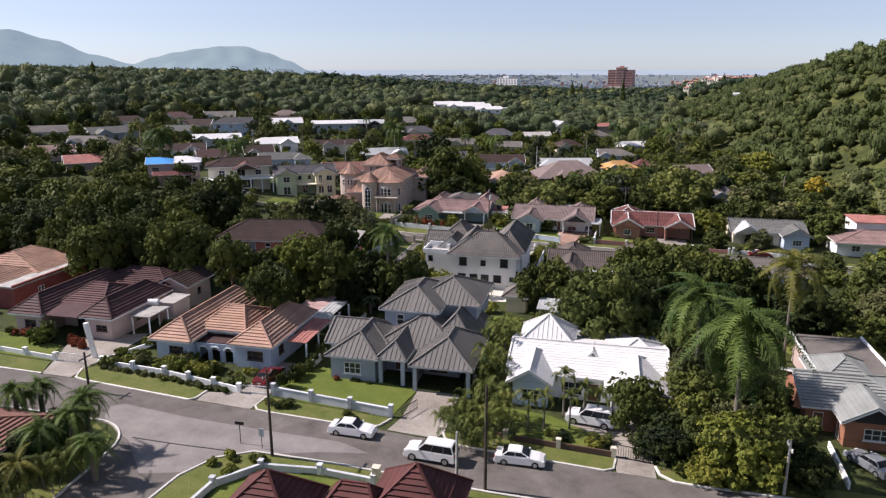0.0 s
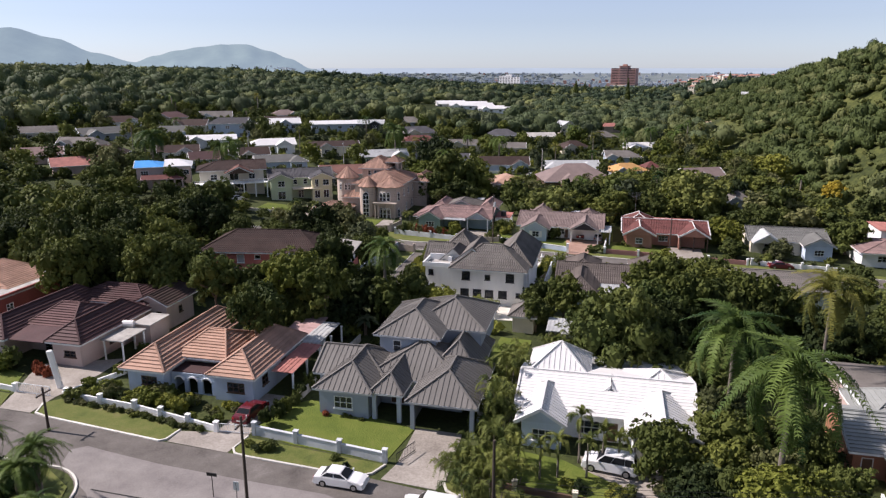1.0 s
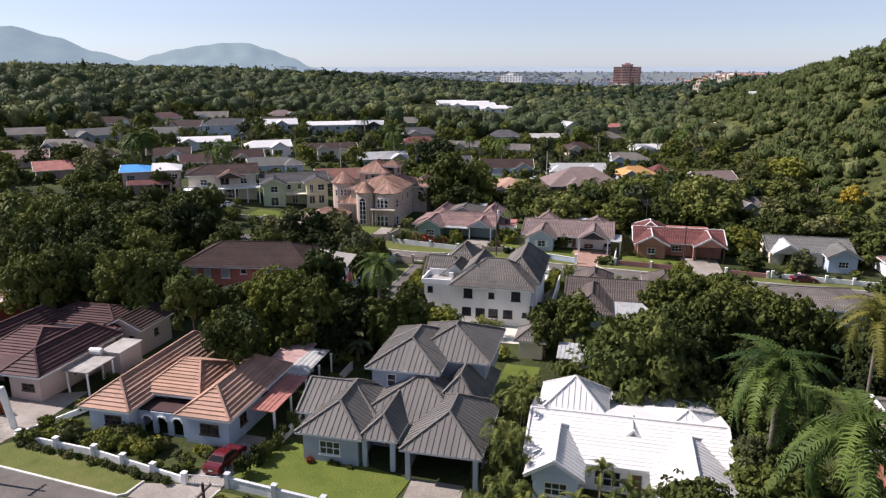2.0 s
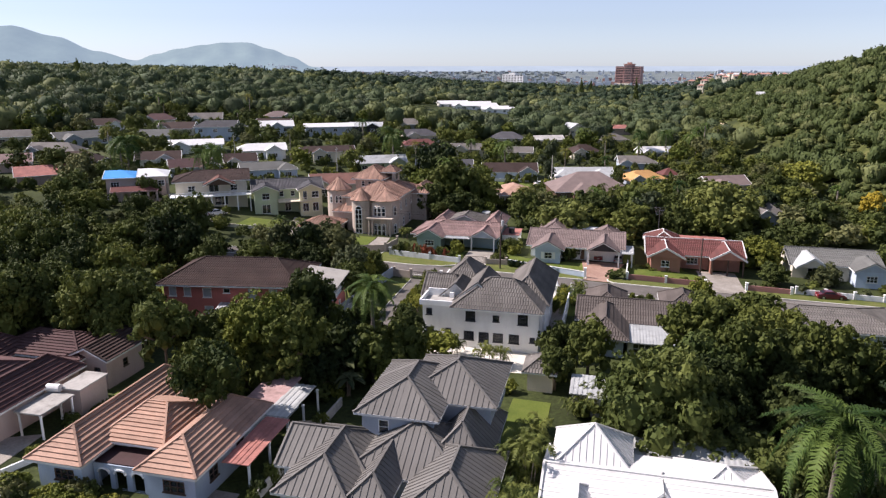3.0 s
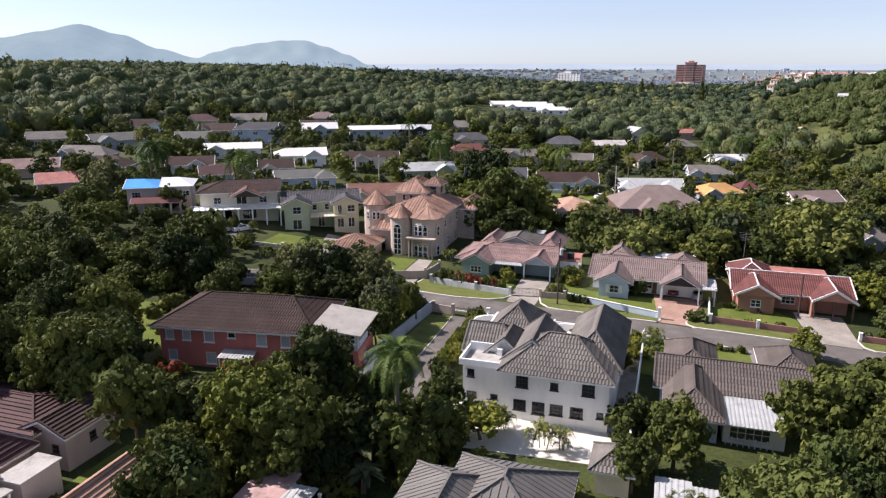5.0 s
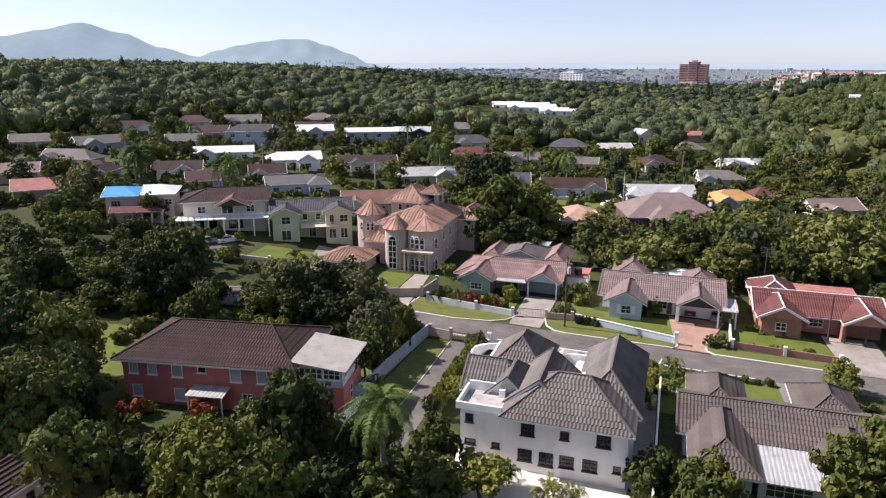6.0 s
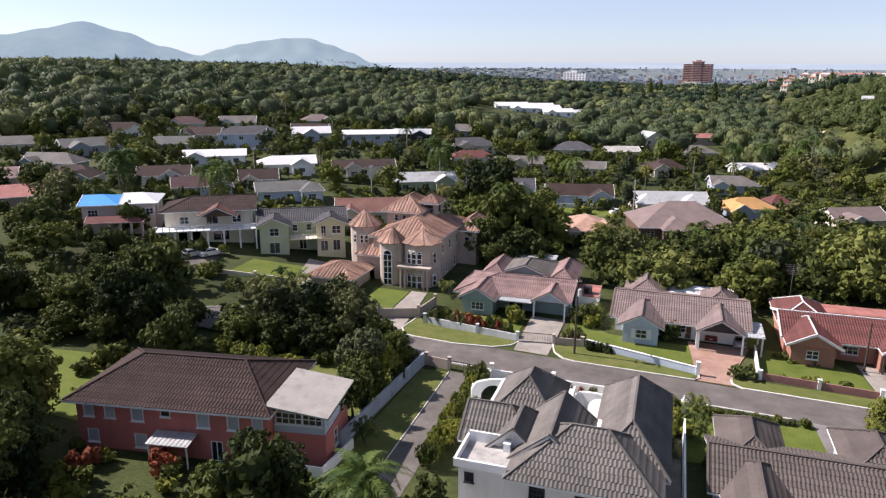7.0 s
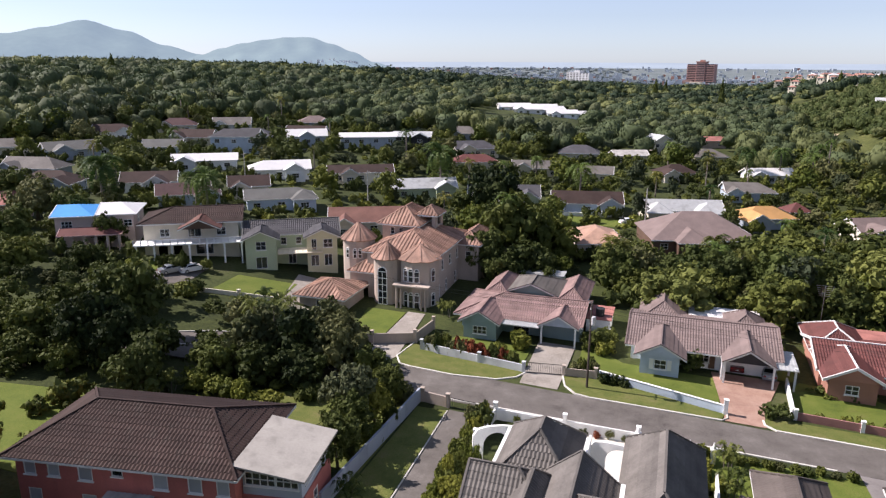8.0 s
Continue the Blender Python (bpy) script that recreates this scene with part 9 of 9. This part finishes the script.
planting(7, -72, -62, 127, 131, ("green", "dark", "light"), 0.9, 1.8)
planting(9, -62, -44, 136, 139.5, ("green", "dark", "olive", "light"), 0.8, 1.5)
planting(16, -67, -44, 101, 110, ("green", "dark", "light", "red"), 0.9, 1.8)
planting(18, -45, -31, 89, 101, ("dark", "green", "dark"), 1.5, 2.6)
planting(22, -48, -29, 88, 103, ("green", "dark", "light"), 0.9, 1.8)
planting(10, -28, -12, 93, 102, ("light", "green", "yellow"), 0.7, 1.3)
planting(16, -6, 30, 88, 106, ("dark", "green"), 1.0, 2.0)
planting(18, 10, 20, 62, 80, ("dark", "green", "olive"), 0.9, 1.8)
planting(24, 20, 60, 92, 122, ("dark", "green", "olive"), 1.2, 2.2)
planting(30, -130, -68, 95, 140, ("dark", "green", "olive"), 1.2, 2.4)
planting(10, -100, -80, 70, 78, ("dark", "green"), 0.9, 1.8)
planting(14, -22, 16, 184, 190, ("dark", "green", "dark"), 1.6, 2.6)
planting(12, -26, 0, 178, 186, ("dark", "green", "dark"), 1.4, 2.4)
planting(12, 0, 34, 175, 184, ("dark", "green", "dark"), 1.4, 2.4)
planting(8, -90, -66, 150, 158, ("dark", "olive", "green"), 1.0, 2.0)
planting(10, 20, 58, 151, 158, ("green", "olive", "dark"), 0.8, 1.6)

# trees that fill the back gardens
FILL = {}


def fill(n, x0, x1, y0, y1, hmin, hmax, shift, tight, skip):
    for i in range(n):
        x, y = rng.uniform(x0, x1), rng.uniform(y0, y1)
        hgt = rng.uniform(hmin, hmax)
        if y > 138 and -135 < x < -50:
            hgt = min(hgt, rng.uniform(3.2, 4.6))
        r = hgt * rng.uniform(0.42, 0.58)
        if not in_view(x - shift, y) or not clear(x, y, r, hgt) or skip(x, y):
            continue
        if any((x - a) ** 2 + (y - b) ** 2 < (tight * (r + c)) ** 2 for a, b, c in STANDS):
            continue
        k = rng.choice(("dark", "mid", "dark", "mid", "mango", "olive", "dark"))
        if y < 118:
            tree(k, x, y, hgt, r)
        else:
            STANDS.append((x, y, r))
            FILL.setdefault(k, []).append((x, y, hgt, r))


fill(900, -215, -66, 90, 190, 6, 12, 0, 0.66, lambda x, y: (-92 < x < -64 and 156 < y) or (-106 < x and 155 < y) or (-106 < x < -66 and 112 < y < 132) or (-84 < x < -66 and 138 < y < 150) or (-135 < x and y > 168))
fill(500, 11, 90, 84, 200, 5, 9, 8, 0.7, lambda x, y: 136 < y < 158 or (84 < y < 93 and x > 22))
for k, spots in FILL.items():
    grove("garden_trees", KINDS[k][1].replace("tree", "trees") + " filling back gardens", k, spots)


# ---- woods between and beyond the houses ----
rng = random.Random(21)
# gardens of the third and fourth rows
cells, kinds = [], {}
for i in range(2600):
    x, y = rng.uniform(-235, 52), rng.uniform(186, 345)
    hgt = rng.choice((3, 3.5, 4, 5, 6, 7, 8.5)) * rng.uniform(0.9, 1.1)
    r = hgt * rng.uniform(0.42, 0.6)
    if not in_view(x, y) or x > along(FOOT, y) - 2 or not clear(x, y, r, hgt):
        continue
    if any((x - a) ** 2 + (y - b) ** 2 < (0.7 * (r + c)) ** 2 for a, b, c in cells):
        continue
    cells.append((x, y, r))
    if rng.random() < 0.06:
        palm("coconut" if rng.random() < 0.5 else "royal", x, y, hgt * 1.1 + 2, 3.0, n=13)
    else:
        kinds.setdefault(rng.choice(("dark", "dark", "mid", "mid", "mango", "olive", "light", "grey")), []).append((x, y, hgt * 1.15, r))
for k, spots in kinds.items():
    grove("garden_trees", KINDS[k][1].replace("tree", "trees") + " between far houses", k, spots)
for i in range(1300):
    x, y = rng.uniform(-230, 50), rng.uniform(160, 335)
    if in_view(x, y) and x < along(FOOT, y) and all((x - hx) ** 2 + (y - hy) ** 2 > (q + 0.5) ** 2 for hx, hy, q in PLOTS) and (y > 190 or x > 30):
        r = rng.uniform(0.8, 2.0)
        UNDER.setdefault(rng.choice(("green", "light", "dark", "olive", "yellow")), []).append((x, y, r * 1.1, r))
for hx, hy, q in PLOTS:
    if 186 < hy < 380 or (164 < hy < 186 and hx < -88):
        for i in range(11):
            u = rng.uniform(-1.1, 1.1) * q
            r = rng.uniform(1.0, 1.9)
            UNDER.setdefault(rng.choice(("green", "dark", "dark", "olive")), []).append((hx + 0.86 * u, hy - q * rng.uniform(0.85, 1.15) + 0.4 * u, rng.uniform(1.8, 3.2), r))
for k, spots in UNDER.items():
    grove("undergrowth", SHRUBS[k][1].replace("shrub", "shrubs") + " and gardens behind", k, spots, "undergrowth", True)


def woods(label, spots, seed, n, size, trio):
    """Woodland in stands of different leaf."""
    groups = {}
    for x, y, hgt, r in spots:
        v = 0.7 * noise.noise(Vector((x * 0.022, y * 0.022, seed))) + rng.uniform(-0.65, 0.65)
        groups.setdefault(1 if v > 0.38 else 2 if v < -0.42 else 0, []).append((x, y, hgt, r))
    for k, m in enumerate(trio):
        if groups.get(k):
            wood("woodland", ("dark green ", "sunlit yellow-green ", "brownish dry ")[k] + label, groups[k], m, n, size, seed + k)


far_ok = lambda x, y, h: in_view(x, y) and x < along(FOOT, y) + 4 and clear(x, y, h * 0.5, h)
TRIO = (L_WOOD1, L_WOOD2, L_WOOD3)
def hall_gap(x, y, h):
    return -122 < x < -58 and (443 < y < 516 or (395 < y <= 443 and h > 5.5))


woods("woodland beyond the houses", scatter(1, 2600, -520, 70, 325, 470, 5.5, 11, 0.56, lambda x, y, h: far_ok(x, y, h) and not hall_gap(x, y, h)), 3, 170, 0.17, TRIO)
woods("woodland further off", scatter(14, 2600, -640, 80, 470, 640, 5, 10, 0.62, lambda x, y, h: far_ok(x, y, h) and not hall_gap(x, y, h)), 15, 120, 0.2, TRIO)
woods("woodland on rising ground", scatter(2, 2200, -480, -195, 190, 420, 6, 13, 0.5, lambda x, y, h: far_ok(x, y, h) and x < -200 - (345 - min(y, 345)) * 0.05), 5, 170, 0.17, TRIO)
woods("woodland towards the plain", scatter(3, 5200, -1300, 330, 640, 1250, 5, 10, 0.8, lambda x, y, h: in_view(x, y)), 7, 45, 0.3, TRIO)
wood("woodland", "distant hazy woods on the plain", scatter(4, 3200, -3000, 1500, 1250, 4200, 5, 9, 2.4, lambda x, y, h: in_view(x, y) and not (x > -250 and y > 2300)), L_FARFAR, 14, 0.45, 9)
hill_ok = lambda x, y: x > along(FOOT, y) and in_view(x - 12, y) and not (42 < x < 57 and 345 < y < 445)
wood("hillside_trees", "trees and scrub covering the steep hill", scatter(5, 3000, 40, 150, 190, 620, 3, 8, 0.52, lambda x, y, h: hill_ok(x - 2, y) and noise.noise(Vector((x * 0.05, y * 0.03, 4))) > -0.3, 0.52), L_HILL, 150, 0.25, 12)
wood("hillside_trees", "yellow-green trees on the steep hill", scatter(15, 420, 40, 150, 190, 620, 3, 7, 0.52, lambda x, y, h: hill_ok(x - 2, y)), L_WOOD2, 150, 0.25, 16)
wood("hillside_scrub", "light green scrub on the steep hill", scatter(6, 2200, 42, 130, 190, 560, 0.9, 2.6, 0.85, lambda x, y, h: hill_ok(x, y), 0.45), L_HILLSCRUB, 40, 0.34, 13)

# ---- distance ----
def mountain(name, label, az0, az1, dist, profile, base):
    """A far mountain ridge. profile: heights along it."""
    bm = bmesh.new()
    rng = random.Random(len(name) + int(dist))
    rows = []
    n = 60
    for i in range(n + 1):
        t = i / n
        a = radians(az0 + (az1 - az0) * t)
        k = t * (len(profile) - 1)
        j = min(len(profile) - 2, int(k))
        f = k - j
        f = f * f * (3 - 2 * f)
        top = profile[j] * (1 - f) + profile[j + 1] * f
        top += 4 * noise.noise(Vector((t * 14, dist, 0))) * min(1, top / 60)
        col = []
        for m in range(7):
            s = m / 6
            d = dist - 500 * (1 - s) + 60 * noise.noise(Vector((t * 9, s * 3, 1)))
            z = base + (top - base) * (s ** 0.8) + (12 * noise.noise(Vector((t * 16, s * 4, 2))) if 0 < m < 6 else 0)
            col.append(bm.verts.new((d * math.sin(a), d * math.cos(a), z)))
        rows.append(col)
    for p, q in zip(rows, rows[1:]):
        for m in range(6):
            bm.faces.new((p[m], q[m], q[m + 1], p[m + 1]))
    bmesh.ops.recalc_face_normals(bm, faces=bm.faces[:])
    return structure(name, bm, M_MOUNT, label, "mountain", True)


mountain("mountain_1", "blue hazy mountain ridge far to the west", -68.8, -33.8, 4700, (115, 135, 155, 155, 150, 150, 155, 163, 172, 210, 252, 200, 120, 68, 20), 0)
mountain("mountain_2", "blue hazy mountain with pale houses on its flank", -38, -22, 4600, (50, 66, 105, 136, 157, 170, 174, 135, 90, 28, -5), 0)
# added glowing band of haze that covers the dark gap below the horizon
M_HAZE_BAND = far_mat("far_coast", (0.1, 0.11, 0.12), (0.42, 0.53, 0.63), 0.62)
mountain("far_coast", "added pale glowing haze band with a faint line of land", -70, 45, 4890, (30, 32, 31, 30, 29, 31, 33, 30, 31, 34, 31, 30), -30).data.materials[0] = M_HAZE_BAND

# far town
rng = random.Random(8)
bm, bm2 = bmesh.new(), bmesh.new()
for i in range(760):
    y = rng.uniform(1500, 4300) if i % 3 else rng.uniform(1500, 2600)
    az = radians(rng.uniform(-24, 12))
    x = y * math.tan(az)
    s = rng.uniform(2, 6) * (0.4 + y / 4000)
    hh = rng.uniform(0, 5) * (0.4 + y / 3500) * (3.5 if rng.random() < 0.06 else 1)
    g = ground(x, y)
    box(bm if rng.random() < 0.9 else bm2, x - s, x + s, y - s, y + s, g - 1, g + 6 + hh)
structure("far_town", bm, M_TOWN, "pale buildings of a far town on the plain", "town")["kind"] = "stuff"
structure("far_town", bm2, M_FARRED, "reddish roofs of a far town on the plain", "town")["kind"] = "stuff"
bm = bmesh.new()
for i in range(150):
    d = rng.uniform(4150, 4350)
    az = radians(rng.uniform(-29.5, -24.8))
    x, y, s = d * math.sin(az), d * math.cos(az), rng.uniform(3, 6)
    z = rng.uniform(8, 50) * (1 - abs(math.degrees(az) + 27) / 6)
    box(bm, x - s, x + s, y - s, y + s, z - 8, z + rng.uniform(1, 4))
structure("mountain_houses", bm, M_FARWHITE, "pale houses scattered on the mountain's flank", "town")["kind"] = "stuff"

# brick-red tower block
g = 3.0
T = thing("tower_block", "brick-red high-rise tower with ribbed balconies", "tower", Matrix.LocRotScale((20, 1657, -6.4), Euler((0, 0, -0.25)), (1.08, 1.1, 1.16)))
for x0, x1, y0, y1, z1 in ((-25, -8, -12, 12, 34), (-8, 8, -14, 12, 37), (8, 25, -12, 12, 34)):
    part("wall", boxes((x0, x1, y0, y1, -9, z1)), M_TOWER, T)
for k in range(11):
    for x0, x1, y0 in ((-24, -9, -12), (-7, 7, -14), (9, 24, -12)):
        w = part("window", boxes((x0, x1, y0 - 0.3, y0 - 0.02, 2.2 + k * 3.0, 3.6 + k * 3.0)), M_DARK, T)
    part("balcony", boxes((-25.2, -8.1, -13, -12, 0.9 + k * 3.0, 2.0 + k * 3.0)), M_TOWER, T)
    part("balcony", boxes((8.1, 25.2, -13, -12, 0.9 + k * 3.0, 2.0 + k * 3.0)), M_TOWER, T)
bm = bmesh.new()
prism(bm, [Vector((-9, -15, 37)), Vector((9, -15, 37)), Vector((9, 13, 37)), Vector((-9, 13, 37))], Vector((0, 0, 1)), [1.5] * 4)
box(bm, -4, 4, -4, 4, 38, 41)
part("roof", bm, M_FARRED, T)
part("podium", boxes((-42, -12, -20, 0, -9, 6)), M_TILE_PINK, T)
part("podium", boxes((-20, 6, -30, -14, -9, 3)), M_CREAM, T)

# white apartment block
T = thing("apartment_block", "white apartment block standing above the woods", "apartment block", Matrix.LocRotScale((-178, 1276, 5.5), Euler((0, 0, -0.5)), (1.6, 1.2, 0.85)))
for x0, x1, z1 in ((-14, -5, 17), (-5, 3, 20), (3, 14, 15)):
    part("wall", boxes((x0, x1, -5, 5, -12, z1)), M_FARWHITE, T)
for k in range(5):
    for i in range(7):
        part("window", boxes((-13 + i * 3.9, -10.8 + i * 3.9, -5.2, -5.02, 1.5 + k * 3.2, 3.0 + k * 3.2)), M_DARK, T)

# white low complex in the woods
rng = random.Random(5)
for i, (x, y, w, d) in enumerate(((-109, 486, 20, 10), (-99, 478, 17, 9), (-90, 490, 20, 10), (-80, 480, 18, 9), (-72, 488, 16, 8), (-96, 500, 20, 9))):
    bungalow("white_hall", "low white hall with a white roof among trees", x, y, w, d, (25, 12, 30, 18, 35, 20)[i], M_METAL_WHITE, M_WHITE, 2.6, 1.5, "x", "gg", ((-4, 5, 2, "g"),) if i % 2 else (), category="hall")

# houses stepping up the far ridge
for i in range(56):
    x = 72 + 135 * rng.random()
    y = rng.uniform(740, 900) + (x - 72) * 0.3
    w, d, hh = rng.uniform(2.4, 4.2), rng.uniform(2.2, 3.0), rng.choice((3.0, 4.0))
    R = thing("ridge_house", "small pale house with a red roof on the far ridge", "house", pose(x, y, ground(x, y) + 5, 0, 0, rng.uniform(-30, 40)), "houses on the far ridge")
    part("wall", boxes((-w, w, -d, d, -8, hh)), M_CREAM, R)
    bm = bmesh.new()
    for q in roof_faces(-w - 0.4, w + 0.4, -d - 0.4, d + 0.4, hh, 1.3, "x", "hh", 0)[0]:
        bm.faces.new([bm.verts.new(p) for p in q])
    part("roof", bm, M_FARRED if rng.random() < 0.75 else M_METAL_WHITE, R)
    part("window", boxes((-w * 0.6, -w * 0.2, -d - 0.06, -d - 0.01, hh - 2.2, hh - 0.8), (w * 0.2, w * 0.6, -d - 0.06, -d - 0.01, hh - 2.2, hh - 0.8)), M_DARK, R)

cypress(-333, 413, 12.8, 3.8)
cypress(-39, 760, 16, 3.4)
cypress(-30, 770, 15, 3.0)
cypress(10, 590, 20, 2.6)
cypress(100, 700, 12, 3)
cypress(125, 690, 10, 3)
sheet("bare_earth", [(44, 432), (50, 428), (55, 440), (51, 449), (46, 446)], M_ROCK, "bare pale earth on the hill", "earth", 0.4)
sheet("bare_earth", [(42, 366), (46, 360), (50, 372), (48, 384), (44, 380)], M_ROCK, "bare pale earth scar on the hillside", "earth", 0.4)
